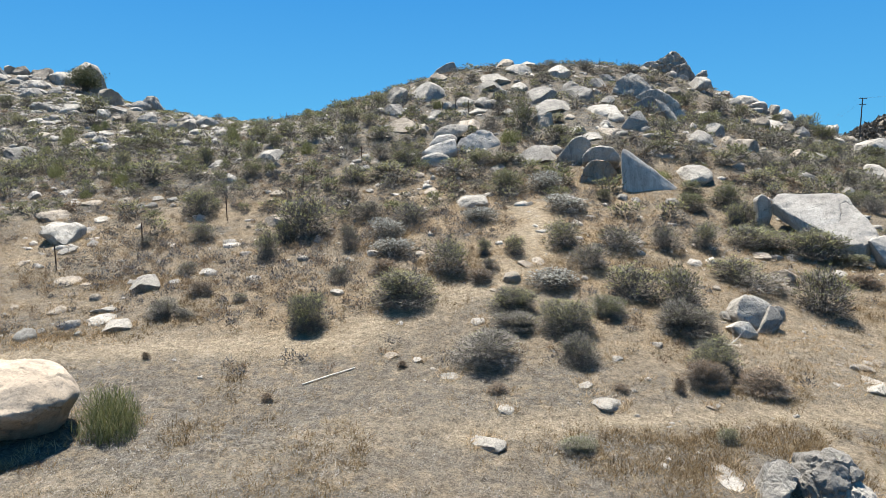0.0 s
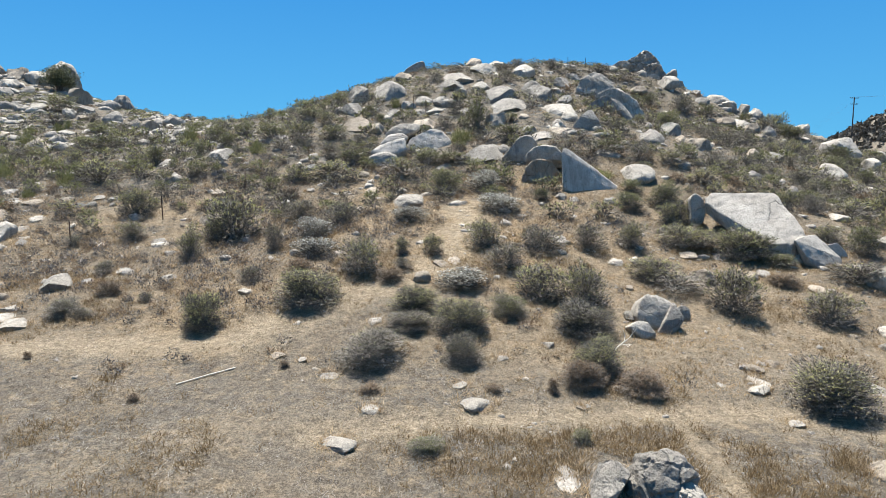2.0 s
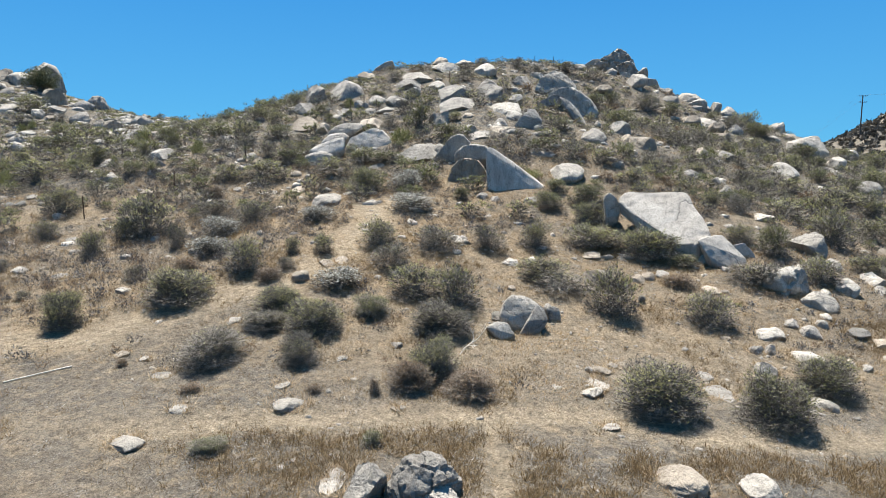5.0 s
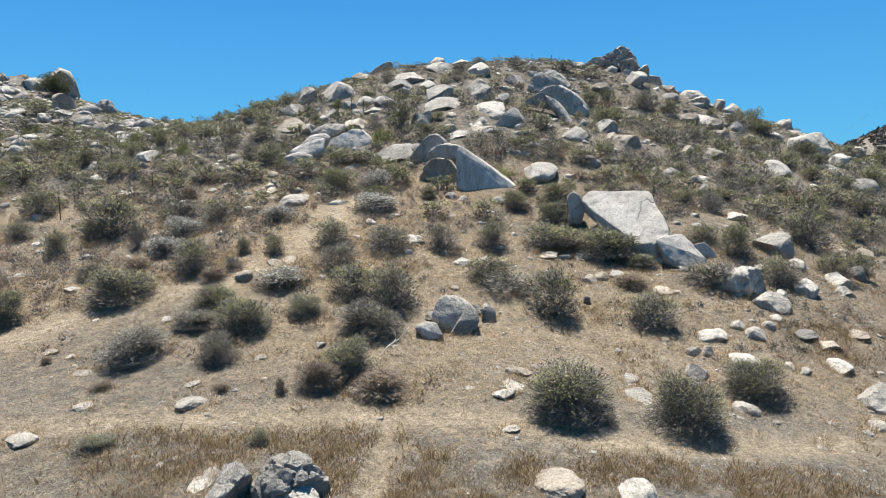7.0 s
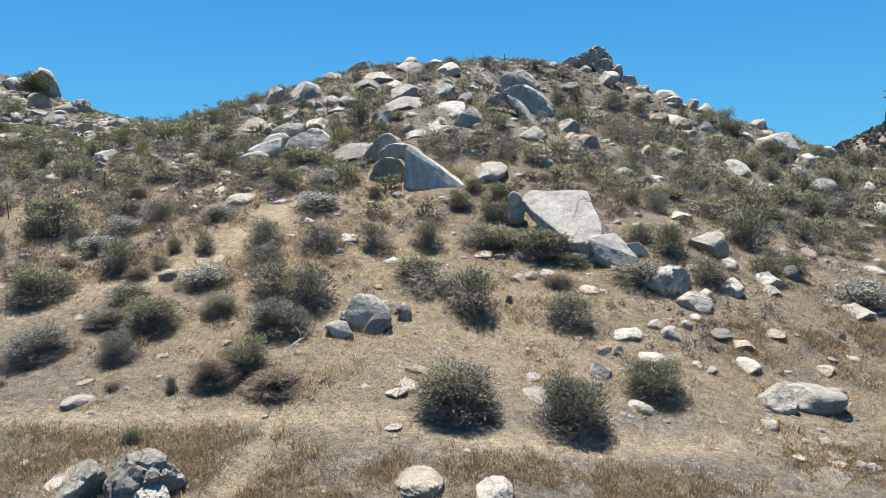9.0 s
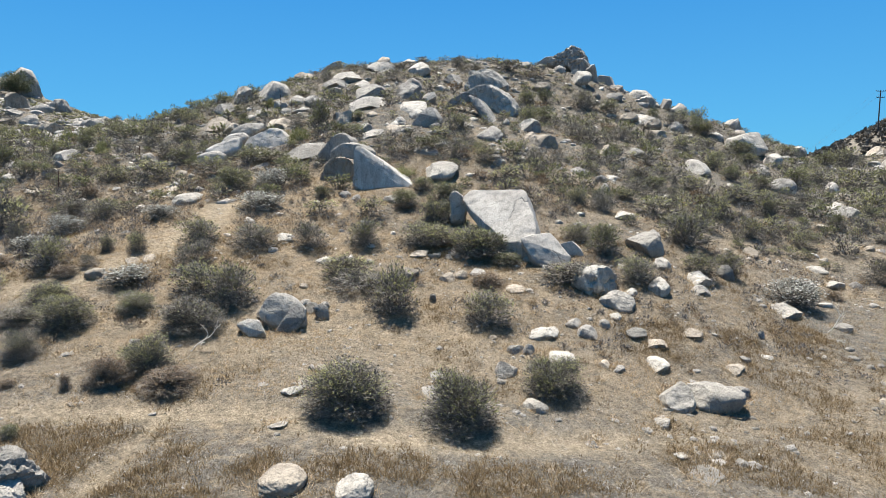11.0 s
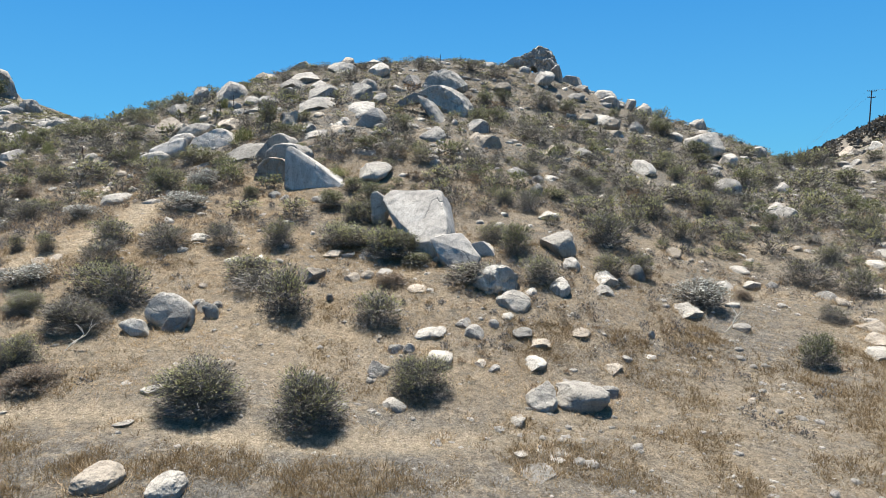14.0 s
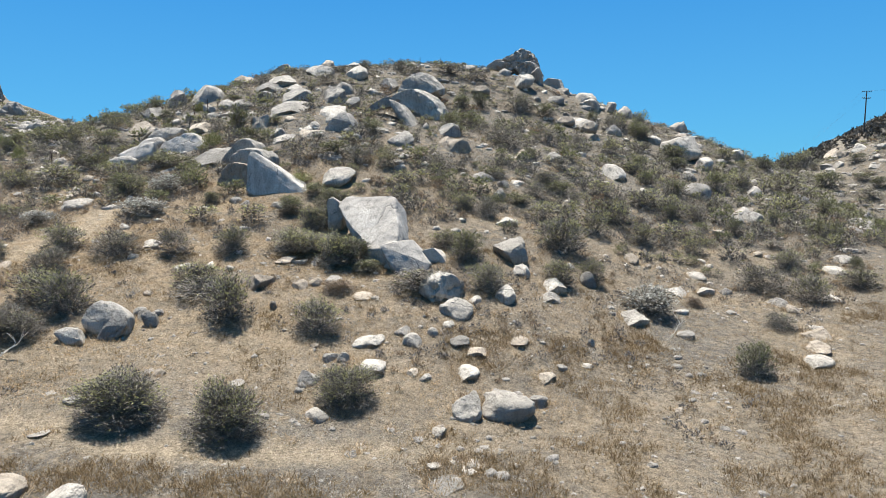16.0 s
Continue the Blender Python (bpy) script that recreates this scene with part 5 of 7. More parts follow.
def shrub_forms(seed, kind, level):
    """Branches and leaves of one shrub, one unit wide and high. kind: how it is dressed; level: how finely it is built."""
    rng = np.random.default_rng(seed)
    ns, nt_, nl, k = DETAIL[level]
    c, rad = clumps(rng, 9 + seed % 5, 0.9 if kind in "wd" else 1.0)
    own = rng.choice(len(c), nt_, p=rad ** 2 / (rad ** 2).sum())
    d = rng.normal(0, 1, (nt_, 3)) + np.array([0, 0, 0.35])
    d /= np.linalg.norm(d, axis=1, keepdims=True)
    mid = c[own] + d * (rad[own] * rng.uniform(0.12, 1.0, nt_) ** 0.45)[:, None]
    mid[:, 2] = np.where(mid[:, 2] < 0.02, rng.uniform(0.02, 0.16, nt_), mid[:, 2])
    foot = rng.uniform(0, 1, nt_) < 0.24
    fa, fr = rng.uniform(0, 2 * np.pi, nt_), rng.uniform(0.18, 0.46, nt_)
    skirt = np.stack([fr * np.cos(fa), fr * np.sin(fa), rng.uniform(0.0, 0.26, nt_) * (1.25 - fr)], 1)
    mid = np.where(foot[:, None], skirt, mid)
    rise = mid - np.array([0, 0, -0.12])
    rise /= np.linalg.norm(rise, axis=1, keepdims=True)
    dirn = 0.55 * d + 0.75 * rise + rng.normal(0, 0.36, (nt_, 3))
    dirn /= np.linalg.norm(dirn, axis=1, keepdims=True)
    ln = rng.uniform(0.05, 0.13, (nt_, 1))
    at, end = mid - dirn * ln * 0.6, mid + dirn * ln * 0.55
    ends = mid[rng.integers(0, nt_, ns)]
    base = np.stack([rng.normal(0, 0.09, ns), rng.normal(0, 0.09, ns), np.full(ns, -0.06)], 1)
    ctrl = ends * np.array([0.55, 0.55, 0.45]) + rng.normal(0, 0.03, (ns, 3))
    ts = np.linspace(0, 1, 5)
    chunks = []
    for i in range(4):
        p, q = bezier(base, ctrl, ends, np.full(ns, ts[i])), bezier(base, ctrl, ends, np.full(ns, ts[i + 1]))
        chunks.append(as_triangles(*ribbons(p, q, 0.006 * (1 - 0.75 * ts[i]) * k, 0.006 * (1 - 0.75 * ts[i + 1]) * k, np.array([0.3, 0.9, 0.1]))))
    away = 0.7 * d + 0.6 * rise + np.array([0, 0, 0.25])
    chunks.append(triangles(at, end, 0.0036 * k, rng, away))
    lo, hi = GREENNESS[kind]
    green = rng.uniform(lo, hi, len(c))
    pick = rng.integers(0, nt_, nl)
    f = rng.uniform(0.35, 1.1, (nl, 1))
    p = at[pick] * (1 - f) + end[pick] * f + rng.normal(0, 0.007, (nl, 3))
    ld = dirn[pick] + rng.normal(0, 0.55, (nl, 3)) + np.array([0, 0, 0.3])
    ld /= np.linalg.norm(ld, axis=1, keepdims=True)
    size = rng.uniform(0.6, 1.3, (nl, 1)) * k
    long_, wide = {"m": (0.034, 0.0060), "g": (0.034, 0.0044), "o": (0.034, 0.0066), "w": (0.026, 0.0105), "d": (0.028, 0.0066)}[kind]
    lv, _ = triangles(p, p + ld * long_ * size, wide * size, rng, away[pick])
    lv = lv.reshape(-1, 3, 3)
    # low and inner leaves get the dry tone, which also paints the crown's inner shade
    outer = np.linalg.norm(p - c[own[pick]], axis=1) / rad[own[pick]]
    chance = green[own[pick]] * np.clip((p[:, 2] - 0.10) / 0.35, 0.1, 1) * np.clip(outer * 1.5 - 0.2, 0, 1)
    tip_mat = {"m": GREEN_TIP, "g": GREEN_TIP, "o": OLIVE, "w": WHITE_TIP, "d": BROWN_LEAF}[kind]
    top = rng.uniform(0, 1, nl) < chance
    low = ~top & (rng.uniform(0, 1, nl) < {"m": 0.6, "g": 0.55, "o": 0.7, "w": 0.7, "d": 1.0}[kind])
    out = [("branchwork", *join(chunks), TWIG, "thin grey woody branches")]
    for sel, mat, name, lab in ((low, BROWN_LEAF if kind == "d" else SHADED_DRY_LEAF, "dry_foliage", "dull grey-brown dry leaves"), (top, tip_mat, "crown_foliage", "pale woolly leaves" if kind == "w" else "green leafy shoots")):
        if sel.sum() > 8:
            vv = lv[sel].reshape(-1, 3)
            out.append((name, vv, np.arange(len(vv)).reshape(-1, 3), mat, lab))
    return out


def shrub_meshes(seed, kind, level):
    return [(name, mesh_from(name, v, f, mat), lab) for name, v, f, mat, lab in shrub_forms(seed, kind, level)]


def spike_meshes(seed, level):
    """A broom-like clump: very many fine upright green stems from one base."""
    rng = np.random.default_rng(seed)
    n = (2200, 1200, 650)[level]
    k = (1.0, 1.5, 2.2)[level]
    tips = crown(rng, n, -0.05, 3, 0.10) * (rng.uniform(0.25, 1, (n, 1)) ** 0.35)
    lean = tips * np.array([0.6, 0.6, 0.0]) + np.array([0, 0, 1.0]) + rng.normal(0, 0.25, (n, 3))
    lean /= np.linalg.norm(lean, axis=1, keepdims=True)
    root = tips - lean * rng.uniform(0.12, 0.30, (n, 1))
    stem = rng.integers(0, n, n // 8)
    base = np.stack([rng.normal(0, 0.07, len(stem)), rng.normal(0, 0.07, len(stem)), np.full(len(stem), -0.05)], 1)
    chunks = [triangles(root, tips, 0.0058 * k, rng, tips * np.array([2, 2, 0]) + np.array([0, 0, 0.5])), triangles(base, root[stem], 0.0045 * k, rng)]
    return [("leafage", mesh_from("leafage", *join(chunks), BLADE), "fine upright green stems")]


SHRUB_WORDS = {
    "m": "grey twiggy shrub with grey-green crown",
    "g": "nearly leafless grey twiggy shrub",
    "o": "olive-green leafy shrub",
    "w": "low shrub with whitish woolly tips",
    "d": "low brown dried-out shrub",
    "y": "upright green broom-like shrub of fine stems",
}
SHRUBS = {}
for kind in "mgowdy":
    for level in range(3):
        sets = []
        for i in range((4, 5, 4)[level]):
            seed = 100 + i * 17 + ord(kind) * 3 + level * 7
            sets.append(spike_meshes(seed, level) if kind == "y" else shrub_meshes(seed, kind, level))
        SHRUBS[kind, level] = sets
shrub_count = [0]
SHRUB_PLACES = []


def shrub(x, y, w, h, kind):
    """One shrub: its place, width, height and dress."""
    i = shrub_count[0] = shrub_count[0] + 1
    level = 0 if y < 25 and w > 0.8 else 1 if y < 40 else 2
    SHRUB_PLACES.append((x, y, w))
    root = new("shrub")
    root.matrix_world = pose(x, y, on_ground(x, y) - 0.03, 0, 0, i * 97 % 360) @ Matrix.Diagonal((w * (1.06 if y < 24 else 1.17), w * 1.1, h * (1.02 if y < 24 else 1.08), 1))
    sets = SHRUBS[kind, level]
    for name, me, lab in sets[i * 5 % len(sets)]:
        tagged(part(name, me, root, lab), kind="stuff")
    where = "on the bare flat" if y < 22 else "on the dry slope" if y < 45 else "high among boulders"
    return tagged(root, f"{SHRUB_WORDS[kind]} {where}", "shrub", "shrubs on the hillside")


shrub(-49.75, 76.04, 1.93, 1.64, "o")
shrub(-46.23, 73.75, 1.56, 1.54, "g")
shrub(-38.37, 73.38, 3.70, 2.10, "o")
shrub(-35.12, 66.45, 2.81, 1.57, "g")
shrub(-35.37, 62.38, 1.17, 0.98, "y")
shrub(-33.17, 58.53, 1.74, 1.08, "y")
shrub(-32.87, 54.59, 1.17, 0.77, "y")
shrub(-42.67, 66.76, 1.70, 0.81, "o")
shrub(-30.19, 52.11, 1.78, 1.18, "g")
shrub(-27.53, 46.78, 1.32, 1.16, "y")
shrub(-29.83, 45.72, 2.15, 1.56, "m")
shrub(-22.02, 44.84, 1.31, 1.13, "y")
shrub(-19.86, 44.98, 2.87, 1.66, "m")
shrub(-24.67, 50.62, 1.51, 1.43, "m")
shrub(-26.97, 51.27, 1.53, 0.66, "y")
shrub(-25.08, 56.89, 2.89, 1.33, "o")
shrub(-27.54, 57.19, 2.19, 1.28, "o")
shrub(-18.96, 48.81, 1.87, 1.53, "m")
shrub(-17.44, 48.39, 1.65, 1.60, "o")
shrub(-21.64, 57.87, 1.23, 0.72, "o")
shrub(-23.13, 59.50, 1.52, 0.73, "g")
shrub(-18.18, 57.12, 1.70, 1.32, "y")
shrub(-14.76, 49.96, 1.28, 1.24, "o")
shrub(-15.54, 47.02, 0.81, 0.79, "y")
shrub(-13.13, 44.61, 1.71, 1.20, "o")
shrub(-14.33, 38.25, 2.13, 1.84, "m")
shrub(-15.35, 55.31, 1.88, 1.36, "o")
shrub(-13.21, 55.73, 1.61, 1.38, "o")
shrub(-31.51, 81.45, 1.66, 0.79, "g")
shrub(-27.46, 80.77, 1.44, 0.92, "g")
shrub(-21.45, 78.89, 1.41, 0.85, "g")
shrub(-13.27, 51.75, 1.32, 1.28, "o")
shrub(-11.42, 48.46, 1.20, 0.98, "g")
shrub(-23.05, 42.19, 0.91, 0.58, "y")
shrub(-22.05, 43.12, 0.93, 0.63, "d")
shrub(-12.74, 34.46, 1.49, 1.12, "m")
shrub(-8.92, 38.21, 0.99, 1.09, "g")
shrub(-33.60, 70.47, 1.79, 1.16, "g")
shrub(-29.41, 63.50, 1.89, 1.30, "o")
shrub(-27.91, 65.45, 1.67, 1.08, "g")
shrub(-33.80, 64.42, 1.10, 0.91, "y")
shrub(-33.48, 65.61, 0.95, 0.99, "y")
shrub(-9.91, 52.86, 3.12, 1.45, "o")
shrub(-7.53, 51.28, 2.39, 1.92, "m")
shrub(-7.90, 58.22, 2.46, 1.27, "o")
shrub(-5.97, 55.30, 1.64, 1.36, "m")
shrub(-5.98, 62.16, 2.20, 1.43, "o")
shrub(-8.46, 49.57, 2.10, 0.87, "g")
shrub(-6.65, 49.59, 1.48, 1.00, "g")
shrub(-4.82, 51.60, 2.18, 1.20, "o")
shrub(-4.44, 47.38, 2.01, 1.29, "g")
shrub(-10.05, 48.78, 1.16, 0.99, "y")
shrub(-2.89, 50.76, 1.51, 0.79, "g")
shrub(-2.65, 46.36, 2.17, 1.25, "o")
shrub(-3.73, 43.70, 3.32, 1.20, "m")
shrub(-5.88, 42.81, 1.83, 1.34, "m")
shrub(0.98, 43.62, 2.95, 1.31, "m")
shrub(2.60, 45.81, 2.33, 1.03, "o")
shrub(4.34, 45.44, 2.69, 0.81, "o")
shrub(3.85, 39.20, 2.50, 1.74, "o")
shrub(6.01, 39.46, 2.02, 1.43, "w")
shrub(6.66, 35.52, 2.42, 1.11, "w")
shrub(-5.68, 39.99, 1.37, 0.75, "d")
shrub(-4.39, 36.33, 2.18, 1.14, "g")
shrub(-1.78, 34.74, 2.08, 1.41, "g")
shrub(-2.87, 33.22, 1.99, 1.20, "w")
shrub(2.03, 34.05, 1.89, 0.86, "w")
shrub(-2.65, 57.68, 1.46, 0.90, "o")
shrub(-0.45, 59.27, 1.00, 0.95, "y")
shrub(4.65, 55.41, 1.64, 1.32, "g")
shrub(6.18, 51.25, 2.17, 2.21, "o")
shrub(3.88, 52.81, 1.79, 1.14, "g")
shrub(5.12, 49.42, 2.09, 1.10, "y")
shrub(8.39, 48.12, 1.84, 1.29, "o")
shrub(8.89, 51.83, 1.32, 0.78, "o")
shrub(-1.61, 55.64, 0.94, 0.70, "o")
shrub(1.75, 61.57, 1.82, 0.57, "o")
shrub(2.87, 66.43, 1.68, 1.09, "g")
shrub(4.93, 69.78, 2.05, 0.70, "g")
shrub(9.91, 70.60, 2.37, 0.86, "g")
shrub(11.87, 73.55, 2.10, 1.17, "g")
shrub(15.61, 73.89, 1.74, 1.29, "g")
shrub(9.75, 65.38, 2.20, 1.28, "g")
shrub(-2.08, 67.33, 1.42, 0.81, "g")
shrub(0.92, 41.01, 1.40, 0.66, "d")
shrub(17.42, 72.59, 2.74, 1.24, "g")
shrub(20.99, 74.94, 3.14, 1.30, "g")
shrub(24.10, 74.67, 3.13, 1.34, "g")
shrub(24.72, 67.52, 1.60, 1.87, "o")
shrub(22.27, 55.77, 2.22, 1.68, "o")
shrub(28.38, 69.25, 2.92, 1.93, "g")
shrub(31.20, 69.54, 2.35, 1.71, "o")
shrub(17.07, 50.11, 1.49, 1.25, "o")
shrub(14.90, 45.55, 2.70, 1.14, "o")
shrub(16.86, 44.46, 1.89, 1.37, "g")
shrub(18.78, 44.47, 1.89, 1.21, "m")
shrub(26.53, 58.98, 2.00, 0.76, "g")
shrub(27.20, 54.62, 3.23, 1.47, "g")
shrub(39.18, 72.66, 2.46, 1.96, "m")
shrub(40.98, 72.50, 1.85, 1.57, "o")
shrub(41.32, 70.88, 1.81, 1.53, "o")
shrub(22.24, 45.25, 1.93, 1.30, "g")
shrub(20.25, 42.00, 2.33, 1.11, "m")
shrub(25.62, 46.39, 1.98, 0.99, "m")
shrub(40.51, 66.65, 1.99, 1.16, "g")
shrub(38.34, 58.24, 1.89, 1.46, "o")
shrub(31.13, 51.96, 1.77, 1.12, "g")
shrub(29.94, 48.13, 2.06, 1.02, "g")
shrub(28.67, 44.75, 1.92, 1.14, "g")
shrub(15.19, 40.07, 1.54, 0.92, "o")
shrub(14.39, 37.83, 1.78, 1.01, "o")
shrub(16.75, 38.55, 2.31, 1.30, "o")
shrub(16.87, 36.18, 1.86, 1.30, "m")
shrub(13.78, 41.94, 1.79, 0.54, "y")
shrub(14.28, 37.31, 0.96, 0.41, "d")
shrub(9.43, 38.43, 1.16, 0.79, "o")
shrub(25.49, 38.64, 1.59, 1.33, "g")
shrub(24.03, 43.09, 1.48, 0.72, "g")
shrub(-10.38, 23.72, 1.45, 0.86, "g")
shrub(-11.56, 29.01, 1.01, 0.71, "g")
shrub(-15.44, 33.60, 1.02, 0.68, "g")
shrub(-8.14, 33.75, 1.31, 1.39, "m")
shrub(-8.49, 31.16, 1.21, 1.59, "m")
shrub(-9.91, 26.19, 1.14, 0.61, "d")
shrub(-8.06, 25.43, 0.67, 0.40, "g")
shrub(-9.62, 23.66, 1.04, 0.47, "g")
shrub(-4.83, 22.79, 1.59, 1.60, "m")
shrub(-7.32, 34.40, 2.93, 2.49, "m")
shrub(-4.57, 31.91, 1.10, 1.49, "g")
shrub(-2.15, 30.20, 2.20, 1.03, "w")
shrub(0.20, 27.38, 2.00, 1.63, "m")
shrub(1.87, 29.13, 0.63, 0.86, "m")
shrub(3.22, 29.23, 1.01, 1.03, "m")
shrub(-1.46, 24.79, 2.66, 1.48, "m")
shrub(-4.48, 27.29, 1.07, 0.76, "g")
shrub(-2.55, 27.90, 1.45, 0.73, "d")
shrub(2.01, 27.47, 0.84, 0.64, "g")
shrub(1.54, 26.61, 1.38, 0.55, "d")
shrub(4.38, 26.20, 1.99, 0.83, "w")
shrub(5.62, 30.52, 2.09, 1.44, "m")
shrub(2.56, 23.89, 1.86, 1.06, "m")
shrub(1.35, 20.51, 2.40, 1.17, "g")
shrub(4.29, 22.34, 2.13, 1.35, "m")
shrub(4.32, 20.06, 1.41, 1.03, "g")
shrub(2.58, 22.62, 1.87, 0.70, "g")
shrub(6.33, 28.19, 1.94, 1.20, "g")
shrub(8.24, 30.32, 2.34, 1.29, "g")
shrub(10.72, 31.15, 1.75, 1.40, "g")
shrub(13.03, 32.35, 1.67, 1.46, "m")
shrub(7.62, 25.73, 2.22, 1.49, "m")
shrub(9.22, 25.08, 2.17, 1.82, "m")
shrub(8.68, 22.80, 2.46, 1.19, "g")
shrub(6.17, 23.74, 1.55, 0.91, "o")
shrub(12.99, 28.63, 2.22, 1.10, "m")
shrub(16.77, 33.62, 2.59, 1.11, "m")
shrub(18.86, 32.36, 2.78, 1.45, "o")
shrub(15.39, 25.91, 2.25, 2.02, "m")
shrub(8.51, 19.98, 1.75, 1.25, "m")
shrub(7.87, 19.01, 1.51, 0.89, "d")
shrub(9.61, 19.07, 1.84, 0.77, "d")
shrub(19.99, 31.43, 1.63, 0.56, "o")
shrub(13.61, 27.77, 2.86, 0.86, "g")
shrub(19.14, 29.16, 1.52, 0.64, "d")
shrub(-8.31, 15.68, 1.63, 1.37, "y")
shrub(7.17, 15.70, 0.63, 0.45, "o")
shrub(6.90, 18.36, 0.41, 0.56, "d")
shrub(1.62, 18.29, 0.73, 0.34, "d")
shrub(5.16, 18.32, 0.57, 0.28, "d")
shrub(-1.30, 19.97, 0.39, 0.31, "d")
shrub(-9.39, 20.04, 0.32, 0.31, "d")
shrub(3.29, 15.18, 1.02, 0.38, "o")
shrub(-4.93, 17.61, 0.39, 0.30, "d")
shrub(15.15, 18.70, 2.64, 1.61, "m")
shrub(18.33, 18.42, 2.29, 1.72, "m")
shrub(21.29, 21.00, 2.17, 1.36, "m")
shrub(19.17, 25.48, 1.91, 1.44, "m")
shrub(25.70, 29.98, 2.09, 1.31, "m")
shrub(23.55, 33.79, 1.54, 1.03, "m")
shrub(24.66, 32.44, 1.87, 1.61, "o")
shrub(29.59, 36.00, 2.64, 2.01, "m")
shrub(29.05, 31.96, 1.83, 1.25, "m")
shrub(22.86, 29.68, 3.15, 0.95, "g")
shrub(15.63, 33.31, 2.11, 1.38, "m")
shrub(16.06, 35.81, 1.22, 1.44, "m")
shrub(18.29, 32.22, 2.17, 1.72, "m")
shrub(31.94, 40.75, 2.01, 1.62, "m")
shrub(34.19, 44.65, 1.18, 1.23, "m")
shrub(35.12, 41.87, 1.89, 1.48, "m")
shrub(30.68, 33.01, 1.36, 1.33, "m")
shrub(38.04, 41.38, 1.52, 1.21, "m")
shrub(32.94, 31.24, 2.42, 1.40, "w")
shrub(39.95, 35.77, 2.88, 1.60, "g")
shrub(42.38, 38.73, 1.73, 1.20, "m")
shrub(41.42, 33.74, 1.90, 1.58, "m")
shrub(35.78, 25.86, 1.47, 1.43, "o")
shrub(41.31, 44.14, 1.26, 1.22, "o")
shrub(44.99, 47.20, 0.96, 1.18, "m")
shrub(46.90, 44.79, 1.38, 1.47, "m")
shrub(38.56, 30.34, 1.48, 0.79, "g")
shrub(42.92, 42.00, 1.53, 0.61, "g")
shrub(37.85, 45.59, 0.75, 1.33, "m")
shrub(39.64, 46.33, 1.33, 1.11, "g")
shrub(35.57, 32.82, 0.94, 0.51, "d")
shrub(47.15, 43.77, 1.41, 1.93, "m")
shrub(54.49, 56.51, 1.37, 0.98, "m")
shrub(44.61, 35.32, 1.98, 1.05, "m")
shrub(45.82, 38.21, 0.93, 0.76, "o")
shrub(22.84, 66.56, 1.93, 1.58, "o")
shrub(23.54, 59.41, 2.46, 1.45, "o")
shrub(29.24, 70.33, 2.32, 1.86, "g")
shrub(42.13, 76.04, 2.18, 2.04, "m")
shrub(40.81, 71.10, 2.04, 1.69, "o")
shrub(31.73, 56.27, 1.16, 1.18, "m")
shrub(33.38, 60.26, 1.24, 1.28, "g")
shrub(38.03, 70.95, 2.33, 1.65, "g")
shrub(36.28, 71.95, 1.48, 1.45, "o")
shrub(30.48, 59.62, 2.45, 1.45, "g")
shrub(26.02, 55.95, 2.31, 1.11, "g")
shrub(29.48, 47.65, 1.77, 1.10, "g")
shrub(26.41, 47.27, 1.18, 0.59, "g")
shrub(30.38, 46.66, 1.73, 1.08, "o")
shrub(33.51, 48.87, 2.01, 1.30, "m")
shrub(36.77, 48.21, 2.75, 1.42, "m")
shrub(33.71, 43.68, 1.97, 1.89, "m")
shrub(31.32, 45.62, 1.13, 0.92, "g")
shrub(39.64, 51.71, 1.69, 1.23, "o")
shrub(38.11, 46.57, 2.28, 1.61, "m")
shrub(37.72, 53.02, 1.52, 1.28, "o")
shrub(43.03, 65.65, 2.68, 1.80, "o")
shrub(42.41, 62.28, 2.04, 1.25, "o")
shrub(36.64, 61.91, 2.28, 1.51, "m")
shrub(37.26, 55.59, 1.82, 1.34, "m")
shrub(28.66, 52.94, 1.31, 0.86, "o")
shrub(24.20, 39.16, 1.31, 1.09, "m")
shrub(25.84, 40.54, 1.35, 0.96, "o")
shrub(27.79, 42.63, 1.76, 0.79, "m")
shrub(28.86, 40.23, 2.64, 1.34, "m")
shrub(44.09, 56.47, 2.30, 1.82, "o")
shrub(47.64, 61.05, 2.23, 1.47, "m")
shrub(49.20, 69.92, 2.27, 1.39, "o")
shrub(41.44, 48.79, 1.59, 1.16, "g")
shrub(23.71, 45.85, 1.15, 0.93, "g")
shrub(54.15, 72.49, 2.35, 1.51, "o")
shrub(65.01, 92.61, 3.01, 3.26, "m")
shrub(68.35, 94.66, 3.45, 2.99, "m")
shrub(52.49, 62.97, 4.05, 2.23, "m")
shrub(46.77, 59.59, 2.90, 1.40, "m")
shrub(47.30, 51.15, 2.89, 2.04, "m")
shrub(64.21, 79.39, 3.21, 2.24, "o")
shrub(72.02, 88.71, 2.15, 1.38, "o")
shrub(69.69, 82.50, 2.33, 0.97, "o")
shrub(53.56, 57.85, 1.87, 1.36, "o")
shrub(66.98, 76.36, 3.08, 1.44, "g")
shrub(69.66, 79.30, 1.79, 1.54, "o")
shrub(68.43, 92.03, 1.50, 1.58, "g")


# ---------------------------------------------------------------- fence posts, pole, wires, stick
def box_bm(bm, m, sx, sy, sz):
    r = bmesh.ops.create_cube(bm, size=1, matrix=m @ Matrix.Diagonal((sx, sy, sz, 1)))
    return r["verts"]


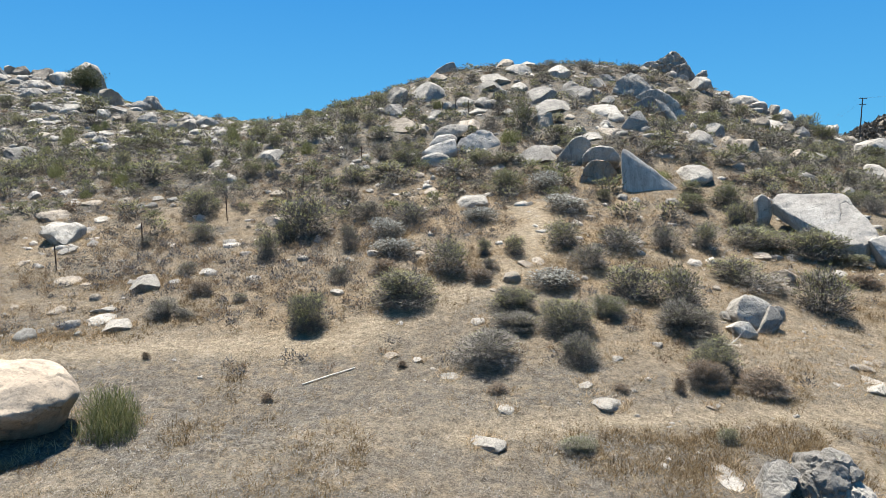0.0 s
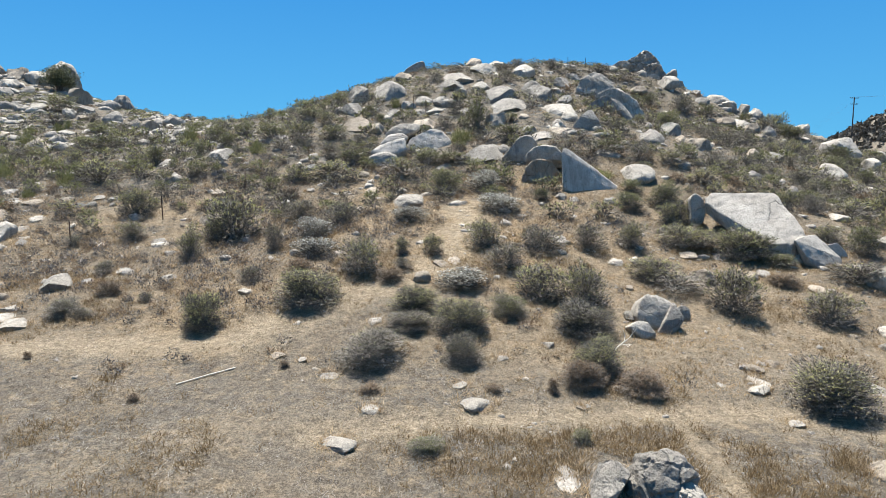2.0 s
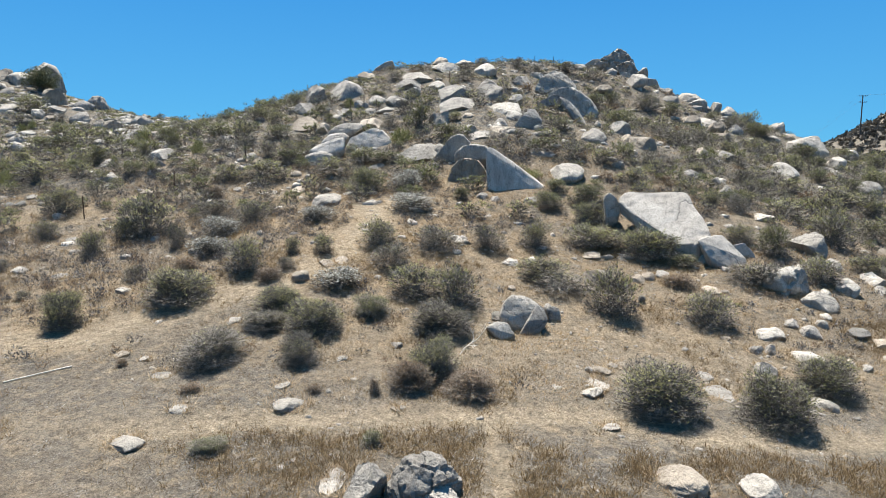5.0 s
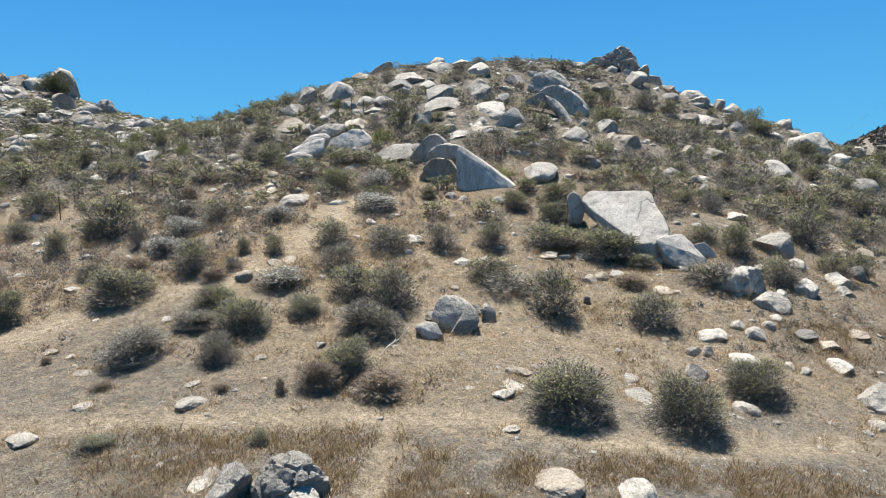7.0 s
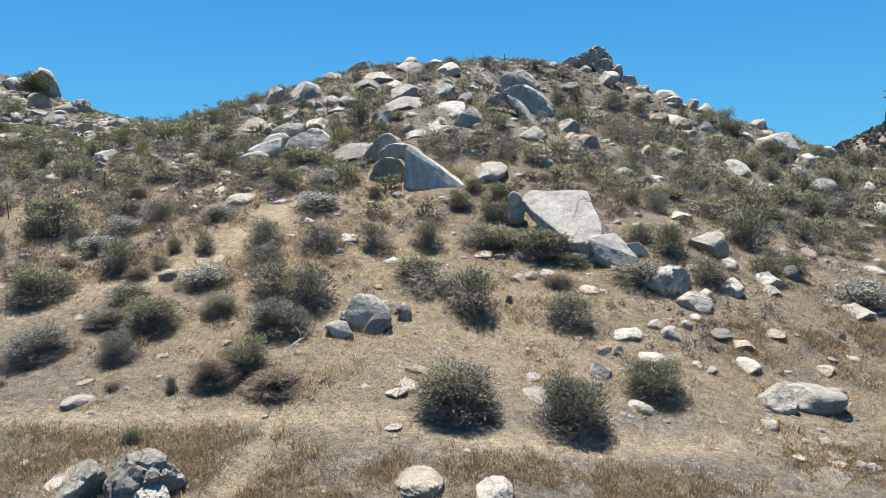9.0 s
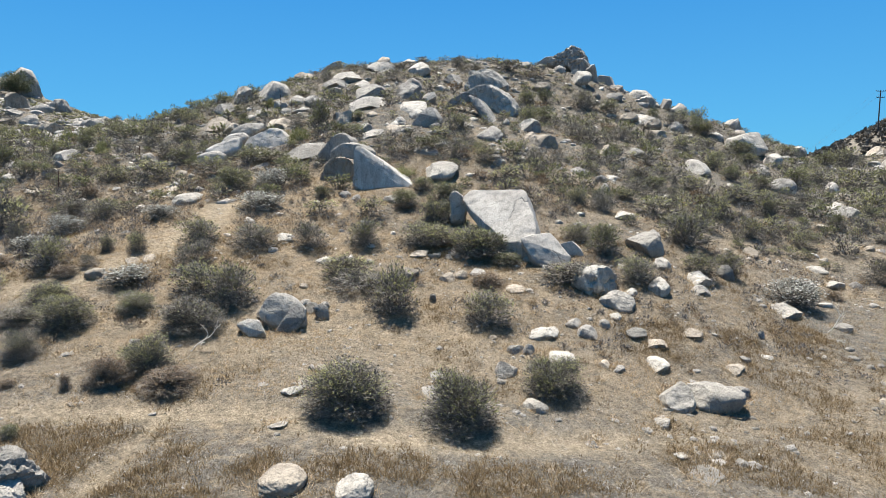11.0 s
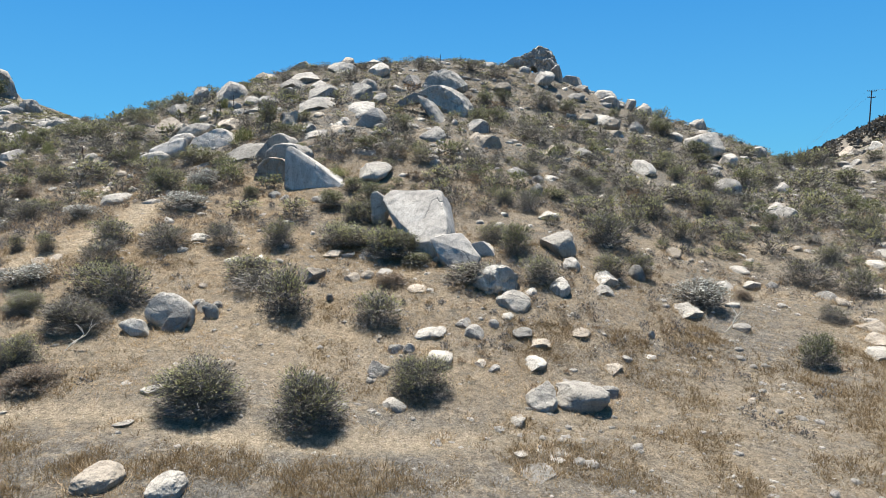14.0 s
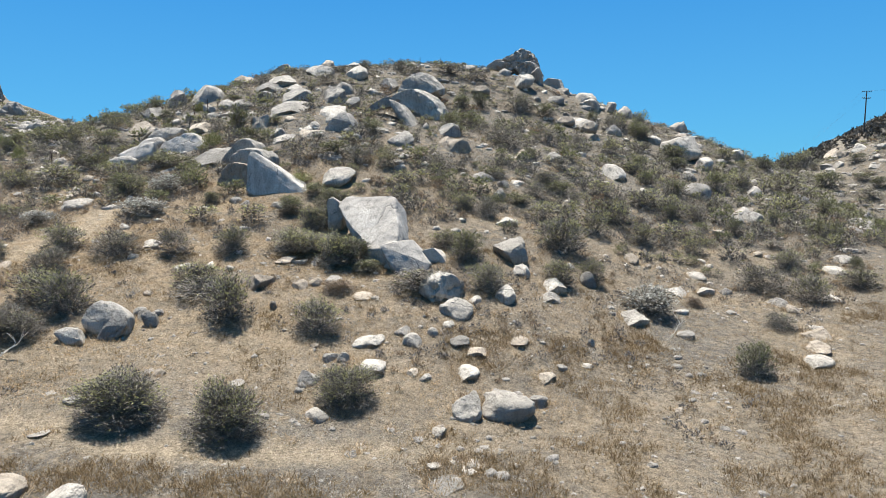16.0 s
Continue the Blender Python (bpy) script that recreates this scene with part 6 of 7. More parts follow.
def post_mesh(h):
    bm = bmesh.new()
    box_bm(bm, pose(0, 0, h / 2 - 0.15), 0.055, 0.014, h + 0.3)
    box_bm(bm, pose(0, -0.022, h / 2 - 0.15), 0.014, 0.034, h + 0.3)
    for i in range(int(h / 0.12)):
        box_bm(bm, pose(0, 0.012, 0.1 + i * 0.12), 0.03, 0.016, 0.02)
    me = bpy.data.meshes.new("fence_post")
    bm.to_mesh(me)
    bm.free()
    me.materials.append(RUST)
    return me


def fence_post(x, y, h, rx=0, ry=0):
    ob = new("fence_post", post_mesh(h))
    ob.matrix_world = pose(x, y, on_ground(x, y), rx, ry, 12)
    return tagged(ob, "thin rusted steel fence post standing in the slope", "fence post", "line of fence posts")


fence_post(-17.84, 29.75, 1.15, -3, -2)
fence_post(-15.60, 33.61, 1.26, 2, 1)
fence_post(-12.47, 37.59, 1.37, 0, -1)
fence_post(-8.95, 41.79, 1.29, -2, 2)
fence_post(-5.72, 46.23, 1.15, 3, 0)
fence_post(0.00, 57.14, 1.15, 1, -2)
fence_post(2.18, 56.94, 1.15, -1, 1)
fence_post(8.38, 64.23, 1.17, -3, -1)
fence_post(12.10, 69.80, 1.15, 2, 2)
fence_post(17.73, 75.75, 1.15, 0, 0)
fence_post(20.01, 76.91, 1.15, -2, -2)
fence_post(1.07, 57.43, 1.40, 3, 1)


def tube(name, pts, r, mat, parent=None, label=""):
    cu = bpy.data.curves.new(name, "CURVE")
    cu.dimensions, cu.bevel_depth, cu.bevel_resolution = "3D", r, 2
    sp = cu.splines.new("POLY")
    sp.points.add(len(pts) - 1)
    for p, q in zip(sp.points, pts):
        p.co = (*q, 1)
    cu.materials.append(mat)
    tmp = bpy.data.objects.new(name, cu)
    me = bpy.data.meshes.new_from_object(tmp)
    bpy.data.objects.remove(tmp)
    me.name = name
    ob = new(name, me)
    ob.parent = parent
    return tagged(ob, label)


PX, PY = 165.6, 262.6
pole_z = on_ground(PX, PY)
utility_pole = tagged(new("utility_pole"), "dark wooden utility pole with two crossarms on a far ridge", "utility pole")
utility_pole.matrix_world = pose(PX, PY, pole_z)
TOP = 34.9 - pole_z


def tapered(name, h, r0, r1, mat, parent):
    bm = bmesh.new()
    bmesh.ops.create_cone(bm, cap_ends=True, segments=12, radius1=r0, radius2=r1, depth=h, matrix=pose(0, 0, h / 2 - 1))
    me = bpy.data.meshes.new(name)
    bm.to_mesh(me)
    bm.free()
    me.materials.append(mat)
    return part(name, me, parent)


tapered("pole", TOP + 1, 0.26, 0.19, POLE_WOOD, utility_pole)
ends = []
for zz, half in ((TOP - 0.35, 1.7), (TOP - 2.7, 1.5)):
    bm = bmesh.new()
    box_bm(bm, pose(0, -0.22, zz, 0, 0, 8), 2 * half, 0.16, 0.2)
    me = bpy.data.meshes.new("crossarm")
    bm.to_mesh(me)
    bm.free()
    me.materials.append(POLE_WOOD)
    arm = part("crossarm", me, utility_pole, "dark wooden crossarm")
    for k in (-1, -0.55, 0.55, 1):
        bm = bmesh.new()
        for j, rr in enumerate((0.09, 0.12, 0.08)):
            bmesh.ops.create_cone(bm, cap_ends=True, segments=8, radius1=rr, radius2=rr * 0.7, depth=0.12, matrix=pose(half * 0.94 * k, -0.22, zz + 0.15 + 0.1 * j))
        me = bpy.data.meshes.new("insulator")
        bm.to_mesh(me)
        bm.free()
        me.materials.append(CHINA)
        part("insulator", me, arm, "dark glazed insulator")
        if zz > TOP - 1:
            ends.append((PX + half * 0.94 * k, PY - 0.2, pole_z + zz + 0.4))
for k, (ex, ey, ez) in enumerate(ends[:1] + ends[2:]):
    for far in ((178.0, 395.0, -2.0 + 1.2 * k), (330, 250, 50.0)):
        pts = []
        for i in range(25):
            t = i / 24
            pts.append((ex + (far[0] - ex) * t, ey + (far[1] - ey) * t, ez + (far[2] - ez) * t - 5.0 * 4 * t * (1 - t) * 0.5))
        tagged(tube("power_line", pts, 0.009, WIRE), "thin grey overhead power line against the sky", "power line", "power lines")

sx0, sy0, sx1, sy1 = -4.15, 18.62, -2.75, 19.75
stick = tube("stick", [(sx0, sy0, on_ground(sx0, sy0) + 0.03), ((sx0 + sx1) / 2, (sy0 + sy1) / 2 + 0.02, on_ground((sx0 + sx1) / 2, (sy0 + sy1) / 2) + 0.05), (sx1, sy1, on_ground(sx1, sy1) + 0.03)], 0.022, DEAD_WOOD)
tagged(stick, "pale bleached wooden stick lying on bare soil", "stick")


# ---------------------------------------------------------------- tree on the neighbouring hill
TREE_LEAF = leaf_material("tree_leaf", (0.040, 0.044, 0.024), (0.076, 0.080, 0.040), (0.132, 0.128, 0.072), 0.2)


def small_tree(x, y, w, h):
    rng = np.random.default_rng(5)
    root = tagged(new("tree"), "small dark-green tree beside a large boulder on the crest", "tree")
    root.matrix_world = pose(x, y, on_ground(x, y))
    tips = crown(rng, 60, -0.35, 4, 0.14) * (rng.uniform(0.45, 1, (60, 1))) * np.array([w * 1.05, w * 1.05, h * 0.72]) + np.array([0, 0, h * 0.24])
    base = np.zeros((60, 3)) + rng.normal(0, 0.1, (60, 3)) * np.array([1, 1, 0])
    ctrl = tips * np.array([0.3, 0.3, 0.6])
    chunks = []
    ts = np.linspace(0, 1, 6)
    for i in range(5):
        a, b = bezier(base, ctrl, tips, np.full(60, ts[i])), bezier(base, ctrl, tips, np.full(60, ts[i + 1]))
        for up in (np.array([0.2, 0.9, 0.1]), np.array([0.9, -0.2, 0.1])):
            chunks.append(ribbons(a, b, 0.09 * (1 - 0.85 * ts[i]), 0.09 * (1 - 0.85 * ts[i + 1]), up))
    part("limbs", mesh_from("limbs", *join(chunks), TWIG), root, "grey forked limbs")
    bm = bmesh.new()
    bmesh.ops.create_cone(bm, cap_ends=True, segments=9, radius1=0.24, radius2=0.1, depth=h * 0.5, matrix=pose(0, 0, h * 0.2))
    me = bpy.data.meshes.new("trunk")
    bm.to_mesh(me)
    bm.free()
    me.materials.append(TWIG)
    part("trunk", me, root, "tapered grey trunk")
    own = rng.integers(0, 60, 4200)
    p = tips[own] + rng.normal(0, 1, (4200, 3)) * np.array([0.085 * w, 0.085 * w, 0.055 * h])
    d = rng.normal(0, 1, (4200, 3))
    d /= np.linalg.norm(d, axis=1, keepdims=True)
    s = np.cross(d, rng.normal(0, 1, (4200, 3)))
    s /= np.linalg.norm(s, axis=1, keepdims=True)
    lv = np.stack([p, p + d * 0.10 + s * 0.07, p + d * 0.20, p + d * 0.10 - s * 0.07], 1).reshape(-1, 3)
    part("crown", mesh_from("crown", lv, np.arange(len(lv)).reshape(-1, 4), TREE_LEAF), root, "uneven dark grey-green crown")


small_tree(-50.6, 94.2, 4.4, 4.4)


# ---------------------------------------------------------------- dry grass, litter, small stones
rng = np.random.default_rng(77)


def scatter(n, x0, x1, y0, y1, density, reach=(0, 8, 0.9, 1.15)):
    """Places on the plan, thinned by a density from 0 to 1."""
    x, y = rng.uniform(x0, x1, n), rng.uniform(y0, y1, n)
    keep = rng.uniform(0, 1, n) < density(x, y)
    return x[keep], y[keep]


def tufts(name, mat, x, y, blades, height, spread, width, label):
    """Tufts of grass as one sheet of many thin blades."""
    n = len(x)
    tx, ty = np.repeat(x, blades), np.repeat(y, blades)
    big = np.repeat(rng.uniform(0.6, 1.35, n), blades)
    m = len(tx)
    ph, rr = rng.uniform(0, 2 * np.pi, m), spread * np.sqrt(rng.uniform(0, 1, m)) * big
    bx, by = tx + rr * np.cos(ph), ty + rr * np.sin(ph)
    bz = ground(bx, by) - 0.01
    hh = height * rng.uniform(0.45, 1.2, m) * big
    lean = rng.uniform(0.2, 1.3, m)
    a2 = ph + rng.normal(0, 0.9, m)
    tip = np.stack([bx + hh * lean * np.cos(a2), by + hh * lean * np.sin(a2), bz + hh * (1.05 - 0.55 * lean)], 1)
    sa = rng.uniform(0, np.pi, m)
    side = np.stack([np.cos(sa), np.sin(sa), np.zeros(m)], 1) * (width * rng.uniform(0.6, 1.4, m))[:, None]
    root = np.stack([bx, by, bz], 1)
    v = np.stack([root - side, root + side, tip], 1).reshape(-1, 3)
    tagged(new(name, mesh_from(name, v, np.arange(3 * m).reshape(-1, 3), mat)), label, "dry grass", kind="stuff")


def open_soil(x, y):
    return 1 - 0.93 * np.clip(bare(x, y) * 1.15, 0, 1)


def brown_zone(x, y):
    """Dense brown grass below the path and round the near shrubs."""
    below = np.clip((17.0 - y) / 1.0, 0, 1) * np.clip((x - 3.5) / 4, 0, 1) * np.clip((24 - x) / 4, 0, 1)
    return np.clip(below * (0.22 + 0.78 * (wave(x, y, 0.9, 44) + 0.6 * wave(x, y, 2.7, 45) > -0.1)) + (0.30 + 0.3 * (x > 24)) * (wave(x, y, 3.1, 31) > 0.3 - 0.25 * (x > 24)), 0, 1)


gx_, gy_ = scatter(135000, -20, 44, 10, 34, lambda x, y: open_soil(x, y) * np.clip(0.012 + brown_zone(x, y) * (0.12 + 0.88 * (wave(x, y, 1.3, 41) > -0.05)), 0, 1))
tufts("brown_grass", BROWN_GRASS, gx_, gy_, 12, 0.21, 0.15, 0.0095, "brown dried grass in uneven tufts")
gx_, gy_ = scatter(82000, -34, 54, 10, 50, lambda x, y: open_soil(x, y) * np.where(y < 20.5, 0.02 + 0.55 * (wave(x, y, 1.2, 46) > 0.45), np.clip(0.35 + 0.65 * rusty(x, y), 0, 1) * (0.15 + 0.85 * (wave(x, y, 1.7, 42) > -0.1))))
tufts("straw_grass", STRAW, gx_, gy_, 9, 0.17, 0.16, 0.008, "pale straw-coloured dead grass on the slope")
gx_, gy_ = scatter(15000, -62, 80, 40, 98, lambda x, y: 0.7 * (wave(x, y, 4, 43) > -0.4))
tufts("far_grass", BROWN_GRASS, gx_, gy_, 7, 0.20, 0.34, 0.022, "dead grass between shrubs on the upper slope")


def skirts(places, per_metre, lo, hi):
    """Places along the foot of rocks and shrubs."""
    xs, ys = [], []
    for px, py, pw in places:
        if py < hi and py > lo:
            k = max(2, int(per_metre * pw))
            a = rng.uniform(0, 2 * np.pi, k)
            r = pw * rng.uniform(0.42, 0.62, k)
            xs.append(px + r * np.cos(a))
            ys.append(py + r * np.sin(a))
    return np.concatenate(xs), np.concatenate(ys)


gx_, gy_ = skirts(ROCK_PLACES, 40, 10, 48)
tufts("grass_round_rocks", STRAW, gx_, gy_, 8, 0.24, 0.13, 0.010, "dry grass growing round the feet of rocks")
gx_, gy_ = skirts(SHRUB_PLACES, 11, 10, 45)
tufts("grass_round_shrubs", BROWN_GRASS, gx_, gy_, 8, 0.17, 0.14, 0.011, "brown grass growing round the feet of shrubs")


ORANGE_STRAW = leaf_material("orange_straw", (0.320, 0.208, 0.096), (0.400, 0.272, 0.144), (0.480, 0.360, 0.224), 0.3)
px_, py_ = [], []
for cx_, cy_, r_, k_ in ((-12.6, 21.6, 0.7, 70), (-14.0, 21.0, 0.5, 40), (11.6, 20.0, 0.8, 70), (13.2, 22.9, 0.8, 60), (11.0, 22.6, 0.5, 40), (10.6, 27.0, 1.0, 50), (6.0, 30.0, 1.4, 60), (9.0, 33.0, 1.6, 70), (13.0, 36.0, 1.5, 60), (2.0, 29.0, 1.3, 50), (-6.0, 25.0, 1.2, 50), (-9.0, 27.0, 1.4, 50), (16.0, 31.0, 1.2, 50), (21.0, 27.0, 1.2, 50), (24.5, 22.3, 1.0, 60), (27.5, 21.8, 1.0, 50)):
    px_.append(cx_ + rng.normal(0, 1.2 * r_, 2 * k_))
    py_.append(cy_ + rng.normal(0, 0.8 * r_, 2 * k_))
tufts("orange_grass", ORANGE_STRAW, np.concatenate(px_), np.concatenate(py_), 9, 0.14, 0.12, 0.009, "patches of bright orange dead grass")


def dead_branch(x, y, size, seed):
    """A bleached forked branch that lies in the scrub."""
    rr = random.Random(seed)
    root = tagged(new("dead_branch"), "bleached leafless dead branch lying in dry scrub", "branch")
    root.matrix_world = pose(x, y, on_ground(x, y))
    def limb(p, d, ln, r, level):
        pts = [p]
        for _ in range(4):
            d = (d + Vector((rr.gauss(0, 0.22), rr.gauss(0, 0.22), rr.gauss(0.03, 0.15)))).normalized()
            pts.append(pts[-1] + d * ln / 4)
        tube("limb", pts, r, DEAD_WOOD, root)
        if level:
            for k in (2, 3, 4):
                limb(pts[k], (d + Vector((rr.gauss(0, 0.6), rr.gauss(0, 0.6), rr.gauss(0.2, 0.4)))).normalized(), ln * 0.55, r * 0.6, level - 1)
    limb(Vector((0, 0, -0.03)), Vector((0.5, 0.1, 0.8)).normalized(), size, 0.02, 2)


dead_branch(9.35, 21.2, 0.8, 3)
dead_branch(33.2, 28.4, 0.9, 6)


def clear_of(x, y, w, places, side, front, back):
    """Which of the places x, y keep their distance from the things already set out."""
    ok = np.ones(len(x), bool)
    for px, py, pw in places:
        ok &= ~((np.abs(x - px) < side * (pw + w)) & (y - py > -front * pw - 0.5 * w) & (y - py < back * pw + 0.4 * w))
    return ok


def brush(name, tops, n, area, size, leaves, leaf, density, label, line=0.42):
    """Low growth between the larger shrubs, too many and too thin to count: lumpy domes, leafy on top, grey stems below
    with shade put into their colour.
    """
    x, y = scatter(n, *area, density)
    w = rng.uniform(*size, len(x))
    crest = [(px, py - 1.5, pw * 1.4) for px, py, pw in ROCK_PLACES if py > 76 and pw > 1.5]
    ok = clear_of(x, y, w, ROCK_PLACES, 0.42, 0.55, 0.3) & clear_of(x, y, w, SHRUB_PLACES, 0.30, 0.30, 0.30) & clear_of(x, y, w, crest, 0.4, 0.9, 0.3) & (bare(x, y) < 0.3)
    x, y, w = x[ok], y[ok], w[ok]
    n = len(x)
    h = w * rng.uniform(0.5, 0.8, n) * np.where(y > 70, 0.65, 1.0)
    unit = crown(rng, n * leaves, -0.12, 3, 0.07) * (rng.uniform(0.45, 1, (n * leaves, 1)) ** 0.22)
    bend = rng.uniform(0, 2 * np.pi, (n, 3))
    big = np.repeat(bend, leaves, 0)
    ang = np.arctan2(unit[:, 1], unit[:, 0])
    unit = unit * (1 + 0.16 * np.sin(3 * ang + big[:, 0]) + 0.14 * np.sin(5 * ang + big[:, 1] + 7 * unit[:, 2]))[:, None]
    tip = unit * np.repeat(np.stack([w, w, h], 1), leaves, 0)
    out = tip / (np.linalg.norm(tip, axis=1, keepdims=True) + 1e-6) + rng.normal(0, 0.55, tip.shape) + np.array([0, 0, 0.4])
    out /= np.linalg.norm(out, axis=1, keepdims=True)
    c = np.repeat(np.stack([x, y, ground(x, y)], 1), leaves, 0) + tip
    ln = leaf * rng.uniform(0.6, 1.4, (len(c), 1))
    v, f = triangles(c - out * ln, c + out * ln * 0.8, 0.34 * ln, rng, tip / (np.linalg.norm(tip, axis=1, keepdims=True) + 1e-6) + np.array([0, 0, 0.3]))
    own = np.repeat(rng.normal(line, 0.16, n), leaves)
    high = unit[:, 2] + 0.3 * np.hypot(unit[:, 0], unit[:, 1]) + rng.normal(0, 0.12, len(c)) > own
    v = v.reshape(-1, 3, 3)
    # lower slivers take the darker grey: dry stems with the dome's shade painted in
    for sel, mat, nm, lab in ((high, tops, name, label), (~high, BRUSH_SHADED_STEM, name + "_stems", "grey dry stems of low brush, darkened as shade")):
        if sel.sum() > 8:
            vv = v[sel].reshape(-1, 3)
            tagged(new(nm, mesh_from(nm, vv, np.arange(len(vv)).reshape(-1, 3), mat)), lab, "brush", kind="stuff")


def upper(x, y):
    return np.clip((y - 35) / 9, 0, 1) * (0.6 + 0.4 * (wave(x, y, 6, 71) > -0.35)) * (np.abs(x - 11) < 16 + y * 0.70)


def lower(x, y):
    left = 0.9 * np.exp(-((x + 9) / 10) ** 2 - ((y - 28) / 6) ** 2)
    return np.clip((y - 19) / 9 + left, 0, 1) * (y < 58) * np.clip(0.35 + left + 0.9 * wave(x, y, 5, 72) + 0.5 * wave(x, y, 1.8, 73), 0, 1) * (np.abs(x - 8) < 10 + y * 0.75)


def hill_brush(n, area, size):
    """The closed cover of shrubs on the upper slope, past counting: whole shrubs of all dresses, set side by side."""
    x, y = scatter(n, *area, upper)
    w = rng.uniform(*size, len(x))
    crest = [(px, py - 1.5, pw * 1.4) for px, py, pw in ROCK_PLACES if py > 76 and pw > 1.5]
    ok = clear_of(x, y, w, ROCK_PLACES, 0.30, 0.40, 0.22) & clear_of(x, y, w, SHRUB_PLACES, 0.24, 0.26, 0.26) & clear_of(x, y, w, crest, 0.4, 0.9, 0.3) & (bare(x, y) < 0.3)
    kept = []
    for i in np.flatnonzero(ok):
        if all((x[i] - x[j]) ** 2 + (y[i] - y[j]) ** 2 > (0.30 * (w[i] + w[j])) ** 2 for j in kept):
            kept.append(i)
    stock = {(k, g): [shrub_forms(900 + 31 * i + ord(k), k, g) for i in range(5)] for k in "omgd" for g in (3, 4)}
    sheets = {}
    for i in kept:
        green = 0.40 + 0.35 * float(wave(x[i], y[i], 14, 81)) - 0.2 * (x[i] > 26) + 0.15 * (x[i] < 0)
        u = rng.uniform()
        kind = "o" if u < green * 0.8 else "m" if u < green + 0.25 else "g" if u < 0.97 else "d"
        h = w[i] * rng.uniform(0.52, 0.78) * (0.55 if y[i] > 66 else 1.0)
        a = rng.uniform(0, 2 * np.pi)
        turn = np.array([[np.cos(a), np.sin(a), 0], [-np.sin(a), np.cos(a), 0], [0, 0, 1]])
        at = np.array([x[i], y[i], float(ground(x[i], y[i])) - 0.03])
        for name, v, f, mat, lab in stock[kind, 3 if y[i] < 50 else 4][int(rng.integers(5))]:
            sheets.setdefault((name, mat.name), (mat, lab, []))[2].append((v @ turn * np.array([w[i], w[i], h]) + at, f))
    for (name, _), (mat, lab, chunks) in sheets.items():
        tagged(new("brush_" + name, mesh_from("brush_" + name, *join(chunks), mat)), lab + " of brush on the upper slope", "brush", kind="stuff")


hill_brush(11000, (-64, 84, 35, 100), (0.7, 2.2))
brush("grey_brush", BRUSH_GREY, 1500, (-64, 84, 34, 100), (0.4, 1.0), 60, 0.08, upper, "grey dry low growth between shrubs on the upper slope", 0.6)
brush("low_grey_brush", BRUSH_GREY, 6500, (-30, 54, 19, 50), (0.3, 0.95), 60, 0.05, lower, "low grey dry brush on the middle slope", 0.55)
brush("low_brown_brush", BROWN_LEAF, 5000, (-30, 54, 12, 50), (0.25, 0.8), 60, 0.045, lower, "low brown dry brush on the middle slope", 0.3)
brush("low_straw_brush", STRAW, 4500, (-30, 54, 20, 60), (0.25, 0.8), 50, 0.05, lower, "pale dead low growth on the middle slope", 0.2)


def litter_sheet():
    x, y = scatter(85000, -18, 44, 10, 32, lambda x, y: (0.15 + littered(x, y) ** 1.5) * (0.25 + 0.75 * (wave(x, y, 1.1, 51) > 0)))
    n = len(x)
    a, ln = rng.uniform(0, 2 * np.pi, n), rng.uniform(0.06, 0.34, n)
    dx, dy = np.cos(a) * ln / 2, np.sin(a) * ln / 2
    p = np.stack([x - dx, y - dy, ground(x - dx, y - dy) + rng.uniform(0.005, 0.05, n)], 1)
    q = np.stack([x + dx, y + dy, ground(x + dx, y + dy) + rng.uniform(0.005, 0.07, n)], 1)
    v, f = ribbons(p, q, rng.uniform(0.0015, 0.0045, (n, 1)), 0.0015, np.array([0.1, 0.2, 1.0]))
    tagged(new("twig_litter", mesh_from("twig_litter", v, f, LITTER)), "grey dead twigs strewn over the soil", "twig litter", kind="stuff")


litter_sheet()


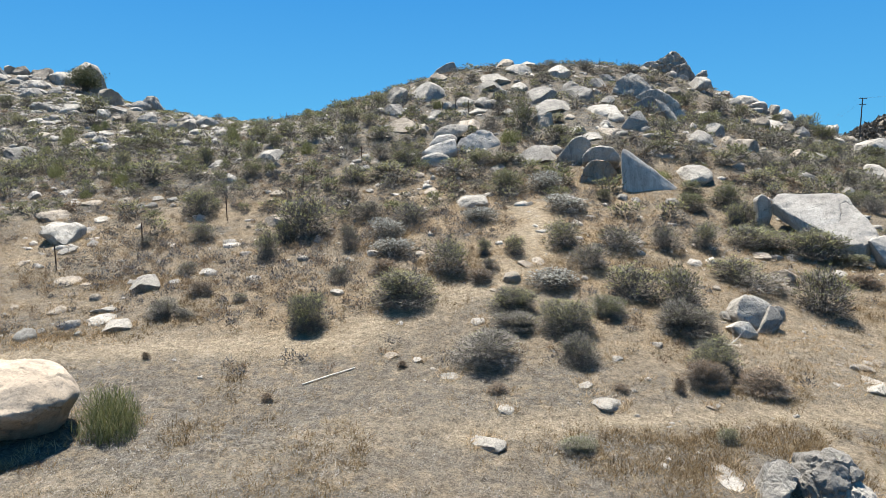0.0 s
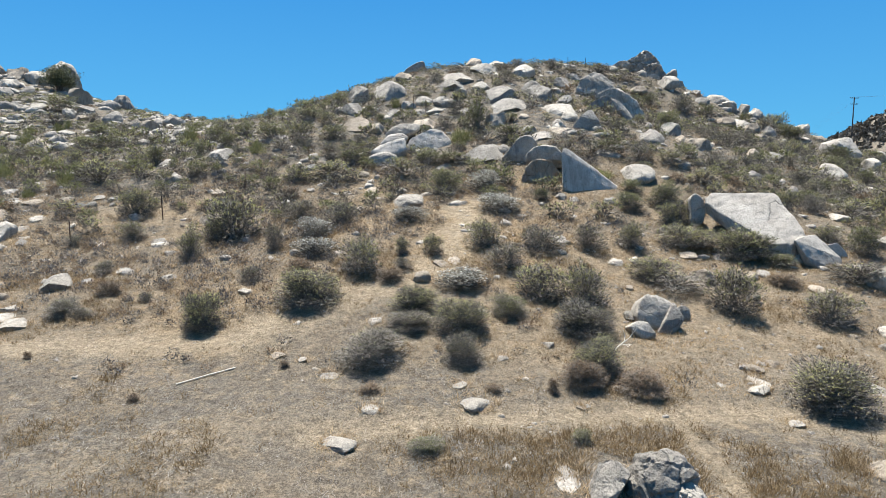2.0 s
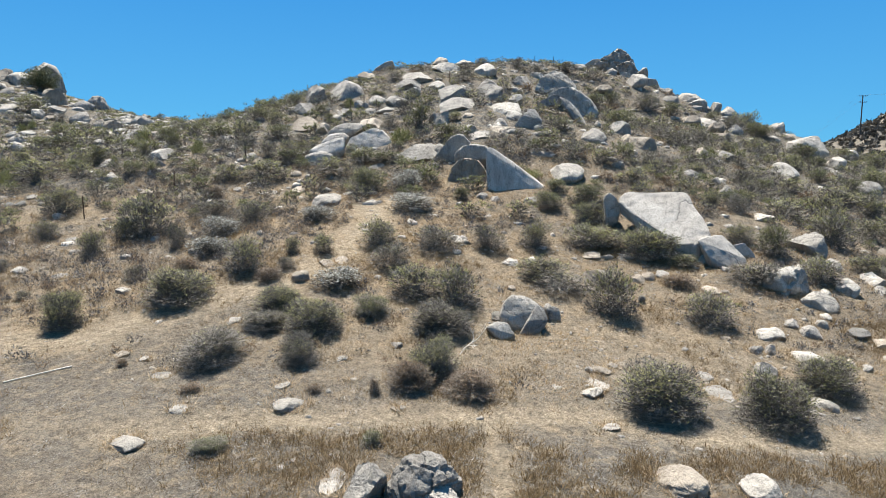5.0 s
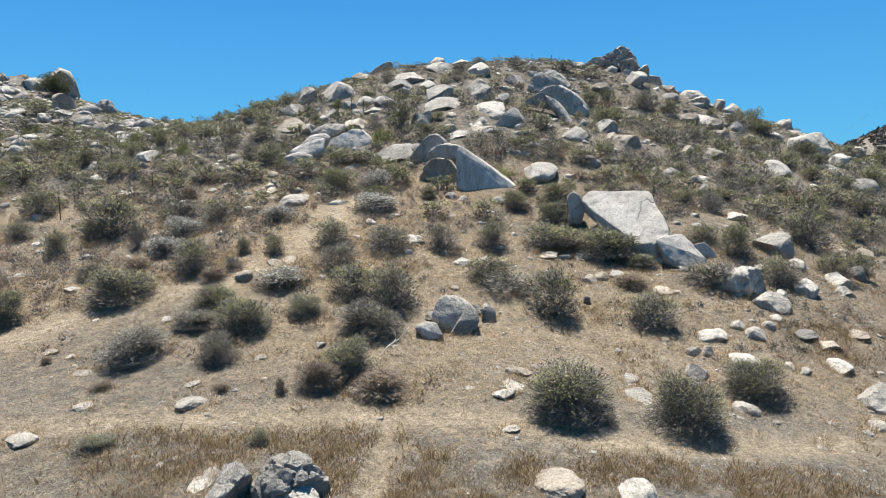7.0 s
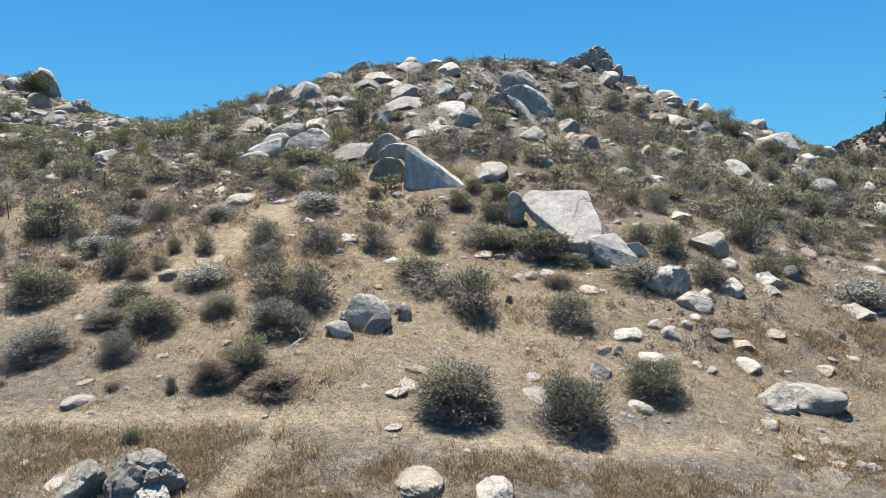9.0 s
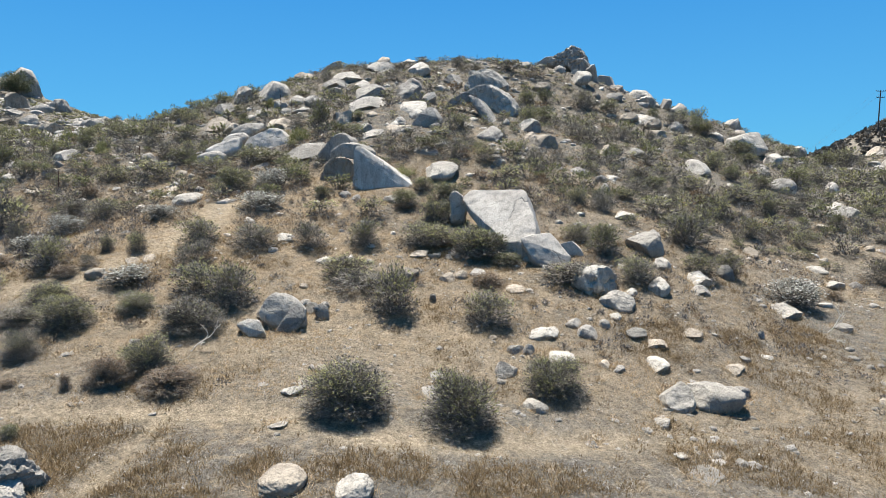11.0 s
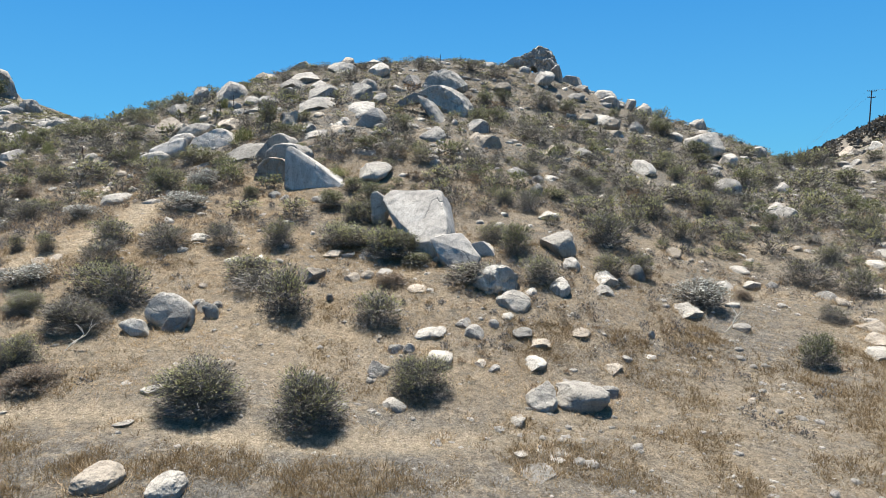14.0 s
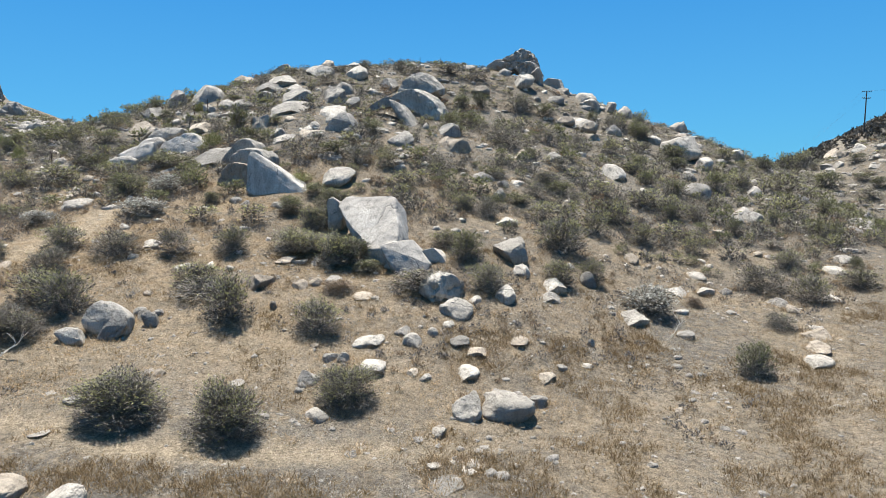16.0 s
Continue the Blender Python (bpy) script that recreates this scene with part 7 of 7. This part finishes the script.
def pebble_sheet(name, mat, n, x0, x1, y0, y1, lo, hi, seed, density, fine=1):
    """Loose stones too small to tell apart: twenty-sided chips, each one bent its own way."""
    x, y = scatter(n, x0, x1, y0, y1, density)
    n = len(x)
    bm = bmesh.new()
    bmesh.ops.create_icosphere(bm, subdivisions=fine, radius=1.0)
    bm.verts.ensure_lookup_table()
    bv = np.array([v.co[:] for v in bm.verts])
    bf = np.array([[v.index for v in f.verts] for f in bm.faces])
    bm.free()
    r = lo * (hi / lo) ** (rng.uniform(0, 1, n) ** 2.2)
    sc = np.stack([r * rng.uniform(0.8, 1.5, n), r * rng.uniform(0.7, 1.2, n), r * rng.uniform(0.45, 0.9, n)], 1)
    pts = (bv[None] + rng.normal(0, 0.24 if fine == 1 else 0.11, (n, len(bv), 3))) * sc[:, None]
    a = rng.uniform(0, 2 * np.pi, n)[:, None]
    X = pts[..., 0] * np.cos(a) - pts[..., 1] * np.sin(a) + x[:, None]
    Y = pts[..., 0] * np.sin(a) + pts[..., 1] * np.cos(a) + y[:, None]
    Z = pts[..., 2] + (ground(x, y) - 0.22 * r)[:, None]
    v = np.stack([X, Y, Z], -1).reshape(-1, 3)
    f = (bf[None] + (np.arange(n) * len(bv))[:, None, None]).reshape(-1, 3)
    tagged(new(name, mesh_from(name, v, f, mat)), "loose pale stones strewn over the slope", "loose stones", kind="stuff")


pebble_sheet("loose_stones", ROCK_PALE, 11000, -18, 44, 10.5, 34, 0.02, 0.12, 3, lambda x, y: 0.06 + 0.12 * (x > 7) + 0.45 * (wave(x, y, 4.0, 63) > 0.25) * (x > 5) + 0.15 * np.clip((x - 13) / 6, 0, 1))
pebble_sheet("slope_stones", ROCK_PALE, 7000, -60, 75, 30, 98, 0.07, 0.45, 4, lambda x, y: 0.45 + 0.4 * (wave(x, y, 9, 61) > 0))

pebble_sheet("boulder_rubble", ROCK_GREY, 1500, -62, 78, 44, 98, 0.25, 0.85, 5, lambda x, y: 0.8 * (wave(x, y, 11, 62) > -0.3), 2)


pebble_sheet("boulder_rubble", ROCK_GREY, 800, -64, -18, 60, 99, 0.3, 1.0, 7, lambda x, y: 0.35 + 0.6 * (wave(x, y, 7, 65) > -0.2), 2)


def far_scrub():
    """Brush that covers the far hill, too distant to tell one bush from the next."""
    n = 3000
    x, y = rng.uniform(95, 300, n), rng.uniform(190, 300, n)
    r = rng.uniform(0.7, 1.9, n)
    lv = []
    m = 22
    d = rng.normal(0, 1, (n, m, 3))
    d /= np.linalg.norm(d, axis=2, keepdims=True)
    d[..., 2] = np.abs(d[..., 2])
    c = np.stack([x, y, ground(x, y)], 1)[:, None] + d * r[:, None, None] * np.array([1, 1, 0.8]) * rng.uniform(0.5, 1, (n, m, 1))
    t1, t2 = rng.normal(0, 1, (n, m, 3)), rng.normal(0, 1, (n, m, 3))
    s = 0.42 * r[:, None, None]
    v = np.stack([c - t1 * s, c + t1 * s * 0.6 + t2 * s * 0.6, c - t2 * s], 2).reshape(-1, 3)
    tagged(new("far_scrub", mesh_from("far_scrub", v, np.arange(len(v)).reshape(-1, 3), SHADED_DRY_LEAF)), "dark brush covering the distant hill", "brush", kind="stuff")


far_scrub()
pebble_sheet("path_stones", ROCK_GREY, 800, 14, 34, 16.5, 32, 0.05, 0.22, 6, lambda x, y: 0.7 * (wave(x, y, 3.3, 64) > -0.1), 2)
